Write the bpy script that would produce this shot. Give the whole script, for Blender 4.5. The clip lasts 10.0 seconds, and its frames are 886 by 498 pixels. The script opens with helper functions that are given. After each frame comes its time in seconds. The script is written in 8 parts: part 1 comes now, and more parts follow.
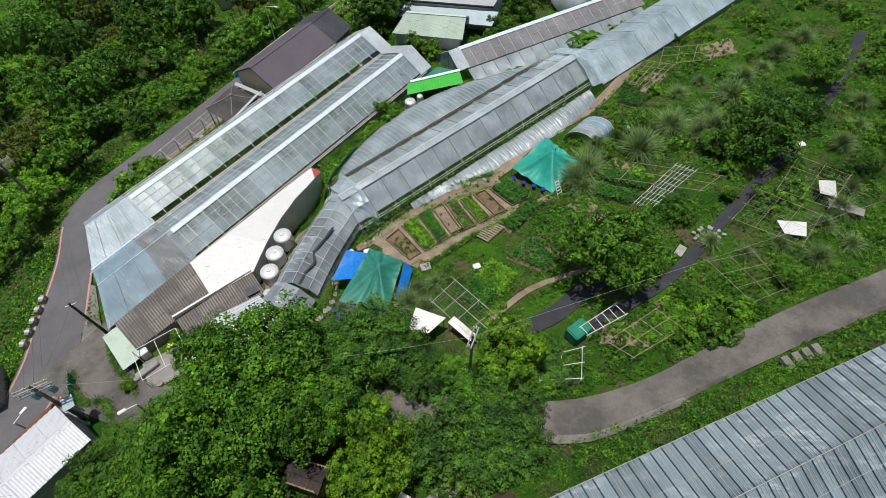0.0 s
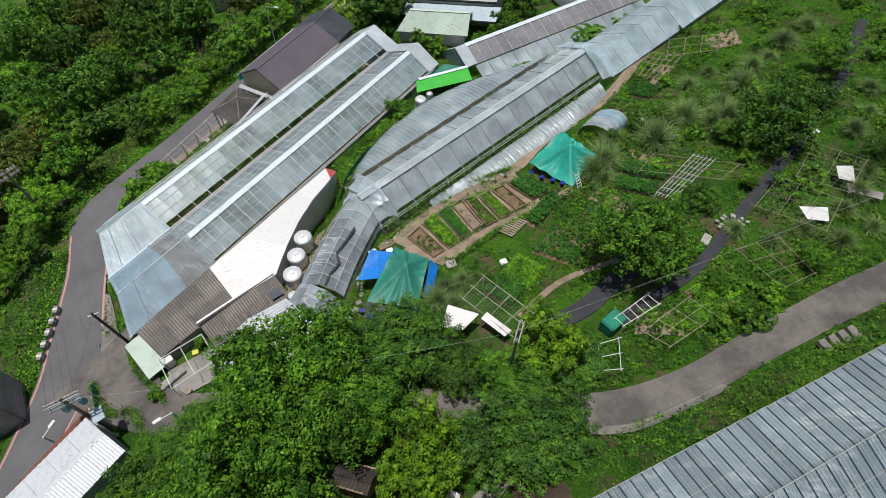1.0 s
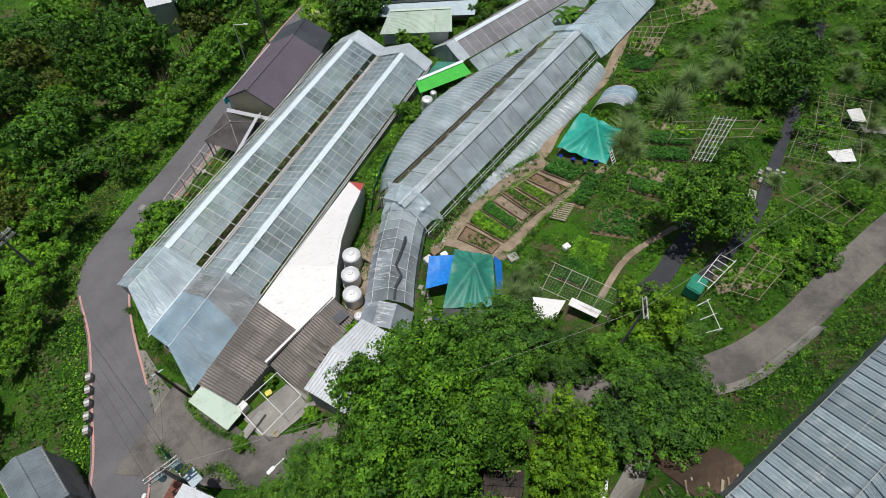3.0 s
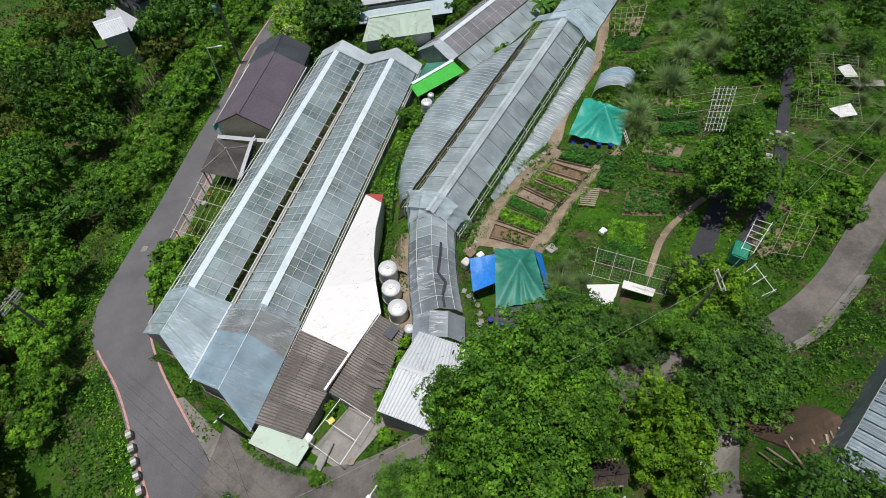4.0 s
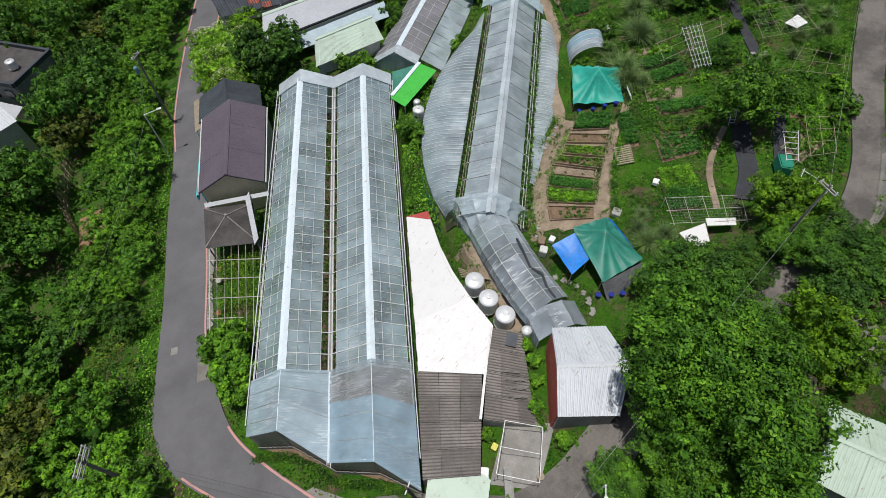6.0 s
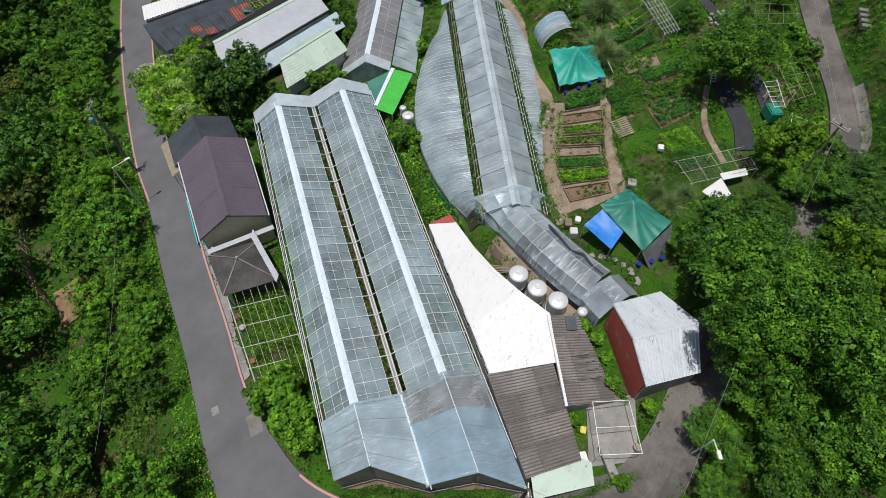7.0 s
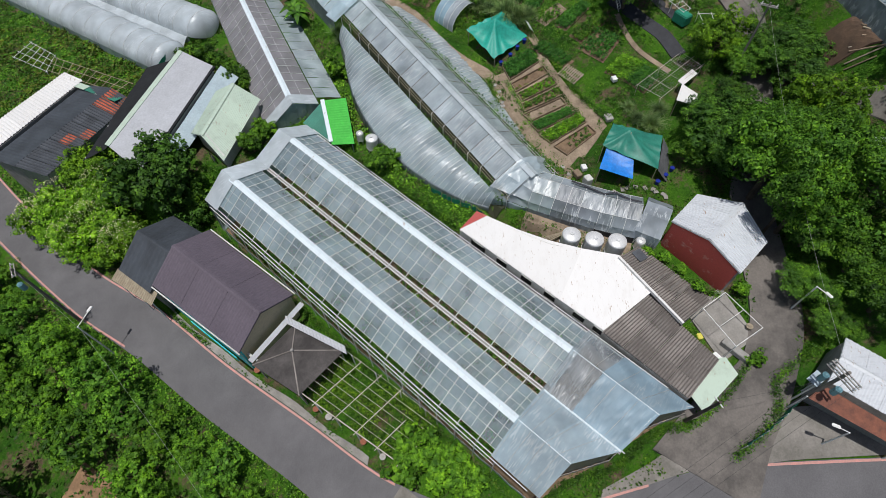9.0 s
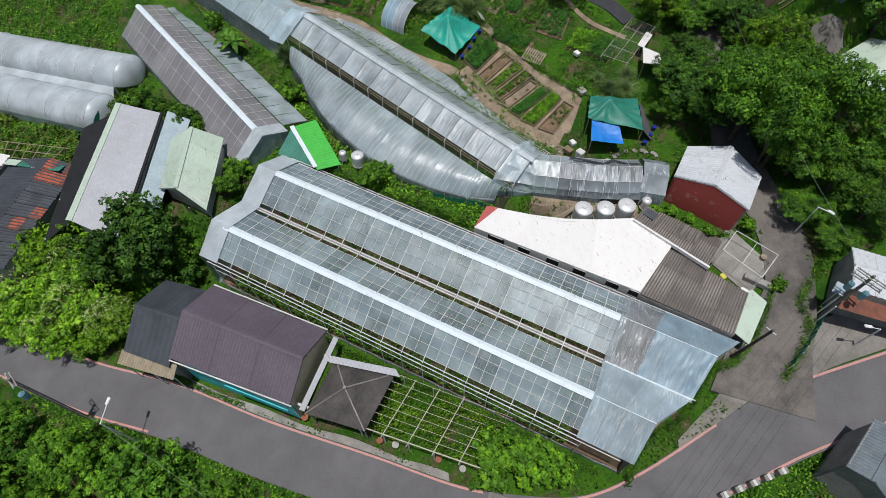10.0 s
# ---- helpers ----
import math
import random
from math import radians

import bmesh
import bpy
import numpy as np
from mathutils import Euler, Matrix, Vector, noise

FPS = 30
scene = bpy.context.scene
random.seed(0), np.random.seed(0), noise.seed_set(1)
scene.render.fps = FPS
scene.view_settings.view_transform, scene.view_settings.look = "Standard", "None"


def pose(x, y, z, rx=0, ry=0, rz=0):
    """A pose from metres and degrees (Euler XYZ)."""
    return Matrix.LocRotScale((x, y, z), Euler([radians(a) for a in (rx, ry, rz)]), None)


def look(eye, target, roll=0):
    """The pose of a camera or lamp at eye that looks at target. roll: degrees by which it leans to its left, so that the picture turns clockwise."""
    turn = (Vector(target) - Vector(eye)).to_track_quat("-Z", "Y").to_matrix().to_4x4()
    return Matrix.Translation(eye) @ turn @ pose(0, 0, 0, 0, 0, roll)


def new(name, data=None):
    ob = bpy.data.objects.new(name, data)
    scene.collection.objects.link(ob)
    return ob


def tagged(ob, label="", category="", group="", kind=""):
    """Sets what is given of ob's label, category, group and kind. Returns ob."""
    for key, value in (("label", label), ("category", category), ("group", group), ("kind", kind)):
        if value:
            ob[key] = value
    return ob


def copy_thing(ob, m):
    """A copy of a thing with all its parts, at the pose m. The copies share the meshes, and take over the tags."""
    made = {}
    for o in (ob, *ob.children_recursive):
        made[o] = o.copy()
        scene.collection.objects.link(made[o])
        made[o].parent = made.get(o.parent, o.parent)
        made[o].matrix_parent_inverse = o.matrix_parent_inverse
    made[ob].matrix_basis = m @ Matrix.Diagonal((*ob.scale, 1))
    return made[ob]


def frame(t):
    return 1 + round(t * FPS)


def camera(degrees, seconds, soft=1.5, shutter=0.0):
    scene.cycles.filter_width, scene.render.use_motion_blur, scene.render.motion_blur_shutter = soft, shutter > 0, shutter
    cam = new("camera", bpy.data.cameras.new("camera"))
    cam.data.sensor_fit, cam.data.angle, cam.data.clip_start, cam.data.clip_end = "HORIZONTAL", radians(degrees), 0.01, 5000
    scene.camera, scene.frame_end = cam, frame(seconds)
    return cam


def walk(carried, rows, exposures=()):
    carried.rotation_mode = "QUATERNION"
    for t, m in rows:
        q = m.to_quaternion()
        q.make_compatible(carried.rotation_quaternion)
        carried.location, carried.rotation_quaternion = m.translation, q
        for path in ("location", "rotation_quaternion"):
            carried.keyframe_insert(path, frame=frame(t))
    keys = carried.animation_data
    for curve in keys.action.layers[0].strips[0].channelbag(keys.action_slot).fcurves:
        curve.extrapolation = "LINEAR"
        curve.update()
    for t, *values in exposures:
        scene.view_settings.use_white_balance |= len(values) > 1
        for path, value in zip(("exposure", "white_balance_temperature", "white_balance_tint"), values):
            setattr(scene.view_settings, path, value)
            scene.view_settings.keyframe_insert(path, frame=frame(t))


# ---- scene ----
cam = camera(79.4, 10.0, soft=0.8)
PATH = [
    (0, (0.039, 0.14, 33.946), (0.032, 1.278, 32.301), -0.4),
    (0.5, (-1.168, 0.167, 33.911), (-1.156, 1.302, 32.264), -0.2),
    (1, (-2.671, 0.147, 33.784), (-2.626, 1.28, 32.137), -0.1),
    (1.5, (-4.385, 0.24, 33.687), (-4.297, 1.371, 32.04), -0.2),
    (2, (-6.279, 0.469, 33.597), (-6.135, 1.595, 31.95), -0.3),
    (2.5, (-8.436, 0.894, 33.485), (-8.233, 2.011, 31.839), -0.3),
    (2.7, (-9.437, 1.129, 33.449), (-9.207, 2.24, 31.802), 0.1),
    (3.8, (-14.973, 3.285, 33.202), (-14.584, 4.343, 31.55), -0.4),
    (4, (-16.049, 3.743, 33.213), (-15.629, 4.791, 31.562), -0.7),
    (4.5, (-18.839, 5.348, 33.216), (-18.331, 6.35, 31.562), -0.6),
    (5, (-21.54, 7.153, 33.127), (-20.944, 8.104, 31.472), -0.8),
    (5.5, (-24.139, 9.306, 33.073), (-23.454, 10.193, 31.417), -0.9),
    (5.7, (-25.094, 10.285, 33.042), (-24.376, 11.143, 31.384), -0.8),
    (6.8, (-29.938, 16.766, 33.029), (-29.047, 17.41, 31.358), -0.2),
    (7, (-30.782, 17.987, 33.041), (-29.857, 18.587, 31.372), -0.2),
    (7.5, (-32.265, 21.204, 33.052), (-31.278, 21.684, 31.38), -0.4),
    (8, (-33.383, 24.546, 33.027), (-32.347, 24.898, 31.353), -0.6),
    (8.5, (-33.977, 28.086, 33.012), (-32.909, 28.299, 31.335), -0.6),
    (9, (-34.211, 31.577, 32.962), (-33.127, 31.65, 31.282), -0.7),
    (9.5, (-33.98, 35.144, 32.853), (-32.898, 35.072, 31.172), -0.6),
    (10, (-33.191, 38.61, 32.81), (-32.132, 38.397, 31.127), -0.6),
]
walk(cam, [(t, look(eye, target, roll)) for t, eye, target, roll in PATH], exposures=[(0.0, 0.04, 6500, 10), (5.5, 0.0, 6450, 10), (8.0, -0.06, 6380, 11), (10.0, -0.1, 6400, 11)])

# ---- light ----
world = bpy.data.worlds.new("sky")
scene.world = world
world.use_nodes = True
wn = world.node_tree.nodes
sky = wn.new("ShaderNodeTexSky")
sky.sky_type = 'NISHITA'
sky.sun_disc = False
sky.sun_elevation = radians(82)
sky.sun_rotation = radians(-66)
sky.air_density = 1.0
sky.dust_density = 2.0
wn["Background"].inputs[1].default_value = 0.062
world.node_tree.links.new(sky.outputs[0], wn["Background"].inputs[0])
sun = new("sun", bpy.data.lights.new("sun", 'SUN'))
sun.data.energy = 3.75
sun.data.angle = radians(0.9)
sun.data.color = (1.0, 0.975, 0.94)
sun.matrix_world = look((0, 0, 60), (6.0, -2.6, 0))


# ---- materials ----
def nodes_of(name):
    m = bpy.data.materials.new(name)
    m.use_nodes = True
    t = m.node_tree
    b = t.nodes["Principled BSDF"]
    return m, t, b


def link(t, a, b):
    t.links.new(a, b)


def coords(t, scale=(1, 1, 1), world_space=True, turn=0.0):
    """World-size coordinates: the position of the shading point."""
    if world_space:
        g = t.nodes.new("ShaderNodeNewGeometry").outputs["Position"]
    else:
        g = t.nodes.new("ShaderNodeTexCoord").outputs["Object"]
    mp = t.nodes.new("ShaderNodeMapping")
    mp.inputs["Scale"].default_value = scale
    if turn:
        first = t.nodes.new("ShaderNodeMapping")
        first.inputs["Rotation"].default_value = (0, 0, radians(turn))
        link(t, g, first.inputs["Vector"])
        g = first.outputs[0]
    link(t, g, mp.inputs["Vector"])
    return mp.outputs[0]


def noise_tex(t, scale, detail=6, rough=0.6, vec=None):
    n = t.nodes.new("ShaderNodeTexNoise")
    n.inputs["Scale"].default_value = scale
    n.inputs["Detail"].default_value = detail
    n.inputs["Roughness"].default_value = rough
    link(t, vec or coords(t), n.inputs["Vector"])
    return n.outputs["Fac"]


def ramp(t, fac, stops):
    r = t.nodes.new("ShaderNodeValToRGB")
    e = r.color_ramp.elements
    while len(e) < len(stops):
        e.new(0.5)
    for k, (p, c) in enumerate(stops):
        e[k].position = p
        e[k].color = (*c, 1)
    link(t, fac, r.inputs[0])
    return r.outputs[0]


def mixc(t, fac, a, b, kind='MIX'):
    m = t.nodes.new("ShaderNodeMix")
    m.data_type = 'RGBA'
    m.blend_type = kind
    for val, sock in ((fac, m.inputs[0]), (a, m.inputs[6]), (b, m.inputs[7])):
        if isinstance(val, (int, float)):
            sock.default_value = val
        elif isinstance(val, tuple):
            sock.default_value = (*val, 1)
        else:
            link(t, val, sock)
    return m.outputs[2]


def bump(t, b, fac, strength, dist):
    n = t.nodes.new("ShaderNodeBump")
    n.inputs["Strength"].default_value = strength
    n.inputs["Distance"].default_value = dist
    link(t, fac, n.inputs["Height"])
    link(t, n.outputs[0], b.inputs["Normal"])


def random_tone(t, col, amount):
    """Each object of this material a little lighter or darker."""
    o = t.nodes.new("ShaderNodeObjectInfo").outputs["Random"]
    r = ramp(t, o, [(0, (1 - amount,) * 3), (1, (1 + amount,) * 3)])
    return mixc(t, 1.0, col, r, 'MULTIPLY')


def worn(name, base, dark, rough=0.7, big=0.5, small=9.0, lo=0.35, hi=0.7, metal=0.0, tone=0.0, relief=0.2, spec=0.4):
    """A surface with large stains and fine grain in two colours."""
    m, t, b = nodes_of(name)
    c = ramp(t, noise_tex(t, big, 8, 0.65), [(lo, dark), (hi, base)])
    c2 = ramp(t, noise_tex(t, small, 5, 0.7), [(0.3, (0.8, 0.8, 0.8)), (0.7, (1.08, 1.08, 1.08))])
    c = mixc(t, 1.0, c, c2, 'MULTIPLY')
    if tone:
        c = random_tone(t, c, tone)
    link(t, c, b.inputs["Base Color"])
    b.inputs["Roughness"].default_value = rough
    b.inputs["Metallic"].default_value = metal
    b.inputs["Specular IOR Level"].default_value = spec
    bump(t, b, noise_tex(t, small * 3, 4), relief, 0.02)
    return m


def leafy(name, cols, glow=0.2, clump=1.0):
    """Leaves: every leaf a little different, each plant its own tone, sunlit clumps and shaded gaps painted in."""
    m, t, b = nodes_of(name)
    isl = t.nodes.new("ShaderNodeNewGeometry").outputs["Random Per Island"]
    k = len(cols) - 1
    c = ramp(t, isl, [(i / k, col) for i, col in enumerate(cols)])
    # clump-sized noise paints bright sunlit tufts and dark shaded gaps into the leaf colour
    c = mixc(t, clump, c, ramp(t, noise_tex(t, 0.9, 3, 0.5), [(0.34, (0.48, 0.54, 0.56)), (0.5, (1.0, 1.0, 1.0)), (0.64, (1.5, 1.38, 1.0))]), 'MULTIPLY')
    c = mixc(t, clump, c, ramp(t, noise_tex(t, 2.6, 2, 0.5), [(0.36, (0.6, 0.64, 0.66)), (0.62, (1.3, 1.25, 1.05))]), 'MULTIPLY')
    c = random_tone(t, c, 0.3)
    link(t, c, b.inputs["Base Color"])
    b.inputs["Roughness"].default_value = 0.6
    b.inputs["Specular IOR Level"].default_value = 0.22
    tr = t.nodes.new("ShaderNodeBsdfTranslucent")
    link(t, c, tr.inputs[0])
    mx = t.nodes.new("ShaderNodeMixShader")
    mx.inputs[0].default_value = glow
    link(t, b.outputs[0], mx.inputs[1])
    link(t, tr.outputs[0], mx.inputs[2])
    link(t, mx.outputs[0], t.nodes["Material Output"].inputs[0])
    return m


def film(name, base, opacity, rough=0.3, wrinkle=0.25, turn=0.0, tone=0.12, dirt=(0.45, 0.45, 0.43), crease=0.0, fine=9.0, gloss=0.5):
    """Plastic film: part see-through, part milky, with fine wrinkles in patches; crease paints pale glints on them."""
    m, t, b = nodes_of(name)
    c = ramp(t, noise_tex(t, 0.45, 3, 0.5), [(0.3, dirt), (0.7, base)])
    v = coords(t, (1.0, fine, 1.0), turn=turn)
    waves = noise_tex(t, 1.1, 3, 0.45, v)
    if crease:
        # whitish streaks in the base colour imitate glints on the folds
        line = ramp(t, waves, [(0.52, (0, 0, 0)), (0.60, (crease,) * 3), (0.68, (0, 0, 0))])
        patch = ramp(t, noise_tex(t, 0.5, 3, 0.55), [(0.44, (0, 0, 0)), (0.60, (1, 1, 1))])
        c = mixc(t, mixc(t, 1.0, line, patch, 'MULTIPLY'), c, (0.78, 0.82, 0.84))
    c = random_tone(t, c, tone)
    link(t, c, b.inputs["Base Color"])
    b.inputs["Roughness"].default_value = rough
    b.inputs["Specular IOR Level"].default_value = gloss
    bump(t, b, waves, wrinkle, 0.10)
    tr = t.nodes.new("ShaderNodeBsdfTransparent")
    tr.inputs[0].default_value = (0.86, 0.95, 0.97, 1)
    mx = t.nodes.new("ShaderNodeMixShader")
    op = ramp(t, noise_tex(t, 0.6, 3, 0.5), [(0.3, (opacity - 0.12,) * 3), (0.7, (min(1, opacity + 0.12),) * 3)])
    link(t, op, mx.inputs[0])
    link(t, tr.outputs[0], mx.inputs[1])
    link(t, b.outputs[0], mx.inputs[2])
    link(t, mx.outputs[0], t.nodes["Material Output"].inputs[0])
    return m


def soil_grass(name):
    """The open ground: soil with grass and weeds over it."""
    m, t, b = nodes_of(name)
    soil = ramp(t, noise_tex(t, 3.0, 8, 0.7), [(0.3, (0.075, 0.052, 0.032)), (0.7, (0.21, 0.155, 0.098))])
    green = ramp(t, noise_tex(t, 5.0, 10, 0.85), [(0.30, (0.017, 0.060, 0.007)), (0.48, (0.046, 0.145, 0.011)), (0.70, (0.095, 0.240, 0.020))])
    lawn = ramp(t, noise_tex(t, 0.22, 4, 0.6), [(0.38, (0.62, 0.70, 0.75)), (0.62, (1.4, 1.25, 0.95))])
    green = mixc(t, 1.0, green, lawn, 'MULTIPLY')
    f = ramp(t, noise_tex(t, 0.4, 9, 0.82), [(0.40, (0, 0, 0)), (0.50, (1, 1, 1))])
    link(t, mixc(t, f, soil, green), b.inputs["Base Color"])
    b.inputs["Roughness"].default_value = 0.95
    b.inputs["Specular IOR Level"].default_value = 0.15
    bump(t, b, noise_tex(t, 7, 8, 0.8), 1.0, 0.25)
    return m


def pale_sheet(name, base, dirt, rough, stretch):
    """Painted roof sheet with long dirt runs and rusty specks."""
    m, t, b = nodes_of(name)
    c = ramp(t, noise_tex(t, 1.2, 8, 0.7, coords(t, stretch)), [(0.22, dirt), (0.5, base)])
    specks = ramp(t, noise_tex(t, 1.7, 6, 0.75, coords(t, (1.0, 4.5, 1.0), turn=-8)), [(0.62, (0, 0, 0)), (0.65, (1, 1, 1))])
    c = mixc(t, specks, c, (0.30, 0.20, 0.13))
    c = random_tone(t, c, 0.05)
    link(t, c, b.inputs["Base Color"])
    b.inputs["Roughness"].default_value = rough
    bump(t, b, noise_tex(t, 6, 4), 0.15, 0.02)
    return m


M = {}
M["ground"] = soil_grass("weedy_soil")
M["asphalt"] = worn("asphalt", (0.150, 0.146, 0.150), (0.108, 0.105, 0.108), 0.9, 0.35, 14, relief=0.3)
M["lane"] = worn("worn_grey_lane", (0.165, 0.148, 0.132), (0.088, 0.080, 0.072), 0.85, 0.35, 7, lo=0.4, hi=0.58, relief=0.3)
M["concrete"] = worn("concrete", (0.34, 0.32, 0.29), (0.20, 0.19, 0.17), 0.9, 0.8, 9)
M["red_line"] = worn("faded_red_paint", (0.62, 0.27, 0.24), (0.42, 0.26, 0.22), 0.8, 2.5, 20)
M["dirt"] = worn("trodden_earth", (0.37, 0.29, 0.205), (0.19, 0.145, 0.10), 0.95, 0.9, 8, relief=0.6)
M["bed_soil"] = worn("tilled_soil", (0.25, 0.17, 0.105), (0.13, 0.088, 0.053), 0.95, 1.5, 10, relief=0.9)
# earth with the shade inside the long greenhouse put into its colour
M["mud"] = worn("shade_dark_earth", (0.050, 0.058, 0.026), (0.030, 0.032, 0.018), 0.9, 0.8, 6, relief=0.5)
M["mat"] = worn("black_woven_sheet", (0.045, 0.047, 0.055), (0.025, 0.026, 0.03), 0.75, 0.9, 12)
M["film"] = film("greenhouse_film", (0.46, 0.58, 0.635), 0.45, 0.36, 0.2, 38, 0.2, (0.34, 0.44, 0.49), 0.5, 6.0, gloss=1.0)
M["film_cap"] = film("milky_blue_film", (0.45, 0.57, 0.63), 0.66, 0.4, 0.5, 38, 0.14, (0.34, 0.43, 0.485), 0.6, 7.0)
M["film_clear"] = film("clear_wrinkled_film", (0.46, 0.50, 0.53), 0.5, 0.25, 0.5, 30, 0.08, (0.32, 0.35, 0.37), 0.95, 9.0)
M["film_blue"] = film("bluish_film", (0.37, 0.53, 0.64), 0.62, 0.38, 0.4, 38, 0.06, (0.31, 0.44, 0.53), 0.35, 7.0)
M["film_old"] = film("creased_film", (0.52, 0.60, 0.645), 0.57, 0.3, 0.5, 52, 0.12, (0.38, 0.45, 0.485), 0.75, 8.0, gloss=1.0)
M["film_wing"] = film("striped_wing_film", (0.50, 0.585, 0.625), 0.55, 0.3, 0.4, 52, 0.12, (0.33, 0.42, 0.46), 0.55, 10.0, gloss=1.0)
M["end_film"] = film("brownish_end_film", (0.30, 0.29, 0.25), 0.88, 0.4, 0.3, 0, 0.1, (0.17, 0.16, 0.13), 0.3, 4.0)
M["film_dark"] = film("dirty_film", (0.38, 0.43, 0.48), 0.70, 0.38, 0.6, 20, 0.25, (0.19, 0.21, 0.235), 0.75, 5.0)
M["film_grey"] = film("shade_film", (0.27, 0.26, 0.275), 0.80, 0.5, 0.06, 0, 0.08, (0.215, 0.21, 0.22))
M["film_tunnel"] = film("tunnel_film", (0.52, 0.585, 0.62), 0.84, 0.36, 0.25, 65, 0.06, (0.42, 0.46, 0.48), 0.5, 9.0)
M["ridge"] = pale_sheet("white_ridge_cover", (0.66, 0.74, 0.78), (0.52, 0.58, 0.60), 0.5, (1, 1, 1))
M["galv"] = worn("galvanised_pipe", (0.74, 0.75, 0.74), (0.56, 0.57, 0.56), 0.5, 2, 20)
M["white_roof"] = pale_sheet("white_roof_paint", (0.69, 0.68, 0.66), (0.62, 0.60, 0.57), 0.6, (0.8, 2, 1))
M["white_metal"] = pale_sheet("white_ribbed_metal", (0.55, 0.575, 0.60), (0.40, 0.42, 0.44), 0.4, (3, 0.8, 1))
M["pale_green"] = pale_sheet("pale_green_metal", (0.46, 0.56, 0.46), (0.36, 0.43, 0.35), 0.55, (1, 1, 1))
M["asbestos"] = worn("weathered_fibre_cement", (0.30, 0.27, 0.245), (0.17, 0.15, 0.135), 0.9, 0.7, 7, tone=0.25)
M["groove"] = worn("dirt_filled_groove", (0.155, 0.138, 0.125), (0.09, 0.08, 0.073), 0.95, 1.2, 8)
M["old_concrete"] = worn("mossy_concrete", (0.27, 0.25, 0.225), (0.16, 0.15, 0.13), 0.92, 0.7, 8)
M["asbestos_dark"] = worn("dark_weathered_roof", (0.105, 0.095, 0.09), (0.05, 0.045, 0.043), 0.9, 0.8, 8)
M["dark_brown"] = worn("dark_brown_planks", (0.085, 0.065, 0.055), (0.035, 0.028, 0.025), 0.9, 1.2, 10, tone=0.3)
M["blue_grey_tile"] = worn("blue_grey_sheet", (0.20, 0.24, 0.26), (0.13, 0.155, 0.17), 0.55, 0.8, 8)
M["blue_pale"] = worn("pale_blue_sheet", (0.42, 0.52, 0.56), (0.34, 0.42, 0.46), 0.5, 1, 8)
M["film_rib"] = film("ribbed_translucent_sheet", (0.225, 0.295, 0.33), 0.86, 0.35, 0.2, 0, 0.2, (0.16, 0.215, 0.24), 0.3, 3.0)
M["rib_groove"] = film("dusty_rib_groove", (0.12, 0.14, 0.165), 0.9, 0.5, 0.05, 0, 0.1, (0.09, 0.105, 0.12))
M["brown_tile"] = worn("brown_roof_sheet", (0.130, 0.107, 0.132), (0.104, 0.086, 0.106), 0.6, 0.4, 5, relief=0.05)
M["dark_sheet"] = worn("dark_blue_grey_sheet", (0.065, 0.075, 0.088), (0.04, 0.045, 0.052), 0.55, 0.8, 8)
M["grey_roof"] = worn("light_grey_roof", (0.46, 0.475, 0.50), (0.40, 0.41, 0.43), 0.6, 0.5, 7)
M["black_net"] = worn("black_shade_net", (0.018, 0.02, 0.022), (0.010, 0.011, 0.012), 0.9, 1.0, 9)
M["dark_corr"] = worn("dark_corrugated_sheet", (0.085, 0.094, 0.108), (0.05, 0.055, 0.063), 0.6, 0.8, 7, tone=0.2)
M["rust"] = worn("rusty_sheet", (0.26, 0.095, 0.055), (0.12, 0.05, 0.036), 0.8, 1.6, 8)
M["orange_rust"] = worn("orange_rust_sheet", (0.48, 0.115, 0.06), (0.20, 0.07, 0.05), 0.8, 2.2, 8, lo=0.42, hi=0.55)
M["red_wall"] = worn("faded_red_sheet", (0.42, 0.07, 0.06), (0.50, 0.23, 0.20), 0.6, 1.3, 10, lo=0.34, hi=0.42)
M["cream"] = worn("cream_plaster", (0.78, 0.66, 0.45), (0.66, 0.55, 0.37), 0.85, 0.8, 9)
M["white_wall"] = worn("white_wall", (0.66, 0.66, 0.63), (0.48, 0.48, 0.45), 0.85, 0.9, 9)
M["grey_wall"] = worn("grey_block_wall", (0.36, 0.35, 0.33), (0.24, 0.23, 0.21), 0.9, 0.9, 9)
M["turquoise"] = worn("turquoise_paint", (0.04, 0.62, 0.66), (0.035, 0.52, 0.56), 0.5, 1.0, 9)
M["glass_dark"] = worn("dark_window", (0.03, 0.028, 0.028), (0.015, 0.015, 0.016), 0.2, 3, 12, spec=0.6)
M["steel"] = worn("stainless_steel", (0.86, 0.86, 0.85), (0.74, 0.74, 0.72), 0.34, 2, 14, metal=0.35, relief=0.03)
M["wood"] = worn("grey_wood", (0.33, 0.25, 0.17), (0.20, 0.145, 0.095), 0.85, 2.5, 14, tone=0.2)
M["bamboo"] = worn("dry_bamboo", (0.42, 0.36, 0.26), (0.28, 0.23, 0.16), 0.8, 2, 14)
M["bamboo_pale"] = worn("pale_weathered_bamboo", (0.60, 0.56, 0.48), (0.42, 0.38, 0.31), 0.7, 2, 14)
M["bark"] = worn("bark", (0.14, 0.105, 0.075), (0.07, 0.052, 0.038), 0.95, 2.5, 12, relief=0.8)
M["teal_tarp"] = worn("teal_tarpaulin", (0.03, 0.40, 0.30), (0.022, 0.30, 0.23), 0.5, 1.2, 6, relief=0.3)
M["green_tarp"] = worn("green_tarpaulin", (0.035, 0.25, 0.18), (0.025, 0.17, 0.125), 0.5, 1.2, 6, relief=0.3)
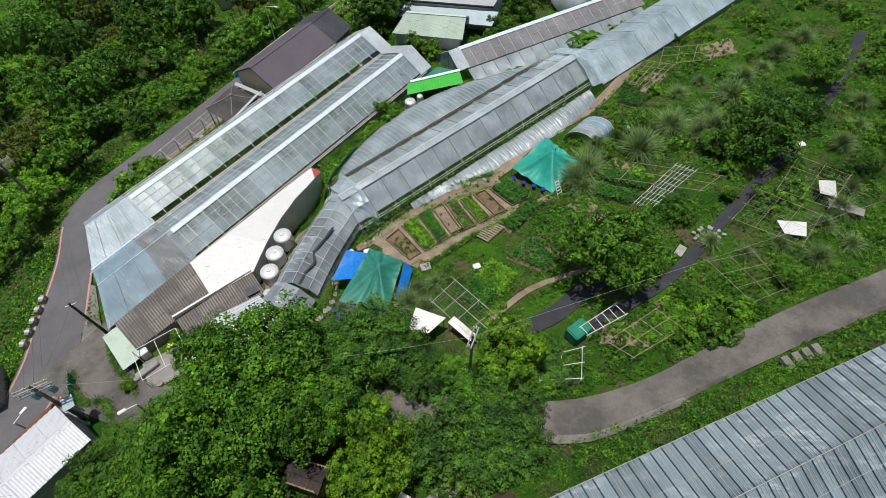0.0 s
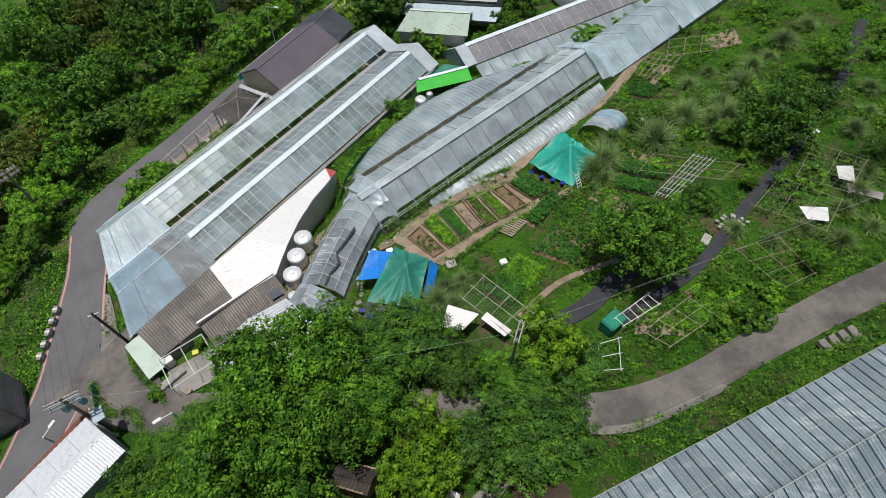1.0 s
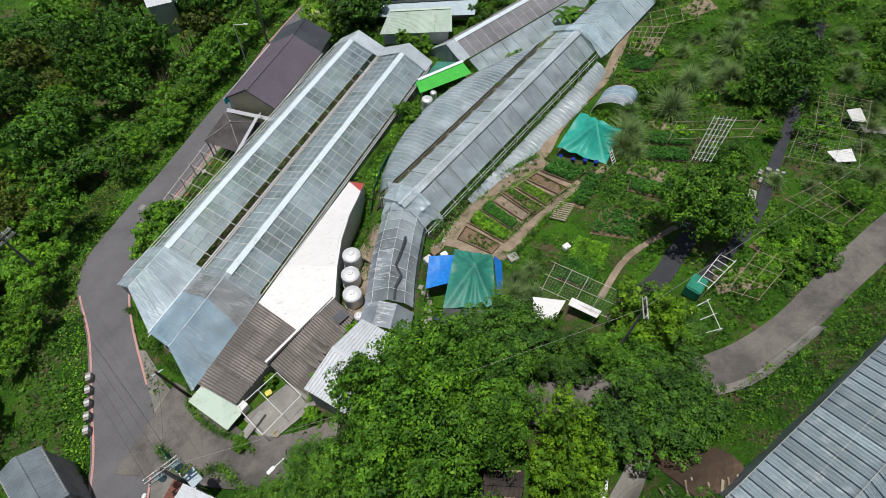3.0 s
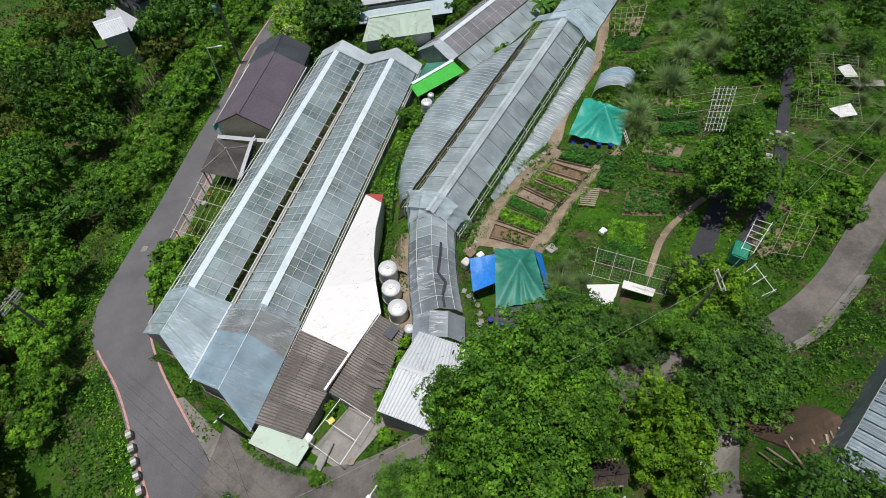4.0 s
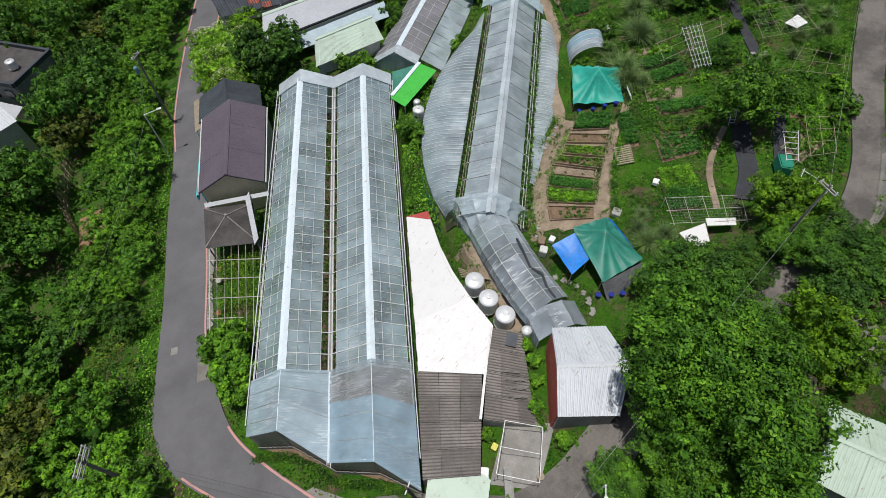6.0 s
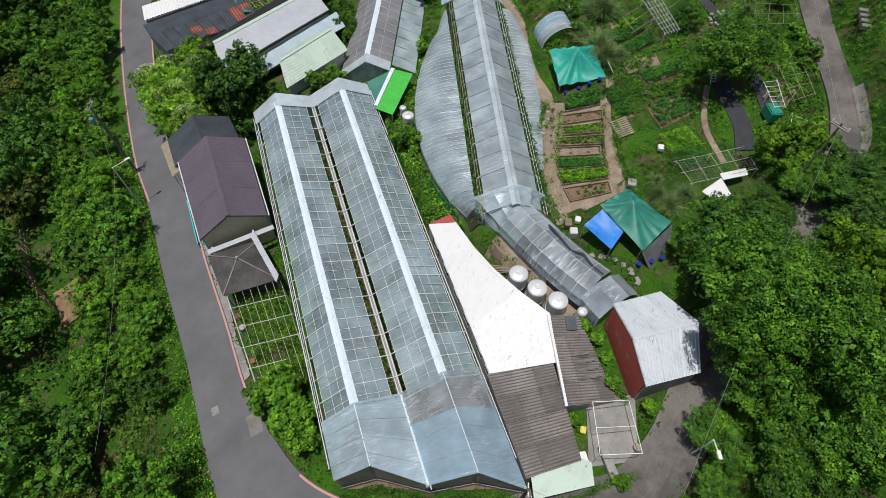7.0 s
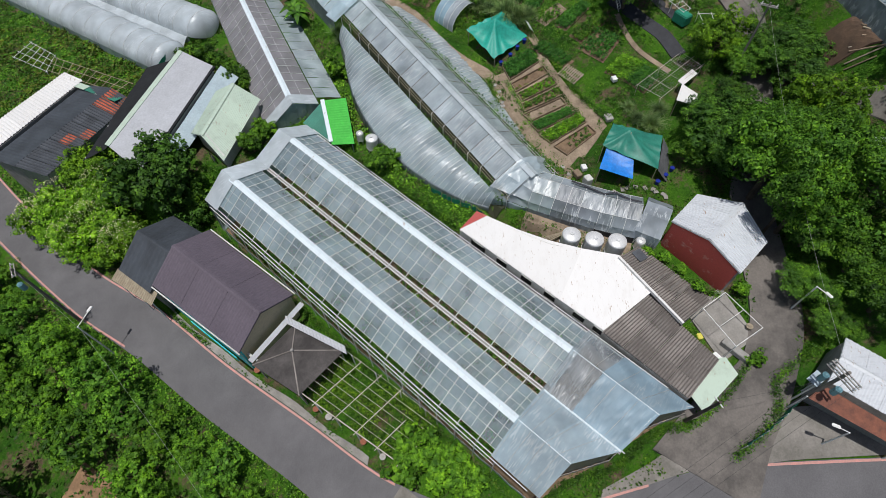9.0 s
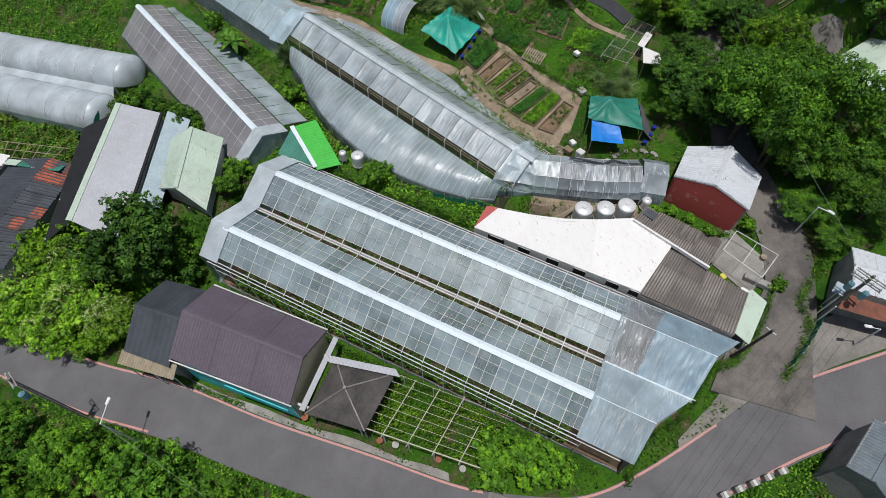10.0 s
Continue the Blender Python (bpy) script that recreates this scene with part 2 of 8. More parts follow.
M["blue_tarp"] = worn("blue_tarpaulin", (0.015, 0.23, 0.72), (0.012, 0.17, 0.55), 0.45, 1.5, 6)
M["grey_tarp"] = worn("grey_tarpaulin", (0.13, 0.135, 0.14), (0.08, 0.083, 0.088), 0.6, 1.5, 6)
M["bright_green"] = worn("bright_green_sheet", (0.07, 0.50, 0.06), (0.055, 0.40, 0.05), 0.5, 1.2, 6)
M["green_sheet"] = worn("dull_green_sheet", (0.05, 0.24, 0.17), (0.035, 0.17, 0.12), 0.6, 1.2, 6)
M["net_green"] = worn("green_netting", (0.02, 0.25, 0.16), (0.015, 0.18, 0.11), 0.8, 2, 12)
M["white_plastic"] = worn("white_plastic", (0.80, 0.80, 0.78), (0.68, 0.68, 0.66), 0.5, 2, 12)
M["blue_plastic"] = worn("blue_plastic", (0.012, 0.03, 0.30), (0.01, 0.022, 0.2), 0.4, 2, 12)
M["terracotta"] = worn("terracotta", (0.36, 0.13, 0.07), (0.22, 0.085, 0.05), 0.85, 4, 16)
M["yellow"] = worn("yellow_plastic", (0.68, 0.62, 0.10), (0.55, 0.5, 0.08), 0.5, 3, 12)
M["stone"] = worn("grey_stone", (0.42, 0.40, 0.37), (0.26, 0.25, 0.23), 0.9, 2.5, 12, tone=0.2)
M["pole"] = worn("concrete_pole", (0.22, 0.20, 0.18), (0.13, 0.12, 0.11), 0.9, 1.5, 12)
M["cable"] = worn("dark_cable", (0.05, 0.05, 0.05), (0.03, 0.03, 0.03), 0.6, 2, 12)
M["pale_cable"] = worn("pale_cable", (0.45, 0.45, 0.43), (0.32, 0.32, 0.30), 0.6, 2, 12)
M["transformer"] = worn("blue_grey_transformer", (0.16, 0.33, 0.38), (0.11, 0.23, 0.27), 0.5, 2, 12)
M["leaf_dark"] = leafy("dark_leaves", [(0.034, 0.094, 0.015), (0.055, 0.146, 0.016), (0.084, 0.200, 0.026)])
M["leaf_mid"] = leafy("green_leaves", [(0.042, 0.125, 0.012), (0.074, 0.192, 0.016), (0.114, 0.252, 0.022)])
M["leaf_bright"] = leafy("light_green_leaves", [(0.066, 0.180, 0.013), (0.104, 0.255, 0.017), (0.150, 0.320, 0.026)])
M["leaf_lime"] = leafy("lime_green_leaves", [(0.095, 0.225, 0.012), (0.140, 0.305, 0.016), (0.190, 0.370, 0.024)])
M["leaf_olive"] = leafy("olive_leaves", [(0.062, 0.100, 0.018), (0.098, 0.140, 0.022), (0.140, 0.170, 0.030)])
M["blade"] = leafy("grass_blades", [(0.085, 0.165, 0.045), (0.135, 0.225, 0.07), (0.21, 0.28, 0.13)], clump=0.5)
M["weeds"] = leafy("weed_leaves", [(0.036, 0.120, 0.010), (0.060, 0.180, 0.014), (0.092, 0.236, 0.019), (0.125, 0.190, 0.036)])
M["veg_dark"] = leafy("vegetable_leaves", [(0.022, 0.100, 0.016), (0.046, 0.160, 0.022), (0.075, 0.215, 0.028)], clump=0.5)
M["mud_red"] = worn("reddish_earth", (0.14, 0.088, 0.056), (0.075, 0.05, 0.034), 0.95, 0.9, 8, relief=0.7)
M["clay"] = worn("orange_clay", (0.34, 0.21, 0.115), (0.17, 0.105, 0.06), 0.95, 0.9, 8, relief=0.7)
M["petal"] = worn("cream_petals", (0.75, 0.74, 0.45), (0.62, 0.62, 0.30), 0.7, 5, 20)


# ---- building helpers ----
def obj_from_bm(name, bm, mat, smooth=False):
    me = bpy.data.meshes.new(name)
    bm.to_mesh(me)
    bm.free()
    for mm in (mat if isinstance(mat, (list, tuple)) else [mat]):
        me.materials.append(M[mm])
    if smooth:
        me.polygons.foreach_set("use_smooth", [True] * len(me.polygons))
    return new(name, me)


def obj_from_arrays(name, verts, faces, mat):
    me = bpy.data.meshes.new(name)
    verts = np.asarray(verts, dtype=np.float32)
    faces = np.asarray(faces, dtype=np.int32)
    k = faces.shape[1]
    me.vertices.add(len(verts))
    me.vertices.foreach_set("co", verts.ravel())
    me.loops.add(faces.size)
    me.loops.foreach_set("vertex_index", faces.ravel())
    me.polygons.add(len(faces))
    me.polygons.foreach_set("loop_start", np.arange(0, faces.size, k, dtype=np.int32))
    me.update(calc_edges=True)
    me.materials.append(M[mat])
    return new(name, me)


def thing(name, base, label, category, group="", kind=""):
    ob = new(name)
    ob.location = base
    ob.empty_display_size = 0.2
    return tagged(ob, label, category, group, kind)


def root_of(ob):
    while ob.parent:
        ob = ob.parent
    return ob


def part(name, bm, mat, parent, label="", smooth=False):
    """Links a bmesh, built in world places, as one mesh under a thing or a part."""
    base = Vector(root_of(parent).location)
    bmesh.ops.translate(bm, verts=bm.verts, vec=-base)
    ob = obj_from_bm(name, bm, mat, smooth)
    ob.parent = parent
    if label:
        ob["label"] = label
    return ob


def piece(name, data, parent, m):
    """One more object on a shared mesh, placed in the world under a thing."""
    ob = new(name, data)
    ob.parent = parent
    ob.matrix_basis = Matrix.Translation(-Vector(root_of(parent).location)) @ m
    return ob


def alone(name, bm, mat, label, category, group="", kind="", smooth=False, base=None):
    """A thing that is one mesh, with its origin at its base."""
    if base is None:
        lo = min(v.co.z for v in bm.verts)
        c = sum((v.co for v in bm.verts), Vector()) / len(bm.verts)
        base = Vector((c.x, c.y, lo))
    bmesh.ops.translate(bm, verts=bm.verts, vec=-Vector(base))
    ob = obj_from_bm(name, bm, mat, smooth)
    ob.location = base
    return tagged(ob, label, category, group, kind)


def box(bm, c, size, turn=0.0, tilt=None):
    m = Matrix.Translation(c) @ Matrix.Rotation(turn, 4, 'Z')
    if tilt is not None:
        m = m @ tilt
    r = bmesh.ops.create_cube(bm, size=1, matrix=m @ Matrix.Diagonal((*size, 1)))
    return r["verts"]


def beam(bm, p, q, w=0.05, h=None):
    """A square bar from p to q."""
    p, q = Vector(p), Vector(q)
    d = q - p
    m = Matrix.Translation((p + q) / 2) @ d.to_track_quat('Z', 'Y').to_matrix().to_4x4()
    bmesh.ops.create_cube(bm, size=1, matrix=m @ Matrix.Diagonal((w, h or w, d.length, 1)))


def rod(bm, p, q, r=0.025, r2=None, seg=6):
    """A round bar from p to q."""
    p, q = Vector(p), Vector(q)
    d = q - p
    m = Matrix.Translation((p + q) / 2) @ d.to_track_quat('Z', 'Y').to_matrix().to_4x4()
    bmesh.ops.create_cone(bm, cap_ends=True, segments=seg, radius1=r, radius2=r if r2 is None else r2, depth=d.length, matrix=m)


def bent(bm, pts, r, seg=5):
    """One bent bar through the given points."""
    rings = []
    for i, p in enumerate(pts):
        d = (Vector(pts[min(i + 1, len(pts) - 1)]) - Vector(pts[max(i - 1, 0)])).normalized()
        a = d.cross(Vector((0.31, 0.17, 0.94)) if abs(d.z) < 0.9 else Vector((1, 0, 0))).normalized()
        b = d.cross(a)
        rings.append([bm.verts.new(Vector(p) + (a * math.cos(k * math.tau / seg) + b * math.sin(k * math.tau / seg)) * r) for k in range(seg)])
    for r0, r1 in zip(rings, rings[1:]):
        for k in range(seg):
            bm.faces.new((r0[k], r0[(k + 1) % seg], r1[(k + 1) % seg], r1[k]))
    bm.faces.new(rings[0])
    bm.faces.new(rings[-1])


def slab(bm, pts, thick, down=True):
    """A flat plate over the given corners, with thickness."""
    n = (Vector(pts[1]) - Vector(pts[0])).cross(Vector(pts[2]) - Vector(pts[0])).normalized()
    if n.z < 0:
        pts = list(reversed(pts))
        n = -n
    off = -n * thick if down else n * thick
    top = [bm.verts.new(p) for p in pts]
    bot = [bm.verts.new(Vector(p) + off) for p in pts]
    bm.faces.new(top)
    bm.faces.new(list(reversed(bot)))
    k = len(pts)
    for i in range(k):
        bm.faces.new((top[i], bot[i], bot[(i + 1) % k], top[(i + 1) % k]))


def sheet(bm, p00, p10, p11, p01, nu, nv, lift=None, thick=0.0):
    """A sheet over four corners, nu by nv; lift(u, v) raises it along its normal."""
    p00, p10, p11, p01 = map(Vector, (p00, p10, p11, p01))
    n = (p10 - p00).cross(p01 - p00).normalized()
    if n.z < 0:
        n = -n
    grid = []
    for j in range(nv + 1):
        row = []
        for i in range(nu + 1):
            u, v = i / nu, j / nv
            p = p00 * (1 - u) * (1 - v) + p10 * u * (1 - v) + p11 * u * v + p01 * (1 - u) * v
            if lift:
                p = p + n * lift(u, v)
            row.append(bm.verts.new(p))
        grid.append(row)
    fs = []
    for j in range(nv):
        for i in range(nu):
            fs.append(bm.faces.new((grid[j][i], grid[j][i + 1], grid[j + 1][i + 1], grid[j + 1][i])))
    bmesh.ops.recalc_face_normals(bm, faces=fs)
    if thick:
        low = [[bm.verts.new(v.co - n * thick) for v in row] for row in grid]
        for j in range(nv):
            for i in range(nu):
                bm.faces.new((low[j][i], low[j + 1][i], low[j + 1][i + 1], low[j][i + 1]))
        for j in range(nv):
            bm.faces.new((grid[j][0], grid[j + 1][0], low[j + 1][0], low[j][0]))
            bm.faces.new((grid[j][nu], low[j][nu], low[j + 1][nu], grid[j + 1][nu]))
        for i in range(nu):
            bm.faces.new((grid[0][i], low[0][i], low[0][i + 1], grid[0][i + 1]))
            bm.faces.new((grid[nv][i], grid[nv][i + 1], low[nv][i + 1], low[nv][i]))


def ribbed(bm, p00, p10, p11, p01, pitch=0.2, amp=0.03, thick=0.02, square=False, groove=False):
    """A corrugated sheet; the ribs run from the p00-p10 edge to the p01-p11 edge."""
    w = max((Vector(p10) - Vector(p00)).length, (Vector(p11) - Vector(p01)).length)
    k = max(2, round(w / pitch))
    if square:
        sheet(bm, p00, p10, p11, p01, k * 4, 1, lambda u, v: amp if round(u * k * 4) % 4 in (0, 1) else 0.0, thick)
    else:
        sheet(bm, p00, p10, p11, p01, k * 6, 1, lambda u, v: amp * math.cos(u * k * 2 * math.pi), thick)
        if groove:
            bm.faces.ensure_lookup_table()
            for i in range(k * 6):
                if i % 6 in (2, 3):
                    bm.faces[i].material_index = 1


def lerp(a, b, t):
    return Vector(a) * (1 - t) + Vector(b) * t


def tiles_of(bm_fun, p00, p10, p11, p01, nu, nv, gap=0.004):
    """Splits a roof plane into sheets and gives each one's corners to bm_fun."""
    for j in range(nv):
        for i in range(nu):
            u0, u1, v0, v1 = i / nu, (i + 1) / nu - gap, j / nv, (j + 1) / nv - gap
            f = lambda u, v: lerp(lerp(p00, p10, u), lerp(p01, p11, u), v)
            bm_fun(f(u0, v0), f(u1, v0), f(u1, v1), f(u0, v1))


# ---- ground ----
SLOPE = [(-90, -8.4), (-60, -5.6), (-48.4, -4.5), (-37, -3.3), (-32.5, -2.9), (-28, -1.7), (-24.3, -0.2), (-22, 0.4), (-19.7, 1.3), (-16.7, 1.9),
         (-14, 2.8), (-12.4, 3.3), (-8, 4.2), (-4, 5.2), (-2, 5.6), (2, 6.2), (10, 7), (60, 10)]
FINE_U = np.arange(-120, 90, 0.25)
_raw = np.interp(FINE_U, [a for a, b in SLOPE], [b for a, b in SLOPE])
_ker = np.exp(-np.linspace(-2, 2, 17) ** 2)
FINE_Z = np.convolve(np.pad(_raw, 8, mode='edge'), _ker / _ker.sum(), mode='valid')
# outer and inner edge of the main road, from south to north
OUTER = [(-28.6, -12), (-29.0, 0), (-30.2, 8.5), (-30.9, 14.5), (-31.7, 18.8), (-32.8, 24.5), (-34.4, 29.5), (-34.1, 33), (-32, 36.8), (-28.6, 42.2), (-24.5, 49.5),
         (-20.5, 56), (-16.9, 62.8), (-9, 74.5), (0.4, 86.6), (14, 102), (34, 122)]
INNER = [(-25.2, -12), (-25.8, 0), (-26.2, 8.5), (-26.6, 14.8), (-27.5, 18.6), (-29.4, 25), (-30.0, 29), (-29.3, 32.5), (-27.8, 36.5), (-24.7, 41.8), (-20.9, 48.5),
         (-16.7, 55.1), (-12.9, 62.5), (-5.5, 73), (4, 84.5), (17, 99), (37, 119)]


def dist_west(X, Y):
    """How far a place lies beyond the outer edge of the road; 0 on its other side."""
    best = np.full(np.shape(X), 1e9)
    side = np.zeros(np.shape(X))
    for (x0, y0), (x1, y1) in zip(OUTER, OUTER[1:]):
        dx, dy = x1 - x0, y1 - y0
        t = np.clip(((X - x0) * dx + (Y - y0) * dy) / (dx * dx + dy * dy), 0, 1)
        d = np.hypot(X - x0 - t * dx, Y - y0 - t * dy)
        s = dx * (Y - y0) - dy * (X - x0)
        side = np.where(d < best, s, side)
        best = np.minimum(d, best)
    return np.where(side > 0, best, 0.0)


def gz(X, Y):
    X, Y = np.asarray(X, float), np.asarray(Y, float)
    z = np.interp((X - Y) / math.sqrt(2), FINE_U, FINE_Z)
    d = np.clip((dist_west(X, Y) - 1.2) / 9.0, 0, 1)
    z = z - 2.8 * d * d * (3 - 2 * d)
    # terrace under the large greenhouse above the lane
    px, py = X - 6.22, Y - 4.87
    a = np.clip((2.3 - (0.928 * py - 0.373 * px)) / 2.2, 0, 1)
    b = np.clip((0.928 * px + 0.373 * py + 12.0) / 2.5, 0, 1)
    z = z + 3.3 * a * a * (3 - 2 * a) * b * b * (3 - 2 * b)
    # terrace between the twin greenhouse and the second one, going on round its north end
    s, e = 0.618 * X + 0.786 * Y, 0.786 * X - 0.618 * Y
    zt = np.interp(s, [14, 17, 29, 38, 46, 62, 80], [0.4, 0.2, -0.2, -1.0, -1.7, -2.7, -3.8])
    edge = np.interp(s, [34.6, 36.6, 40, 62], [-29.1, -37.5, -44, -50])
    wide = np.interp(s, [34.6, 36.6, 40, 62], [0.8, 3.5, 3.2, 5])
    w = np.clip((e - edge) / wide, 0, 1) * np.clip((s - 15.5) / 3.0, 0, 1)
    z = z + w * w * (3 - 2 * w) * np.maximum(0, zt - z)
    # bank along the bent tunnel
    d = np.full(np.shape(X), 1e9)
    for (x0, y0), (x1, y1) in (((-7.4, 27.4), (-9.5, 22.0)), ((-9.5, 22.0), (-10.6, 18.2))):
        dx, dy = x1 - x0, y1 - y0
        t = np.clip(((X - x0) * dx + (Y - y0) * dy) / (dx * dx + dy * dy), 0, 1)
        d = np.minimum(d, np.hypot(X - x0 - t * dx, Y - y0 - t * dy))
    w = np.clip((3.1 - d) / 0.9, 0, 1)
    return z + w * w * (3 - 2 * w) * np.maximum(0, 0.45 - z)


def hz(x, y):
    return float(gz(x, y))


def on(x, y, h=0.0):
    return Vector((x, y, hz(x, y) + h))


xs = np.concatenate([[-2500, -900, -400, -220, -140, -105], np.arange(-85, 66, 0.8), [75, 95, 130, 200, 400, 900, 2500]])
ys = np.concatenate([[-2500, -900, -400, -200, -110, -60], np.arange(-35, 125, 0.8), [135, 160, 220, 400, 900, 2500]])
GX, GY = np.meshgrid(xs, ys)
GZ = gz(GX, GY)
rough = np.sin(GX * 0.9 + 1.3 * np.sin(GY * 0.5)) * np.cos(GY * 0.8 + np.sin(GX * 0.6)) * 0.05
GZ = GZ + rough - 0.05
idx = np.arange(GX.size).reshape(GX.shape)
quads = np.stack([idx[:-1, :-1], idx[:-1, 1:], idx[1:, 1:], idx[1:, :-1]], -1).reshape(-1, 4)
ground = obj_from_arrays("ground", np.stack([GX, GY, GZ], -1).reshape(-1, 3), quads, "ground")
ground.data.polygons.foreach_set("use_smooth", [True] * len(ground.data.polygons))
tagged(ground, "hillside of soil, grass and weeds sloping to a road", "ground", kind="structure")


def spline(pts, step=0.7):
    """Points along a smooth curve through the given plan points."""
    out = []
    p = [Vector(q) for q in pts]
    p = [2 * p[0] - p[1]] + p + [2 * p[-1] - p[-2]]
    for i in range(1, len(p) - 2):
        k = max(1, int((p[i + 1] - p[i]).length / step))
        for j in range(k):
            t = j / k
            a, b, c, d = p[i - 1], p[i], p[i + 1], p[i + 2]
            out.append(0.5 * ((2 * b) + (c - a) * t + (2 * a - 5 * b + 4 * c - d) * t * t + (3 * b - a - 3 * c + d) * t ** 3))
    out.append(p[-2])
    return out


def strip(left, right, lift, thick=0.12, across=4):
    """A paved strip laid on the ground between two lines of equal count."""
    bm = bmesh.new()
    rows = []
    for a, b in zip(left, right):
        row = []
        for j in range(across + 1):
            q = Vector(a).lerp(Vector(b), j / across)
            row.append(bm.verts.new((q.x, q.y, hz(q.x, q.y) + lift)))
        rows.append(row)
    for r0, r1 in zip(rows, rows[1:]):
        for j in range(across):
            bm.faces.new((r0[j], r0[j + 1], r1[j + 1], r1[j]))
    bmesh.ops.recalc_face_normals(bm, faces=bm.faces)
    if sum(f.normal.z for f in bm.faces) < 0:
        bmesh.ops.reverse_faces(bm, faces=bm.faces)
    edge = [e for e in bm.edges if e.is_boundary]
    ret = bmesh.ops.extrude_edge_only(bm, edges=edge)
    bmesh.ops.translate(bm, verts=[v for v in ret["geom"] if isinstance(v, bmesh.types.BMVert)], vec=(0, 0, -thick))
    return bm


def resample(pts, n):
    q = spline(pts, 0.4)
    return [q[round(i * (len(q) - 1) / (n - 1))] for i in range(n)]


def both_edges(centre, width, n):
    c = resample(centre, n)
    left, right = [], []
    for i in range(n):
        d = (c[min(i + 1, n - 1)] - c[max(i - 1, 0)]).normalized()
        s = Vector((-d.y, d.x)) * (width(i / (n - 1)) if callable(width) else width) / 2
        left.append(c[i] + s)
        right.append(c[i] - s)
    return left, right


def paired(a, b, per=7):
    """The two road edges, sampled in step."""
    A, B = [], []
    for line, out in ((a, A), (b, B)):
        p = [Vector(q) for q in line]
        p = [2 * p[0] - p[1]] + p + [2 * p[-1] - p[-2]]
        for i in range(1, len(p) - 2):
            for j in range(per):
                t = j / per
                q0, q1, q2, q3 = p[i - 1], p[i], p[i + 1], p[i + 2]
                out.append(0.5 * ((2 * q1) + (q2 - q0) * t + (2 * q0 - 5 * q1 + 4 * q2 - q3) * t * t + (3 * q1 - q0 - 3 * q2 + q3) * t ** 3))
        out.append(p[-2])
    return A, B


road_out, road_in = paired(OUTER, INNER)
road = tagged(obj_from_bm("main_road", strip(road_out, road_in, 0.07), "asphalt"), "grey asphalt road bending round the greenhouses", "road", kind="structure")


def edge_line(line, other, lo, hi, inset):
    a = [p + (q - p).normalized() * inset for p, q in zip(line[lo:hi], other[lo:hi])]
    b = [p + (q - p).normalized() * (inset + 0.15) for p, q in zip(line[lo:hi], other[lo:hi])]
    ob = obj_from_bm("edge_line", strip(a, b, 0.078, 0.006, 1), "red_line")
    ob.parent = road
    ob["label"] = "faded red painted edge line"


edge_line(road_out, road_in, 7, 42, 0.12)
edge_line(road_out, road_in, 78, 105, 0.1)
edge_line(road_in, road_out, 7, 22, 0.05)
edge_line(road_in, road_out, 29, 44, 0.05)
edge_line(road_in, road_out, 54, 106, 0.05)

LANE = [(-27.4, 16.2), (-24.2, 14.2), (-21.2, 11.9), (-17.8, 10.9), (-14.2, 11.0), (-9.5, 11.2), (-4.0, 9.9), (1, 9.2), (6.4, 8.8), (11, 9.9), (16, 12.1), (21, 14.2), (26, 16.0), (36, 19.5), (55, 26)]
la, lb = both_edges(LANE, lambda t: 6.4 - 2.9 * min(1, t / 0.09) - 1.7 * min(1, t / 0.45) if t < 0.45 else 1.8 + 0.5 * min(1, (t - 0.45) / 0.2), 110)
tagged(obj_from_bm("side_lane", strip(la, lb, 0.13, 0.2, 8), "lane"), "narrow worn grey lane climbing from the road past the gardens", "lane", kind="structure")
KERB = range(57, 77)
bm = strip([road_in[k] - (road_out[k] - road_in[k]).normalized() * 0.03 for k in KERB], [road_in[k] - (road_out[k] - road_in[k]).normalized() * (0.5 + 0.1 * math.sin(k)) for k in KERB], 0.085, 0.1, 3)
tagged(obj_from_bm("road_margin", bm, "concrete"), "pale concrete margin between the road and the house", "pavement", kind="structure")
da, db = both_edges([(1.2, 7.2), (0.0, 5.2), (-2.4, 3.2), (-5, 0.5)], 1.0, 16)
tagged(obj_from_bm("concrete_drive", strip(da, db, 0.1, 0.12, 5), "old_concrete"), "pale concrete drive between the trees", "drive", kind="structure")
bm = strip(resample([(-28.9, 22.4), (-27.6, 18.8), (-26.8, 16.4)], 22), resample([(-28.2, 22.2), (-26.3, 18.8), (-24.6, 16.6)], 22), 0.075, 0.12, 6)
tagged(obj_from_bm("road_apron", bm, "old_concrete"), "cracked grey apron at the lane mouth", "pavement", kind="structure")
bm = strip(resample([(-26.9, 14.2), (-26.35, 11.8), (-26.1, 8.5), (-25.8, 4)], 30), resample([(-25.3, 13.0), (-23.4, 10.9), (-23.4, 7.5), (-23.3, 4)], 30), 0.1, 0.12, 8)
tagged(obj_from_bm("concrete_forecourt", bm, "old_concrete"), "grey concrete forecourt beside the road", "pavement", kind="structure")
bm = strip(resample([(-17.2, 16.2), (-15.6, 13.9)], 9), resample([(-20.6, 14.4), (-19.0, 12.2)], 9), 0.09, 0.12, 8)
tagged(obj_from_bm("courtyard_floor", bm, "concrete"), "stained concrete floor of a small courtyard", "pavement", kind="structure")
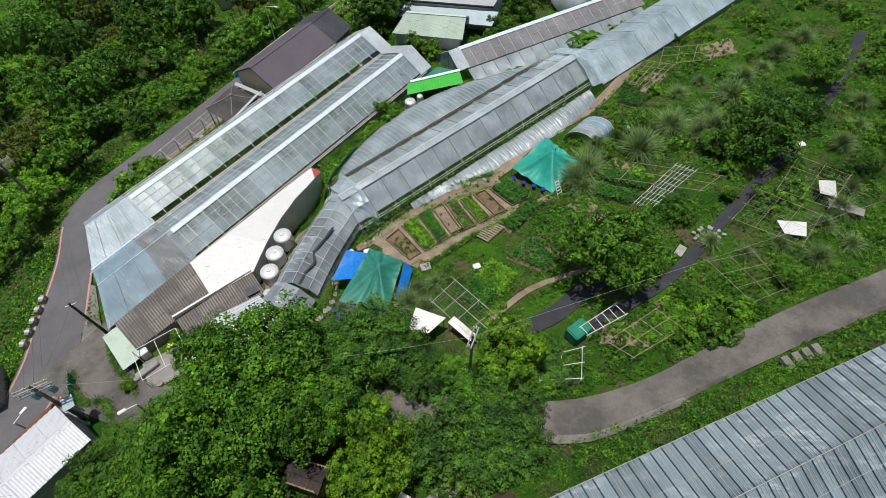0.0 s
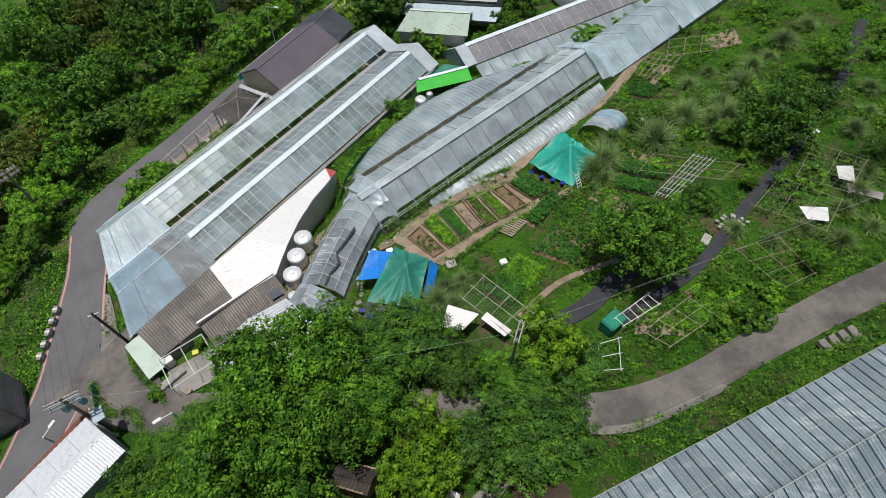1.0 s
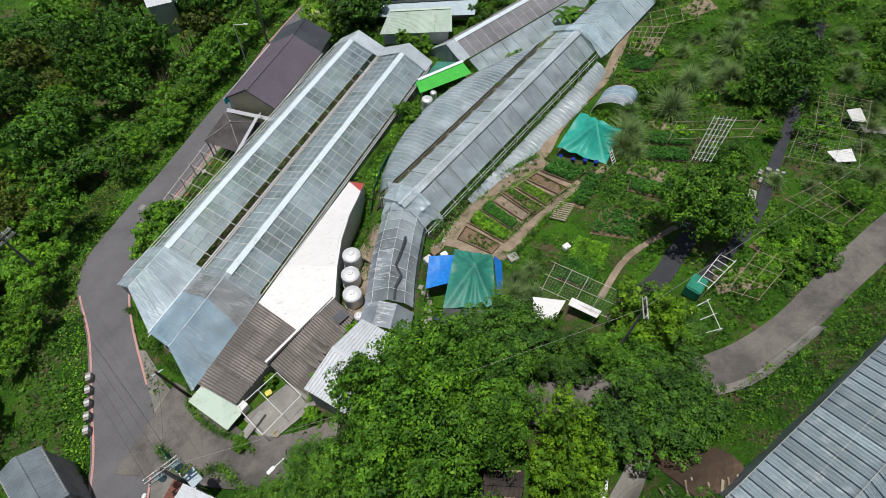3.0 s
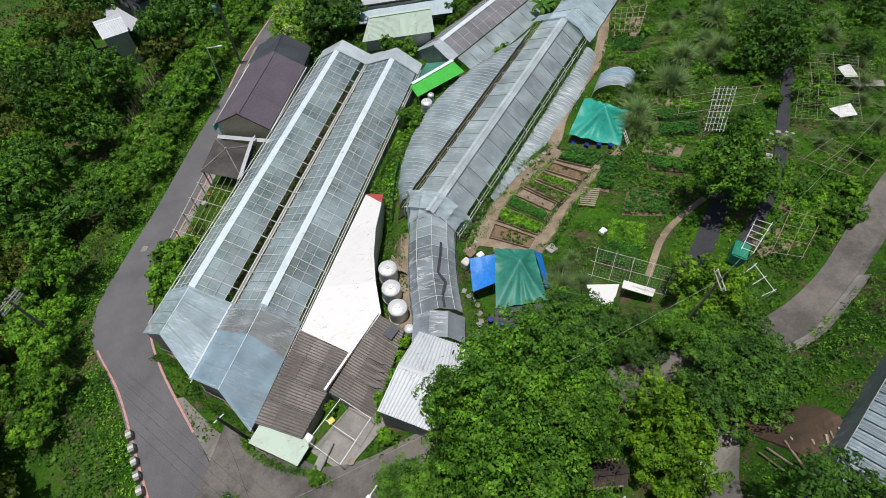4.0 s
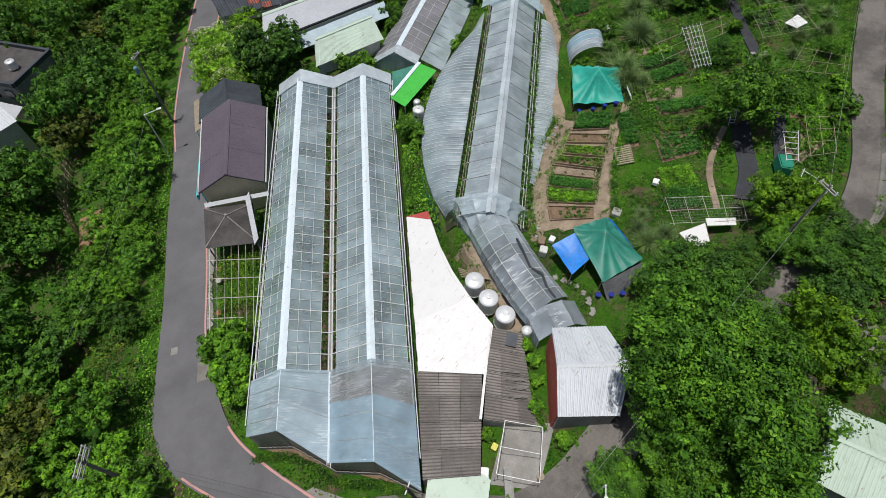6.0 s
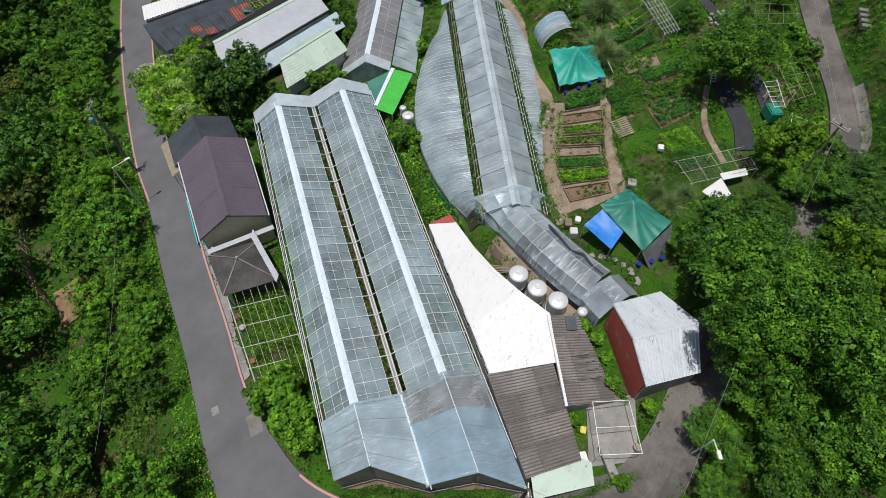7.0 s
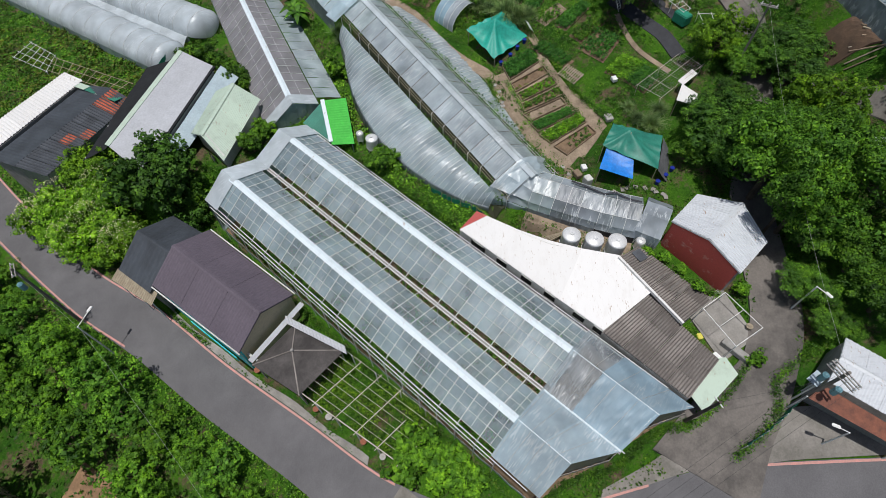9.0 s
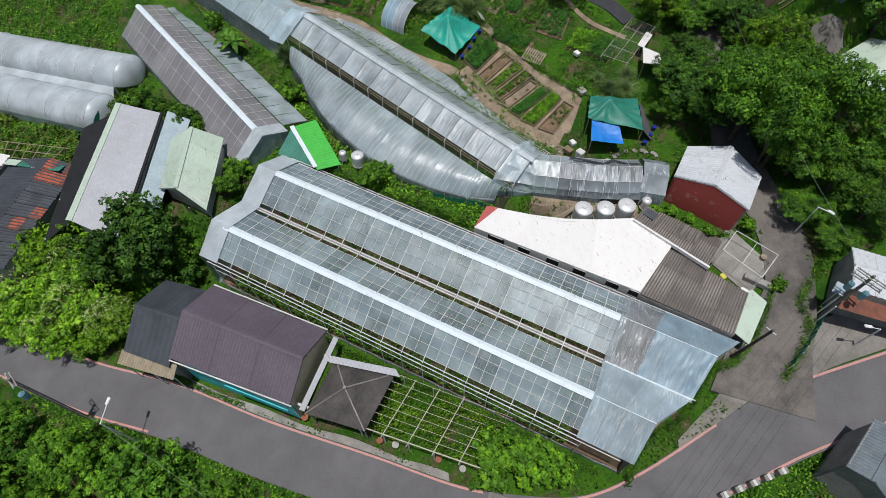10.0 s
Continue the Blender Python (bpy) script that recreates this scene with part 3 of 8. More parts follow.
for name, pts, wide in (
        ("garden_path", [(-6.2, 23.2), (-4.4, 25.2), (-2.6, 26.9), (0.4, 28.6), (3.2, 29.3), (4.9, 30.4), (6.6, 32.5), (9.5, 35.0), (12.9, 37.4), (16, 41), (19, 45), (24, 50)], 0.95),
        ("garden_path", [(-4.6, 22.6), (-1.6, 20.9), (0.6, 22.3), (2.6, 24.0), (4.6, 25.0), (6.6, 25.6), (8.2, 26.3)], 0.6),
        ("garden_path", [(2.7, 15.3), (4.9, 17.2), (6.4, 18.0), (8.3, 18.6), (9.6, 18.9)], 0.42)):
    a, b = both_edges(pts, wide, 40)
    tagged(obj_from_bm(name, strip(a, b, 0.035, 0.1, 2), "dirt"), "trodden bare earth path between the vegetable beds", "path", kind="structure")
bm = strip(resample([(-5.6, 23.6), (-3.6, 25.8), (0.0, 28.3), (4.2, 29.7)], 24), resample([(-1.9, 20.4), (0.2, 22.0), (2.6, 23.5), (5.9, 25.2)], 24), 0.03, 0.1, 14)
tagged(obj_from_bm("garden_ground", bm, "dirt"), "trodden tan earth between the vegetable beds", "ground", kind="structure")
a, b = both_edges([(8.4, 14.2), (10.2, 15.3), (12.9, 16.8), (15.2, 18.6), (17, 20.4), (20.2, 23.6), (24.8, 28), (28.5, 32), (32, 35.8), (38, 44)], 0.75, 50)
tagged(obj_from_bm("sheet_path", strip(a, b, 0.05, 0.1, 2), "mat"), "path covered with black weed sheet", "path", kind="structure")
a, b = both_edges([(4.3, 14.4), (6.6, 15.4), (8.4, 16.8), (10.2, 18.1), (11.4, 19.2)], 1.2, 20)
tagged(obj_from_bm("sheet_path", strip(a, b, 0.05, 0.1, 2), "mat"), "bank covered with black weed sheet under a tree", "path", kind="structure")
a, b = both_edges([(-30.6, 55.2), (-29.8, 57.2), (-29.0, 59.0)], 3.0, 12)
tagged(obj_from_bm("earth_bank", strip(a, b, 0.06, 0.1, 5), "clay"), "bare orange-tan earth in a clearing of the wood", "bank", kind="structure")
a, b = both_edges([(5.2, 7.7), (7.6, 7.75), (10.2, 8.6), (12.6, 9.5)], 0.45, 30)
tagged(obj_from_bm("gravel_verge", strip(a, b, 0.17, 0.2, 3), "old_concrete"), "pale gravel along the lane edge", "verge", kind="structure")

# ---- the twin greenhouse ----
AX, BX = Vector((0.618, 0.786, 0)), Vector((0.786, -0.618, 0))


def tw(s, e, z):
    """A place in the twin greenhouse: along it, across it, height at its south end."""
    p = AX * s + BX * e
    return Vector((p.x, p.y, z + 0.018 * (s - 6)))


gh = thing("greenhouse", tw(20, -34.3, -3.0), "twin-span film greenhouse with white ridge strips and pipe frame", "greenhouse")
EAVE_W, RID_A, VAL, RID_B, EAVE_E = (-39.5, -0.42), (-37.2, 1.12), (-34.35, 0.02), (-31.55, 1.28), (-29.05, -0.08)
S0, S1, BAYS = 5.9, 33.7, 18
slopes = [(EAVE_W, RID_A, 0.17), (VAL, RID_A, 0.20), (VAL, RID_B, 0.15), (EAVE_E, RID_B, 0.10)]


def across(lo, hi, f):
    return lo[0] + (hi[0] - lo[0]) * f, lo[1] + (hi[1] - lo[1]) * f


for lo, hi, open_f in slopes:
    for k in range(BAYS):
        s0, s1 = S0 + (S1 - S0) * k / BAYS, S0 + (S1 - S0) * (k + 1) / BAYS - 0.015
        (e0, z0), (e1, z1) = across(lo, hi, open_f), across(lo, hi, 0.93)
        bm = bmesh.new()
        ph = random.random() * 6
        sheet(bm, tw(s0, e0, z0), tw(s1, e0, z0), tw(s1, e1, z1), tw(s0, e1, z1), 4, 4, lambda u, v: 0.02 * math.sin(u * 3.1 + ph) * math.sin(v * 5 + ph) - 0.03 * math.sin(u * math.pi) * math.sin(v * math.pi))
        part("film_panel", bm, "film", gh, smooth=True)
    for k in range(2 * BAYS + 1):
        s = S0 + (S1 - S0) * k / (2 * BAYS)
        heavy = k % 2 == 0
        bm = bmesh.new()
        f0 = 0.0 if heavy else open_f
        (e0, z0), (e1, z1) = across(lo, hi, f0), across(lo, hi, 0.95)
        rod(bm, tw(s, e0, z0 + 0.05), tw(s, e1, z1 + 0.05), 0.03 if heavy else 0.017, seg=5)
        part("rafter", bm, "galv", gh)
    for f in (open_f, 0.45, 0.7):
        bm = bmesh.new()
        e0, z0 = across(lo, hi, f)
        rod(bm, tw(S0, e0, z0 + 0.05), tw(S1, e0, z0 + 0.05), 0.015, seg=5)
        part("purlin", bm, "galv", gh)
for (e, z) in (RID_A, RID_B):
    bm = bmesh.new()
    for sgn in (-1, 1):
        sheet(bm, tw(S0, e, z + 0.09), tw(S1 + 0.1, e, z + 0.09), tw(S1 + 0.1, e + sgn * 0.27, z - 0.05), tw(S0, e + sgn * 0.27, z - 0.05), 20, 1, lambda u, v: 0.01 * math.sin(u * 40), 0.03)
    part("ridge_cap", bm, "ridge", gh, "white ridge strip")
for (e, z), sides in ((EAVE_W, (-0.12, 0.12)), (VAL, (-0.1, 0.1)), (EAVE_E, (-0.1, 0.08))):
    for off in sides:
        bm = bmesh.new()
        rod(bm, tw(0.4 if off > 0 and e > -39 else 3.5, e + off, z), tw(S1 + 0.4, e + off, z), 0.035, seg=6)
        part("eave_rail", bm, "galv", gh)
    for k in range(BAYS + 1):
        s = S0 + (S1 - S0) * k / BAYS
        bm = bmesh.new()
        p = tw(s, e - 0.12 if e < -39 else e, z)
        rod(bm, (p.x, p.y, hz(p.x, p.y) - 0.1), p, 0.03, seg=5)
        part("post", bm, "galv", gh)
bm = bmesh.new()
sheet(bm, tw(0.6, VAL[0] - 0.17, VAL[1] - 0.06), tw(S1, VAL[0] - 0.17, VAL[1] - 0.06), tw(S1, VAL[0] + 0.17, VAL[1] - 0.06), tw(0.6, VAL[0] + 0.17, VAL[1] - 0.06), 2, 2, lambda u, v: 0.08 * abs(v * 2 - 1), 0.015)
part("gutter", bm, "grey_wall", gh, "grey metal valley gutter")
# west side rails and bracing
for h in (-0.9,):
    bm = bmesh.new()
    rod(bm, tw(S0, -39.62, EAVE_W[1] + h), tw(S1, -39.62, EAVE_W[1] + h), 0.02, seg=5)
    part("side_rail", bm, "galv", gh)


def south_edge(e):
    return float(np.interp(e, [-39.5, -37.2, -34.35, -31.55, -29.05], [2.75, 2.5, 0.65, 0.15, -1.4]))


def crumple(u, v, k, fine=1.0):
    """Irregular folds of slack film, sharper on their crests."""
    n = noise.noise(Vector((u * 7 * fine + k, v * 2.2 + 3 * k, k)))
    return (1 - abs(n) * 2.2) + 0.5 * noise.noise(Vector((u * 15 * fine, v * 5 + k, 2 * k)))


def skin(name, rows, mat, parent, nu=10, nv=8, amp=0.03, label="", waves=9.0):
    bm = bmesh.new()
    ph = random.random() * 6
    sheet(bm, *rows, nu, nv, lambda u, v: amp * math.sin(u * waves + 2.5 * v + ph) * math.sin(v * 4 + ph) - amp * 1.6 * math.sin(u * math.pi) * math.sin(v * math.pi))
    return part(name, bm, mat, parent, label, smooth=True)


# southern cover, pieced together from milky, clear and bluish film
pieces = [
    (EAVE_W, RID_A, ((0, 0.55, "film_cap", 0.008), (0.55, 1, "film_cap", 0.012))),
    (VAL, RID_A, ((0, 0.5, "film_cap", 0.012), (0.5, 1, "film_cap", 0.008))),
    (VAL, RID_B, ((0, 0.62, "film_blue", 0.05), (0.62, 1, "film_clear", 0.08))),
    (EAVE_E, RID_B, ((0, 0.64, "film_blue", 0.006), (0.64, 1, "film_clear", 0.012))),
]
for q_, (lo, hi, bits) in enumerate(pieces):
    zl, zh = lo[1] + 0.1, hi[1] + 0.14
    sl, sh = south_edge(lo[0]), south_edge(hi[0])
    S = lambda s, f: s + (6.25 - s) * f
    for j, (a, b, m_, amp) in enumerate(bits):
        bm = bmesh.new()
        b += 0.012
        sheet(bm, tw(S(sl, a), lo[0], zl + 0.012 * j), tw(S(sl, b), lo[0], zl + 0.012 * j), tw(S(sh, b), hi[0], zh + 0.012 * j), tw(S(sh, a), hi[0], zh + 0.012 * j), 44, 20,
              lambda u, v: amp * crumple(u, v, 3.3 * q_ + j, 2.0) - 0.03 * math.sin(u * math.pi) * math.sin(v * math.pi))
        part("cover_film", bm, m_, gh, smooth=True)
    for f in (0.22, 0.47, 0.73, 0.97):
        bm = bmesh.new()
        rod(bm, tw(S(sl, f), lo[0], zl + 0.05), tw(S(sh, f), hi[0], zh + 0.05), 0.012, seg=5)
        part("cover_rib", bm, "pale_cable", gh)
for k, (e, z) in enumerate((RID_A, VAL, RID_B)):
    bm = bmesh.new()
    rod(bm, tw(south_edge(e), e, z + (0.13 if k == 1 else 0.15)), tw(6.2, e, z + (0.13 if k == 1 else 0.15)), 0.07 if k == 1 else 0.03, seg=6)
    part("cover_batten", bm, "ridge", gh)
# southern end wall, gathered film under the gables
ends = [EAVE_W, RID_A, VAL, RID_B, EAVE_E]
for (e0, z0), (e1, z1) in zip(ends, ends[1:]):
    a, b = tw(south_edge(e0) + 0.15, e0, z0 + 0.05), tw(south_edge(e1) + 0.15, e1, z1 + 0.08)
    bm = bmesh.new()
    sheet(bm, (a.x, a.y, hz(a.x, a.y) - 0.1), (b.x, b.y, hz(b.x, b.y) - 0.1), b, a, 10, 6, lambda u, v: 0.05 * math.sin(u * 30) * (1 - v), 0.012)
    part("end_wall", bm, "end_film", gh, "creased brownish film end wall", smooth=True)
    bm = bmesh.new()
    a2, b2 = a - AX * 0.12, b - AX * 0.12
    sheet(bm, (a2.x, a2.y, hz(a.x, a.y) - 0.2), (b2.x, b2.y, hz(b.x, b.y) - 0.2), (b2.x, b2.y, hz(b.x, b.y) + 0.55), (a2.x, a2.y, hz(a.x, a.y) + 0.55), 14, 2, lambda u, v: 0.02 * math.sin(u * 40), 0.03)
    part("base_sheet", bm, "grey_wall", gh, "grey sheet along the foot of the end wall")
    bm = bmesh.new()
    beam(bm, a, b, 0.05)
    part("end_rail", bm, "galv", gh)
# northern cover
for lo, hi in ((EAVE_W, RID_A), (VAL, RID_A), (VAL, RID_B), (EAVE_E, RID_B)):
    zl, zh = lo[1] + 0.1, hi[1] + 0.12
    skin("cover_film", (tw(33.3, lo[0], zl), tw(34.9, lo[0], zl), tw(34.9, hi[0], zh), tw(33.3, hi[0], zh)), "film_tunnel", gh, 5, 8, 0.02)
for (e0, z0), (e1, z1) in zip(ends, ends[1:]):
    a, b = tw(34.85, e0, z0 + 0.05), tw(34.85, e1, z1 + 0.08)
    bm = bmesh.new()
    sheet(bm, (a.x, a.y, hz(a.x, a.y) - 0.1), (b.x, b.y, hz(b.x, b.y) - 0.1), b, a, 6, 6, lambda u, v: 0.03 * math.sin(u * 20), 0.012)
    part("end_wall", bm, "film_old", gh, smooth=True)
# film skirt on the outer walls
for e, z, low in ((EAVE_W[0] + 0.05, EAVE_W[1] - 0.2, 0.45), (EAVE_E[0] - 0.05, EAVE_E[1] - 0.2, 0.0)):
    a, b = tw(3.0 if e < -39 else -1.2, e, z), tw(34.6, e, z)
    if low:
        a.z, b.z = hz(a.x, a.y) + low, hz(b.x, b.y) + low
    bm = bmesh.new()
    sheet(bm, (a.x, a.y, hz(a.x, a.y) - 0.2), (b.x, b.y, hz(b.x, b.y) - 0.2), b, a, 40, 3, lambda u, v: 0.03 * math.sin(u * 90), 0.01)
    part("side_film", bm, "film_dark", gh, "dusty film side wall", smooth=True)
# repairs in the road
for name, (x, y), (w, l), mat, lab in (("manhole_cover", (-30.1, 37.5), (0.5, 0.6), "concrete", "small worn iron and concrete manhole cover in the road"), ("road_patch", (-29.3, 34.4), (0.9, 1.5), "old_concrete", "grey concrete repair patch in the road")):
    d = Vector((0.51, 0.86))
    n = Vector((d.y, -d.x))
    c = Vector((x, y))
    bm = strip([c - d * l / 2 - n * w / 2, c + d * l / 2 - n * w / 2], [c - d * l / 2 + n * w / 2, c + d * l / 2 + n * w / 2], 0.078, 0.02, 2)
    tagged(obj_from_bm(name, bm, mat), lab, "road patch", kind="structure")
# bare floor inside
n_f = 30
left = [tw(2.8 + (34.7 - 2.8) * i / n_f, -39.35, 0).xy for i in range(n_f + 1)]
right = [tw(-1.0 + (34.7 + 1.0) * i / n_f, -29.15, 0).xy for i in range(n_f + 1)]
tagged(obj_from_bm("greenhouse_floor", strip(left, right, 0.03, 0.05, 10), "bed_soil"), "brown bare earth floor inside the greenhouse", "floor", kind="structure")


# ---- houses and sheds ----
def V3(p, z):
    return Vector((p[0], p[1], z))


def wall_run(parent, pts, tops, mat, thick=0.12, name="wall", label=""):
    """Upright walls under a roof: plan corners and the height of each top, down into the ground."""
    k = len(pts)
    for i in range(k):
        a, b = Vector(pts[i]), Vector(pts[(i + 1) % k])
        ta, tb = tops[i], tops[(i + 1) % k]
        d = (b - a).normalized()
        n = Vector((-d.y, d.x)) * thick
        lo = min(hz(*a), hz(*b)) - 0.3
        bm = bmesh.new()
        q = [V3(a, lo), V3(b, lo), V3(b, tb), V3(a, ta)]
        r = [v + Vector((n.x, n.y, 0)) for v in q]
        A, B = [bm.verts.new(v) for v in q], [bm.verts.new(v) for v in r]
        bm.faces.new(A)
        bm.faces.new(list(reversed(B)))
        for j in range(4):
            bm.faces.new((A[j], B[j], B[(j + 1) % 4], A[(j + 1) % 4]))
        bmesh.ops.recalc_face_normals(bm, faces=bm.faces)
        part(name, bm, mat[i] if isinstance(mat, (list, tuple)) else mat, parent, label)


def gable_house(name, sw, se, ne, nw, eave, ridge, walls, roof, label, category, inset=0.3, pitch=0.25, amp=0.02, sheets=4, square=True, east_eave=None, ridge_cap=True, reach=0.0):
    """A house whose ridge runs from the sw-se gable to the nw-ne gable."""
    ee = eave if east_eave is None else east_eave
    sw, se, ne, nw = map(Vector, (sw, se, ne, nw))
    rs, rn = (sw + se) / 2, (nw + ne) / 2
    rn = rn + (rn - rs).normalized() * reach
    c = (sw + se + ne + nw) / 4
    h = thing(name, (c.x, c.y, hz(c.x, c.y)), label, category)
    for (p0, p1, q0, q1, ez) in ((sw, nw, rs, rn, eave), (ne, se, rn, rs, ee)):
        r0, r1 = V3(q0, ridge), V3(q1, ridge)
        for k in range(sheets):
            a, b = k / sheets, (k + 1) / sheets - 0.002
            bm = bmesh.new()
            ribbed(bm, lerp(V3(p0, ez), V3(p1, ez), a), lerp(V3(p0, ez), V3(p1, ez), b), lerp(r0, r1, b), lerp(r0, r1, a), pitch, amp, 0.03, square)
            part("roof_sheet", bm, roof, h)
    if ridge_cap:
        bm = bmesh.new()
        d = (rn - rs).normalized()
        n = Vector((-d.y, d.x)) * 0.17
        up = amp + 0.035
        sheet(bm, V3(rs + n, ridge + up - 0.07), V3(rn + n, ridge + up - 0.07), V3(rn, ridge + up), V3(rs, ridge + up), 2, 1, None, 0.015)
        sheet(bm, V3(rs - n, ridge + up - 0.07), V3(rn - n, ridge + up - 0.07), V3(rn, ridge + up), V3(rs, ridge + up), 2, 1, None, 0.015)
        part("ridge_cap", bm, roof, h)
    for a, b, ez in ((sw, rs, eave), (nw, rn, eave), (se, rs, ee), (ne, rn, ee)):
        bm = bmesh.new()
        beam(bm, V3(a, ez - 0.06), V3(b, ridge - 0.06), 0.05, 0.12)
        part("barge_board", bm, roof, h)
    ins = lambda p: p + (c - p).normalized() * inset * 1.4
    W = [ins(sw), ins(rs), ins(se), ins(ne), ins(rn), ins(nw)]
    f = inset * 1.4 / max(0.01, (rs - c).length)
    k = inset / ((se - sw).length / 2) * (ridge - eave)
    W[1], W[4] = rs + (c - rs) * f * 0.8, rn + (c - rn) * f * 0.8
    W[1] = (W[0] + W[2]) / 2
    W[4] = (W[3] + W[5]) / 2
    wall_run(h, W, [eave + k - 0.05, ridge - 0.06, ee + k - 0.05, ee + k - 0.05, ridge - 0.06, eave + k - 0.05], walls)
    return h


brown = gable_house("house", (-21.5, 46.2), (-16.95, 43.5), (-11.75, 51.1), (-16.75, 53.8), -0.62, 0.92,
                    ["cream", "cream", "white_wall", "white_wall", "white_wall", "turquoise"], "brown_tile", "low house with brown ribbed roof, cream gable and turquoise wall", "house",
                    pitch=0.24, amp=0.016, sheets=3, inset=0.16)
bm = bmesh.new()
beam(bm, (-21.72, 46.4, -1.3), (-19.2, 50.35, -1.3), 0.06, 0.6)
part("wall_panel", bm, "turquoise", brown, "bright turquoise wall panel under the eave")
# white eave gutter boards of the house
for a, b in (((-21.62, 46.1), (-16.85, 53.85)), ((-16.85, 43.4), (-11.65, 51.05))):
    bm = bmesh.new()
    beam(bm, V3(a, -0.72), V3(b, -0.72), 0.09, 0.1)
    part("eave_gutter", bm, "white_wall", brown, "white eave gutter")
# turquoise wall panel line and white band under it
bm = bmesh.new()
beam(bm, (-21.55, 45.2, -2.1), (-19.2, 49.1, -2.1), 0.16, 0.35)
part("awning", bm, "white_wall", brown, "narrow white awning")
bm = bmesh.new()
slab(bm, [(-21.75, 45.55, -1.75), (-17.2, 42.85, -1.65), (-17.05, 43.15, -1.5), (-21.6, 45.85, -1.6)], 0.04)
part("canopy", bm, "grey_roof", brown, "white metal canopy below the gable")
annex = gable_house("house_annex", (-17.2, 54.0), (-12.0, 51.4), (-10.3, 54.6), (-15.4, 57.0), -1.0, 0.5, "grey_wall", "dark_sheet",
                    "lean annex with dark blue-grey sheet roof behind the house", "annex", pitch=0.4, amp=0.012, sheets=2)
bm = bmesh.new()
ribbed(bm, (-15.9, 57.7, -1.65), (-17.9, 53.9, -1.65), (-17.1, 53.5, -1.15), (-15.2, 57.2, -1.15), 0.2, 0.03, 0.02)
part("lean_to_roof", bm, "bamboo", annex, "beige corrugated lean-to roof")
for p in ((-15.8, 57.5), (-16.8, 55.6), (-17.7, 53.9)):
    bm = bmesh.new()
    rod(bm, on(*p, -0.1), V3(p, -1.6), 0.04)
    part("post", bm, "galv", annex)

# dark hipped shelter
pav = thing("shelter", on(-21.1, 42.6), "open shelter with dark weathered four-sided roof beside the pergola", "shelter")
PC = [(-21.9, 45.5), (-23.8, 41.9), (-20.5, 39.4), (-18.6, 43.2)]
apex = Vector((-21.1, 42.7, -0.75))
for i in range(4):
    a, b = V3(PC[i], -1.75), V3(PC[(i + 1) % 4], -1.75)
    bm = bmesh.new()
    slab(bm, [a, b, apex], 0.04)
    part("roof_slope", bm, "asbestos_dark", pav)
    bm = bmesh.new()
    rod(bm, a + Vector((0, 0, 0.03)), apex + Vector((0, 0, 0.03)), 0.05, seg=6)
    part("hip_rib", bm, "asbestos", pav)
    q = Vector(PC[i]) + (Vector((-21.1, 42.7)) - Vector(PC[i])) * 0.08
    bm = bmesh.new()
    rod(bm, on(q.x, q.y, -0.1), V3(q, -1.72), 0.06, seg=8)
    part("post", bm, "grey_wall", pav)
bm = bmesh.new()
bmesh.ops.create_uvsphere(bm, u_segments=8, v_segments=6, radius=0.13, matrix=Matrix.Translation(apex + Vector((0, 0, 0.08))))
part("finial", bm, "stone", pav, smooth=True)
bm = bmesh.new()
ribbed(bm, (-18.35, 43.9, -1.15), (-20.4, 39.3, -1.15), (-20.95, 39.1, -1.3), (-18.95, 43.6, -1.3), 0.3, 0.02, 0.02)
ob = alone("sheet_canopy", bm, "grey_roof", "narrow pale metal canopy strip over the shelter edge", "canopy")

# pergola by the road
perg = thing("pergola", on(-23.8, 37.7), "white pipe pergola over creeping plants beside the road", "pergola")
PA, PB, PD = Vector((-23.3, 42.3, -1.95)), Vector((-27.6, 34.9, -2.05)), Vector((-20.3, 39.6, -1.9))
cross = PD - PA
for k in range(6):
    p = PA.lerp(PB, k / 5)
    bm = bmesh.new()
    rod(bm, p - cross * 0.06, p + cross * (1.0 if k < 4 else 0.6), 0.03, seg=6)
    part("crossbar", bm, "bamboo_pale", perg)
    bm = bmesh.new()
    rod(bm, on(p.x, p.y, -0.1), p, 0.05, seg=6)
    part("post", bm, "galv", perg)
for k in range(8):
    f = k / 7
    p, q = PA + cross * f, PB + cross * f * 0.9
    bm = bmesh.new()
    rod(bm, p + (p - q) * (0.02 if k == 0 else 0.1) + Vector((0, 0, 0.06)), q + Vector((0, 0, 0.06)), 0.04 if k == 0 else 0.014, seg=6)
    part("long_bar", bm, "bamboo_pale", perg)
for k in range(4):
    f = (k + 0.4) / 4
    p = (PA + cross).lerp(PB + cross * 0.9, f)
    bm = bmesh.new()
    rod(bm, on(p.x, p.y, -0.1), p, 0.04, seg=6)
    part("post", bm, "galv", perg)

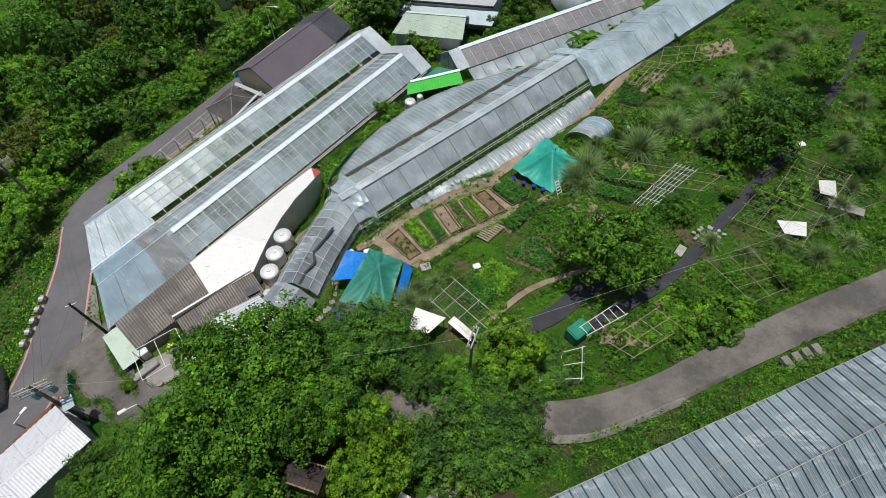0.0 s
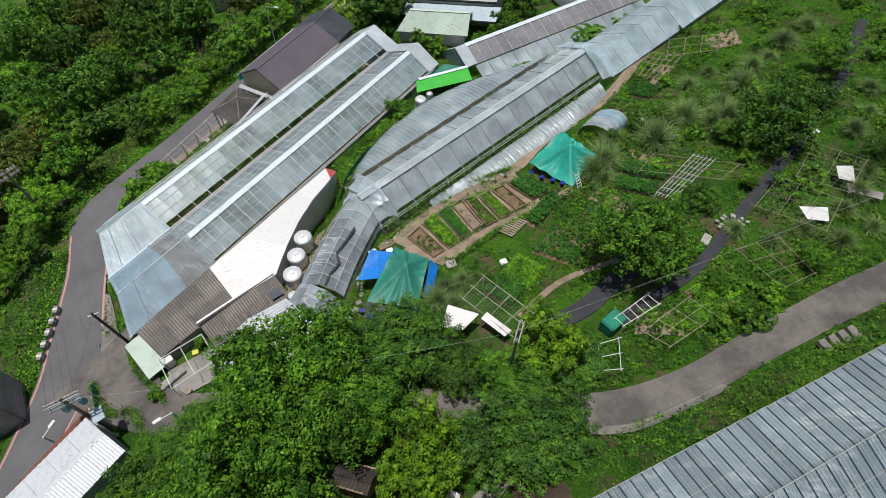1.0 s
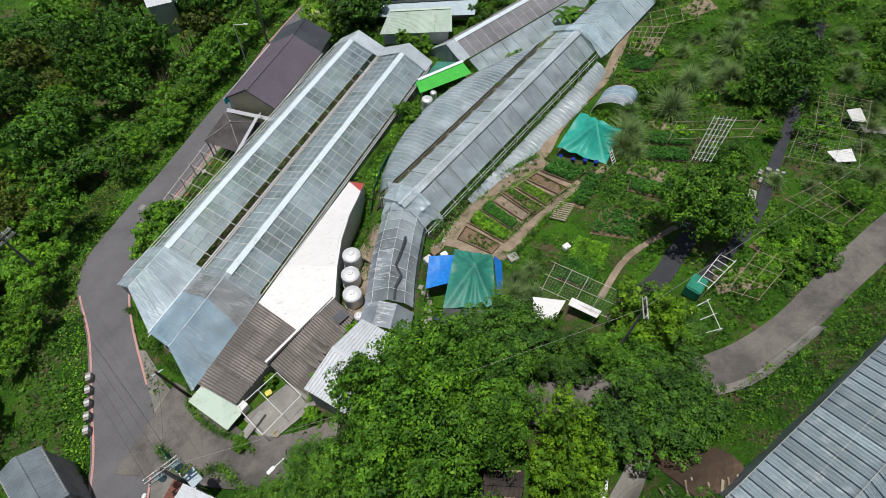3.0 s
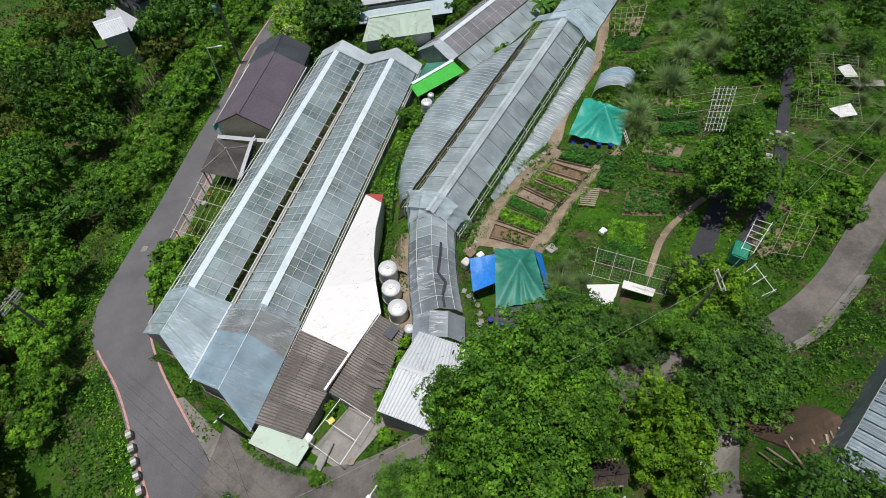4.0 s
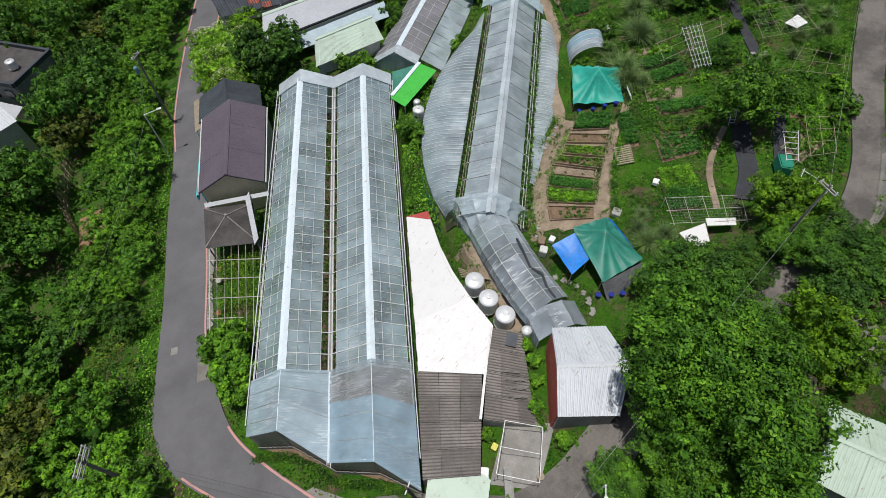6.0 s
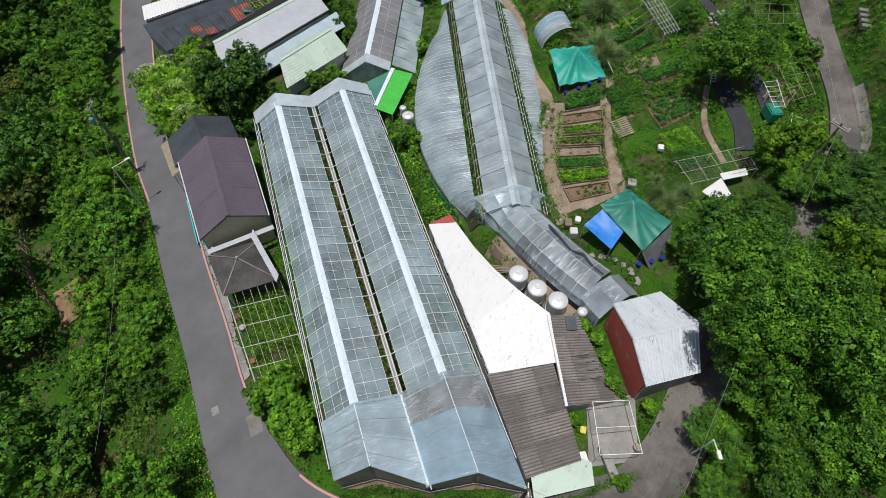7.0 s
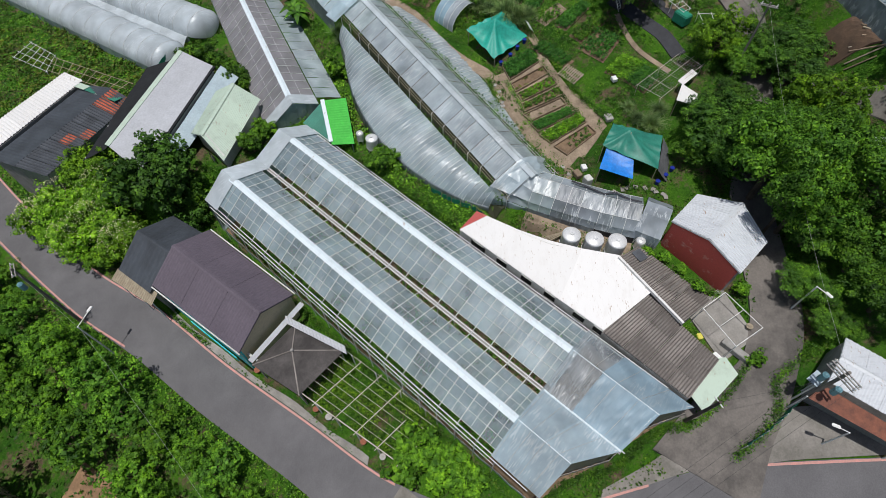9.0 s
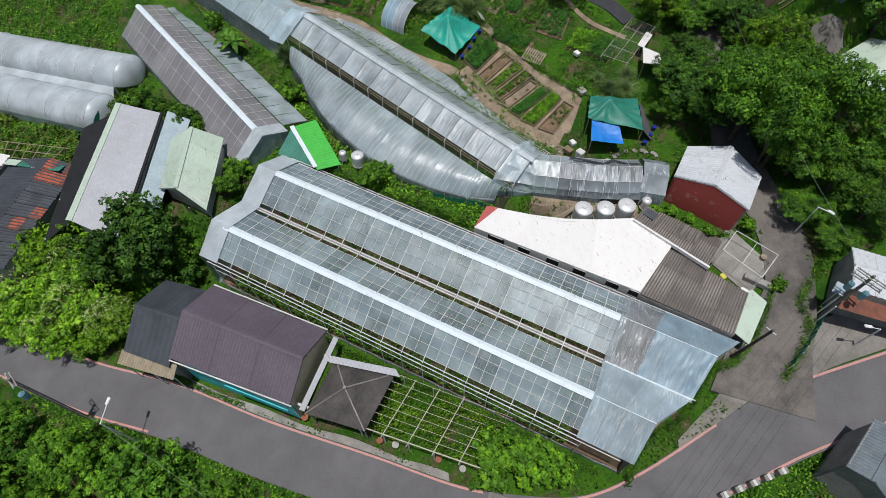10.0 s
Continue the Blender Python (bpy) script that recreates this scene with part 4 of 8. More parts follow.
# long white-roofed building against the greenhouse
wb = thing("white_roofed_building", tw(9, -26.5, -2.0), "long low building with a peeling white roof and dark windows", "building")
wp = [(18.0, -28.65, 0.40), (17.75, -27.0, 1.2), (14.4, -26.4, 1.35), (12.2, -25.75, 1.4), (10.0, -24.8, 1.45), (7.75, -23.6, 1.5), (4.6, -24.5, 1.28), (5.55, -28.65, 0.50)]
top = [tw(s, e, z - 0.018 * (s - 6)) for s, e, z in wp]
W0, W1 = Vector(top[0]), Vector(top[7])
cuts = [0, 0.27, 0.5, 0.72, 1.0]
east = [top[1], top[2], top[3], top[4], top[5]]
for k in range(4):
    a, b = W0.lerp(W1, cuts[k]), W0.lerp(W1, cuts[k + 1] + 0.002)
    c, d = Vector(east[k + 1]), Vector(east[k])
    bm = bmesh.new()
    sheet(bm, a, b, c, d, 8, 8, lambda u, v: 0.015 * math.sin(u * 9 + k) * math.sin(v * 7), 0.05)
    part("roof_sheet", bm, "white_roof", wb)
bm = bmesh.new()
slab(bm, [W1 + Vector((0, 0, 0.0)), top[6], top[5]], 0.05)
part("roof_sheet", bm, "white_roof", wb)
plan = [Vector((p.x, p.y)) for p in top]
cen = sum(plan, Vector((0, 0))) / len(plan)
inner = [p + (cen - p).normalized() * (0.02 if i in (0, 7) else 0.18) for i, p in enumerate(plan)]
wall_run(wb, list(reversed(inner)), [p.z - 0.06 for p in reversed(top)], "white_wall")
bm = bmesh.new()
slab(bm, [top[0] + Vector((0, 0, 0.03)), top[1] + Vector((0, 0, 0.03)), lerp(top[1], top[2], 0.25) + Vector((0, 0, 0.03))], 0.03)
part("flashing", bm, "red_wall", wb, "faded red triangular flashing")
for s in (16.2, 14.0, 11.8, 9.8, 7.4, 5.8):
    win = part("window", bmesh.new(), "glass_dark", wb)
    bm = bmesh.new()
    c = tw(s, -28.64, 0)
    c.z = -0.06 + 0.012 * (12 - s)
    box(bm, c, (0.07, 0.9 if s < 15 else 1.3, 0.62), math.atan2(AX.y, AX.x) - math.pi / 2)
    bmesh.ops.translate(bm, verts=bm.verts, vec=-Vector(wb.location))
    bm.to_mesh(win.data)
    bm.free()
    for dz in (0.33, -0.33):
        bm = bmesh.new()
        beam(bm, c + AX * 0.45 + Vector((0, 0, dz)) - BX * 0.03, c - AX * 0.45 + Vector((0, 0, dz)) - BX * 0.03, 0.04)
        part("window_frame", bm, "white_wall", win)

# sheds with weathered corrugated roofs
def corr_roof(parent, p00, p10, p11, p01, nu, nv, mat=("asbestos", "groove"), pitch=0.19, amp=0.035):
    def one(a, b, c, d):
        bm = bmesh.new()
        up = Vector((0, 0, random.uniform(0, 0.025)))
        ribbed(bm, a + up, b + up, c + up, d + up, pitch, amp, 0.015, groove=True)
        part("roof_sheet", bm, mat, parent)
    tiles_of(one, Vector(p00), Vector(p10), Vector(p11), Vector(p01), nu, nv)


shed = thing("work_shed", on(-20.2, 18.6), "work shed with grey-brown corrugated fibre roof beside the greenhouse", "shed")
c1, c2, c3, c4 = Vector((-19.15, 22.15, 0.42)), Vector((-16.45, 19.05, 1.1)), Vector((-20.75, 15.0, 0.62)), Vector((-23.25, 17.2, 0.15))
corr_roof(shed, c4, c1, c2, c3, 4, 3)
wall_run(shed, [c1.xy, c4.xy, c3.xy, c2.xy], [0.25, 0.05, 0.5, 0.95], "grey_wall")
shed2 = thing("work_shed", on(-15.4, 17.4), "work shed with a broken grey-brown corrugated roof patched with planks", "shed")
d1, d2, d3, d4 = Vector((-13.95, 20.75, 1.42)), Vector((-12.7, 19.1, 1.15)), Vector((-16.35, 14.5, 0.5)), Vector((-18.45, 17.0, 1.02))
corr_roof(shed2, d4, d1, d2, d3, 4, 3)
wall_run(shed2, [d1.xy, d4.xy, d3.xy, d2.xy], [1.3, 0.9, 0.4, 1.05], "grey_wall")
bm = bmesh.new()
beam(bm, (-13.95, 20.75, 1.5), (-18.65, 17.1, 1.2), 0.16, 0.28)
part("parapet", bm, "white_roof", shed2, "flaking white wall top")
for k in range(7):
    bm = bmesh.new()
    p = Vector((-15.7 + 0.16 * k, 16.2 + 0.2 * k - 0.3 * (k % 2), 0.92 + 0.03 * k))
    beam(bm, p, p + Vector((-0.75, 0.85, 0.08)), 0.14, 0.03)
    part("patch_board", bm, "pole", shed2)
bm = bmesh.new()
box(bm, (-13.6, 19.2, 1.35), (0.9, 0.7, 0.05), 0.6)
part("patch_sheet", bm, "dark_corr", shed2, "dark loose patch sheet")
aw = thing("awning", on(-22.0, 15.3), "pale green-white sheet awning at the shed's end", "awning")
aws = [Vector(p) for p in ((-23.05, 17.0, 0.1), (-20.6, 14.98, 0.5), (-20.5, 14.45, 0.42), (-21.46, 13.75, 0.1), (-23.95, 16.3, -0.2))]
bm = bmesh.new()
slab(bm, aws, 0.05)
part("roof_sheet", bm, "pale_green", aw)
for p in aws[2:]:
    bm = bmesh.new()
    rod(bm, on(p.x * 0.985 - 0.3, p.y + 0.2, -0.1), Vector((p.x * 0.985 - 0.3, p.y + 0.2, p.z)), 0.04)
    part("post", bm, "galv", aw)

# red shed
rs = gable_house("red_shed", (-16.05, 13.85), (-12.15, 17.5), (-9.75, 15.35), (-13.6, 11.55), 3.55, 4.3, ["red_wall", "red_wall", "red_wall", "grey_wall", "grey_wall", "grey_wall"], "white_metal",
                 "small shed with red sheet walls and ribbed white metal roof", "shed", inset=0.16, pitch=0.22, amp=0.05, sheets=3, ridge_cap=True, reach=0.9)

# courtyard frame
cf = thing("courtyard_frame", on(-18.3, 14.2), "white pipe frame round a small concrete courtyard", "frame")
q = [Vector(p) for p in ((-17.85, 15.95, 1.95), (-16.55, 14.2, 1.85), (-18.95, 12.4, 1.8), (-20.3, 14.35, 1.75))]
for i in range(4):
    bm = bmesh.new()
    beam(bm, q[i], q[(i + 1) % 4], 0.035)
    part("top_rail", bm, "white_plastic", cf)
    bm = bmesh.new()
    beam(bm, on(q[i].x, q[i].y, -0.1), q[i], 0.035)
    part("post", bm, "white_plastic", cf)
bm = bmesh.new()
beam(bm, q[0].lerp(q[3], 0.5), q[1].lerp(q[2], 0.5), 0.03)
part("crossbar", bm, "white_plastic", cf)

# water tanks
def water_tank(x, y, ztop, r, h, base):
    t = thing("water_tank", (x, y, base), "ribbed stainless steel water tank with domed lid on a stand", "water tank", "water tanks")
    bm = bmesh.new()
    zs = ztop - 0.16
    prof = []
    n = 14
    for i in range(n + 1):
        f = i / n
        prof.append((r * (1.0 + 0.018 * (i % 2)), zs - h * (1 - f)))
    prof += [(r * 0.93, zs + 0.05), (r * 0.6, zs + 0.12), (r * 0.3, zs + 0.16)]
    rings = []
    for rr, zz in prof:
        rings.append([bm.verts.new((x + rr * math.cos(a * math.tau / 28), y + rr * math.sin(a * math.tau / 28), zz)) for a in range(28)])
    for r0, r1 in zip(rings, rings[1:]):
        for a in range(28):
            bm.faces.new((r0[a], r0[(a + 1) % 28], r1[(a + 1) % 28], r1[a]))
    bm.faces.new(rings[-1])
    part("tank_body", bm, "steel", t, smooth=True)
    bm = bmesh.new()
    bmesh.ops.create_cone(bm, cap_ends=True, segments=20, radius1=r * 0.3, radius2=r * 0.26, depth=0.08, matrix=Matrix.Translation((x, y, zs + 0.19)))
    lid = part("lid", bm, "steel", t)
    bm = bmesh.new()
    bmesh.ops.create_uvsphere(bm, u_segments=8, v_segments=5, radius=0.05, matrix=Matrix.Translation((x, y, zs + 0.25)))
    part("knob", bm, "steel", lid)
    for k in range(4):
        a = math.pi / 4 + k * math.pi / 2
        bm = bmesh.new()
        p = Vector((x + r * 0.85 * math.cos(a), y + r * 0.85 * math.sin(a), 0))
        rod(bm, (p.x, p.y, base - 0.05), (p.x, p.y, zs - h + 0.05), 0.04)
        part("stand_leg", bm, "galv", t)
    for zz in (zs - h + 0.02,):
        bm = bmesh.new()
        bmesh.ops.create_cone(bm, cap_ends=True, segments=24, radius1=r * 1.05, radius2=r * 1.05, depth=0.05, matrix=Matrix.Translation((x, y, zz)))
        part("stand_ring", bm, "galv", t)
    bm = bmesh.new()
    rod(bm, (x + r * 0.9, y + 0.2, zs - 0.1), (x + r * 1.15, y + 0.3, zs - h), 0.025)
    part("pipe", bm, "white_plastic", t)
    return t


for x, y in ((-12.2, 23.85), (-12.5, 22.25), (-12.6, 20.65)):
    water_tank(x, y, 1.7, 0.66, 1.25, hz(x, y) - 0.02)
water_tank(-12.4, 18.95, 1.55, 0.34, 0.8, hz(-12.4, 18.95) - 0.02)
water_tank(-3.15, 39.45, 1.3, 0.5, 1.0, hz(-3.15, 39.45))
water_tank(-2.3, 40.6, 0.95, 0.3, 0.7, hz(-2.3, 40.6))

# ---- second greenhouse, with side wings and a tunnel ----
A2, B2 = Vector((0.788, 0.616, 0)), Vector((0.616, -0.788, 0))


def t2(s, e, z):
    p = A2 * s + B2 * e
    return Vector((p.x, p.y, z + 0.055 * (s - 10)))


g2 = thing("greenhouse", t2(22, -25.7, 0.4), "long film greenhouse with creased milky covers and open sides", "greenhouse")
R2, GW, GE = (-25.75, 2.85), (-28.1, 1.75), (-23.35, 1.35)
n2 = 15
for lo, open_f in ((GW, 0.1), (GE, 0.14)):
    for k in range(n2):
        s0, s1 = 10.2 + 25.1 * k / n2, 10.2 + 25.1 * (k + 1) / n2 - 0.02
        (e0, z0), (e1, z1) = across(lo, R2, open_f), R2
        ph = k * 1.7
        bm = bmesh.new()
        sheet(bm, t2(s0, e0, z0), t2(s1, e0, z0), t2(s1, e1, z1), t2(s0, e1, z1), 30, 4, lambda u, v: -0.05 * math.sin(u * math.pi) + 0.016 * crumple(u, v, ph))
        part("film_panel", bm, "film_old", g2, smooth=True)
    for k in range(n2 + 1):
        s = 10.2 + 25.1 * k / n2
        bm = bmesh.new()
        (e0, z0), (e1, z1) = across(lo, R2, open_f), R2
        rod(bm, t2(s, lo[0], lo[1] + 0.02), t2(s, e0, z0 + 0.03), 0.022, seg=5)
        rafter = part("rafter", bm, "galv", g2)
        bm = bmesh.new()
        rod(bm, t2(s, e0, z0 + 0.02), t2(s, e1, z1 + 0.03), 0.02, seg=5)
        part("film_batten", bm, "pole", rafter, "dark batten over the film")
    for off in (-0.1, 0.1):
        bm = bmesh.new()
        rod(bm, t2(10, lo[0] + off, lo[1]), t2(35.4, lo[0] + off, lo[1]), 0.02, seg=6)
        part("eave_rail", bm, "bamboo" if lo is GW else "galv", g2)
    for k in range(n2 + 1):
        p = t2(10.2 + 25.1 * k / n2, lo[0], lo[1])
        bm = bmesh.new()
        rod(bm, (p.x, p.y, hz(p.x, p.y) - 0.1), p, 0.03, seg=5)
        part("post", bm, "galv", g2)
for sgn in (-1, 1):
    bm = bmesh.new()
    sheet(bm, t2(10, R2[0], R2[1] + 0.1), t2(35.4, R2[0], R2[1] + 0.1), t2(35.4, R2[0] + sgn * 0.34, R2[1] - 0.08), t2(10, R2[0] + sgn * 0.34, R2[1] - 0.08), 160, 4, lambda u, v: 0.03 * crumple(u * 14, v, sgn))
    part("ridge_cover", bm, "film_tunnel", g2, "crumpled whitish film along the ridge", smooth=True)


# floor of the long greenhouse, coloured dark to stand for the shade under the film
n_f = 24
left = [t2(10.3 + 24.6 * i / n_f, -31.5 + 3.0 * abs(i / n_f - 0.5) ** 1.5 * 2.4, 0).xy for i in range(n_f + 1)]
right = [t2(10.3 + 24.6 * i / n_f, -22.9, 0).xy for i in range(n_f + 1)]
tagged(obj_from_bm("greenhouse_floor", strip(left, right, 0.03, 0.05, 10), "mud"), "earth floor inside the long greenhouse, its shade put into the dark colour", "floor", kind="structure")


def wing(s0, s1, e_in, z_in, z_out, fun, mat, n, slack, name="side_cover"):
    """A bulging film wing along the greenhouse, its outer edge given by fun(f)."""
    for k in range(n):
        a, b = k / n, (k + 1) / n
        sa, sb = s0 + (s1 - s0) * a, s0 + (s1 - s0) * b
        oa, ob_ = fun(a), fun(b)
        bulge = lambda u: 0.13 * min(2.2, abs(oa * (1 - u) + ob_ * u))
        bm = bmesh.new()
        ph = k * 2.1
        sheet(bm, t2(sa, e_in, z_in), t2(sb, e_in, z_in), t2(sb, e_in + ob_, z_out), t2(sa, e_in + oa, z_out), 34, 14,
              lambda u, v: bulge(u) * math.sin(v * math.pi) - 0.04 * math.sin(u * math.pi) + slack * crumple(u, v, ph) * math.sin(v * math.pi) ** 0.5)
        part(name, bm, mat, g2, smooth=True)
        for g in (0.0, 0.25, 0.5, 0.75):
            og = oa * (1 - g) + ob_ * g
            up = 0.13 * min(2.2, abs(og))
            pts = [lerp(t2(sa + (sb - sa) * g, e_in, z_in), t2(sa + (sb - sa) * g, e_in + og, z_out), v / 6) + Vector((0, 0, up * math.sin(v / 6 * math.pi) * 0.95 + 0.045)) for v in range(7)]
            bm = bmesh.new()
            bent(bm, pts, 0.013, 4)
            part("hoop", bm, "galv", g2)
        p = t2(sb, e_in + ob_, z_out)
        q = t2(sa, e_in + oa, z_out)
        bm = bmesh.new()
        sheet(bm, (q.x, q.y, hz(q.x, q.y) - 0.1), (p.x, p.y, hz(p.x, p.y) - 0.1), p, q, 4, 3, lambda u, v: 0.04 * math.sin(u * 12), 0.01)
        part("side_film", bm, "film_dark", g2, smooth=True)


wing(11.0, 34.2, -28.55, 1.55, 0.45, lambda f: -(0.55 + 3.5 * math.sin(math.pi * min(1, f * 1.05)) ** 0.75 * (1.04 - 0.2 * f)), "film_wing", 14, 0.013)
wing(14.6, 34.6, -23.0, 1.05, 0.15, lambda f: 0.4 + 2.4 * math.sin(math.pi * (0.06 + 0.80 * f)) ** 1.1, "film_old", 12, 0.045)
e_pts = [(-28.9, 1.5), (-27.3, 2.35), (-25.75, 3.0), (-24.3, 2.4), (-22.9, 1.3)]
# cover at the north end, stepping down to the lower span
for (e0, z0), (e1, z1) in zip(e_pts, e_pts[1:]):
    skin("end_cover", (t2(34.9, e0, z0), t2(37.0, e0, z0 - 0.5), t2(37.0, e1, z1 - 0.5), t2(34.9, e1, z1)), "film_cap", g2, 6, 5, 0.03)
low = thing("greenhouse", t2(47, -25.7, 0.6), "lower blue-grey film greenhouse carrying on the long one", "greenhouse")
for lo in ((-28.2, 0.3), (-23.2, 0.2)):
    for k in range(12):
        s0, s1 = 37.0 + 2.1 * k, 37.0 + 2.1 * (k + 1) - 0.02
        skin("film_panel", (t2(s0, lo[0], lo[1]), t2(s1, lo[0], lo[1]), t2(s1, -25.7, 1.45), t2(s0, -25.7, 1.45)), "film_cap", low, 4, 5, 0.02)
        bm = bmesh.new()
        rod(bm, t2(s0, lo[0], lo[1] + 0.03), t2(s0, -25.7, 1.5), 0.02, seg=5)
        part("rafter", bm, "galv", low)
    a, b = t2(37, lo[0], lo[1]), t2(62, lo[0], lo[1])
    bm = bmesh.new()
    sheet(bm, (a.x, a.y, hz(a.x, a.y) - 0.3), (b.x, b.y, hz(b.x, b.y) - 0.3), b, a, 20, 2, lambda u, v: 0.03 * math.sin(u * 60), 0.01)
    part("side_film", bm, "film_dark", low)

# bent film tunnel from the greenhouse to the red shed
tun = thing("film_tunnel", on(-9.6, 21.5), "bent tunnel of dirty patched film on hoops", "tunnel")
mid = [Vector(p) for p in resample([(-7.9, 26.2), (-8.7, 24.2), (-9.5, 22.0), (-10.0, 20.3), (-10.35, 18.9)], 9)]
side = []
for k in range(9):
    d = (mid[min(k + 1, 8)] - mid[max(k - 1, 0)]).normalized()
    side.append(Vector((d.y, -d.x)))
hw = 1.75
prof = [(-hw, 0.75), (-hw * 0.93, 1.35), (-hw * 0.62, 1.95), (0, 2.45), (hw * 0.62, 1.95), (hw * 0.93, 1.35), (hw, 0.75)]


def tun_at(k, o, z):
    return Vector((mid[k].x + side[k].x * o, mid[k].y + side[k].y * o, z + 0.15 + 0.03 * k))


for k in range(8):
    for j in range(6):
        (o0, z0), (o1, z1) = prof[j], prof[j + 1]
        skin("film_sheet", (tun_at(k, o0, z0), tun_at(k + 1, o0, z0), tun_at(k + 1, o1, z1), tun_at(k, o1, z1)), "film_dark" if k > 1 else "film_old", tun, 5, 4, 0.025)
    for sgn in (-1, 1):
        p, q_ = tun_at(k, sgn * hw, 0.75), tun_at(k + 1, sgn * hw, 0.75)
        bm = bmesh.new()
        sheet(bm, (p.x, p.y, hz(p.x, p.y) - 0.1), (q_.x, q_.y, hz(q_.x, q_.y) - 0.1), q_, p, 3, 3, lambda u, v: 0.04 * math.sin(u * 10), 0.01)
        part("side_film", bm, "mat" if k > 4 else "film_dark", tun)
    bm = bmesh.new()
    bent(bm, [tun_at(k, o, z + 0.03) for o, z in prof], 0.018)
    part("hoop", bm, "galv", tun)
for o, z in ((-hw * 0.62, 1.98), (0, 2.48), (hw * 0.62, 1.98)):
    bm = bmesh.new()
    bent(bm, [tun_at(k, o, z) for k in range(9)], 0.016)
    part("purlin", bm, "galv", tun)
# crumpled film running from the greenhouse end into the tunnel
g_end = [(-22.9, 0.75), (-23.2, 1.45), (-24.3, 2.4), (-25.75, 3.0), (-27.3, 2.4), (-28.6, 1.75), (-29.0, 1.1)]
for j in range(6):
    (e0, z0), (e1, z1) = g_end[j], g_end[j + 1]
    a, b = tun_at(0, prof[j][0], prof[j][1] + 0.06), tun_at(0, prof[j + 1][0], prof[j + 1][1] + 0.06)
    skin("end_cover", (a, t2(11.7, e0, z0 + 0.07), t2(11.7, e1, z1 + 0.07), b), "film_old", g2, 12, 6, 0.07, waves=14)
for (e0, z0), o in ((g_end[0], 0), (g_end[-1], 6)):
    a, b = tun_at(0, *prof[o]), t2(11.7, e0, z0)
    bm = bmesh.new()
    sheet(bm, (a.x, a.y, hz(a.x, a.y) - 0.1), (b.x, b.y, hz(b.x, b.y) - 0.1), b, a, 8, 4, lambda u, v: 0.06 * math.sin(u * 14 + v * 3), 0.01)
    part("end_wall", bm, "film_old", g2, smooth=True)
# dark torn edge along the crown of the tunnel
bm = bmesh.new()
for k in range(3, 8):
    a, b = Vector(mid[k]), Vector(mid[k + 1])
    wob = lambda i: 0.25 * math.sin(i * 2.3)
    beam(bm, (a.x + 0.55 + wob(k), a.y, 2.62), (b.x + 0.55 + wob(k + 1), b.y, 2.65), 0.16, 0.03)
part("torn_edge", bm, "mat", tun, "dark torn strip in the film")
bm = strip([mid[k] + side[k] * 1.7 for k in range(9)], [mid[k] + side[k] * (3.0 + 0.15 * math.sin(k * 2)) for k in range(9)], 0.04, 0.2, 4)
tagged(obj_from_bm("earth_bank", bm, "dirt"), "bare tan earth bank along the bent tunnel", "bank", kind="structure")
tun2 = thing("film_tunnel", on(-11.0, 17.6), "short film tunnel against the red shed", "tunnel")
for k, (ea, eb) in enumerate(((-1.7, -0.6), (-0.6, 0.6), (0.6, 1.7))):
    zs = {-1.7: 1.9, -0.6: 2.75, 0.6: 2.75, 1.7: 1.9}
    C0, C1, n = Vector((-10.35, 18.75)), Vector((-11.1, 17.1)), Vector((0.9, -0.42))
    P = lambda q, o: Vector((q.x - n.x * o, q.y - n.y * o, zs[o]))
    skin("film_sheet", (P(C0, ea), P(C1, ea), P(C1, eb), P(C0, eb)), "film_dark", tun2, 6, 4, 0.03)
for sgn in (-1.7, 1.7):
    a, b = Vector((-10.35 - 0.9 * sgn, 18.75 + 0.42 * sgn)), Vector((-11.1 - 0.9 * sgn, 17.1 + 0.42 * sgn))
    bm = bmesh.new()
    sheet(bm, (a.x, a.y, hz(*a) - 0.1), (b.x, b.y, hz(*b) - 0.1), (b.x, b.y, 1.9), (a.x, a.y, 1.9), 3, 3, None, 0.01)
    part("side_film", bm, "film_dark", tun2)

# ---- third greenhouse, grey ----
A3, B3 = Vector((0.872, 0.489, 0)), Vector((0.489, -0.872, 0))
g3 = thing("greenhouse", on(10, 52), "grey film greenhouse with white ridge strip and milky side wing", "greenhouse")
o3 = Vector((0.75, 46.95, 0))


def t3(s, e, z):
    p = o3 + A3 * s + B3 * e
    return Vector((p.x, p.y, z))


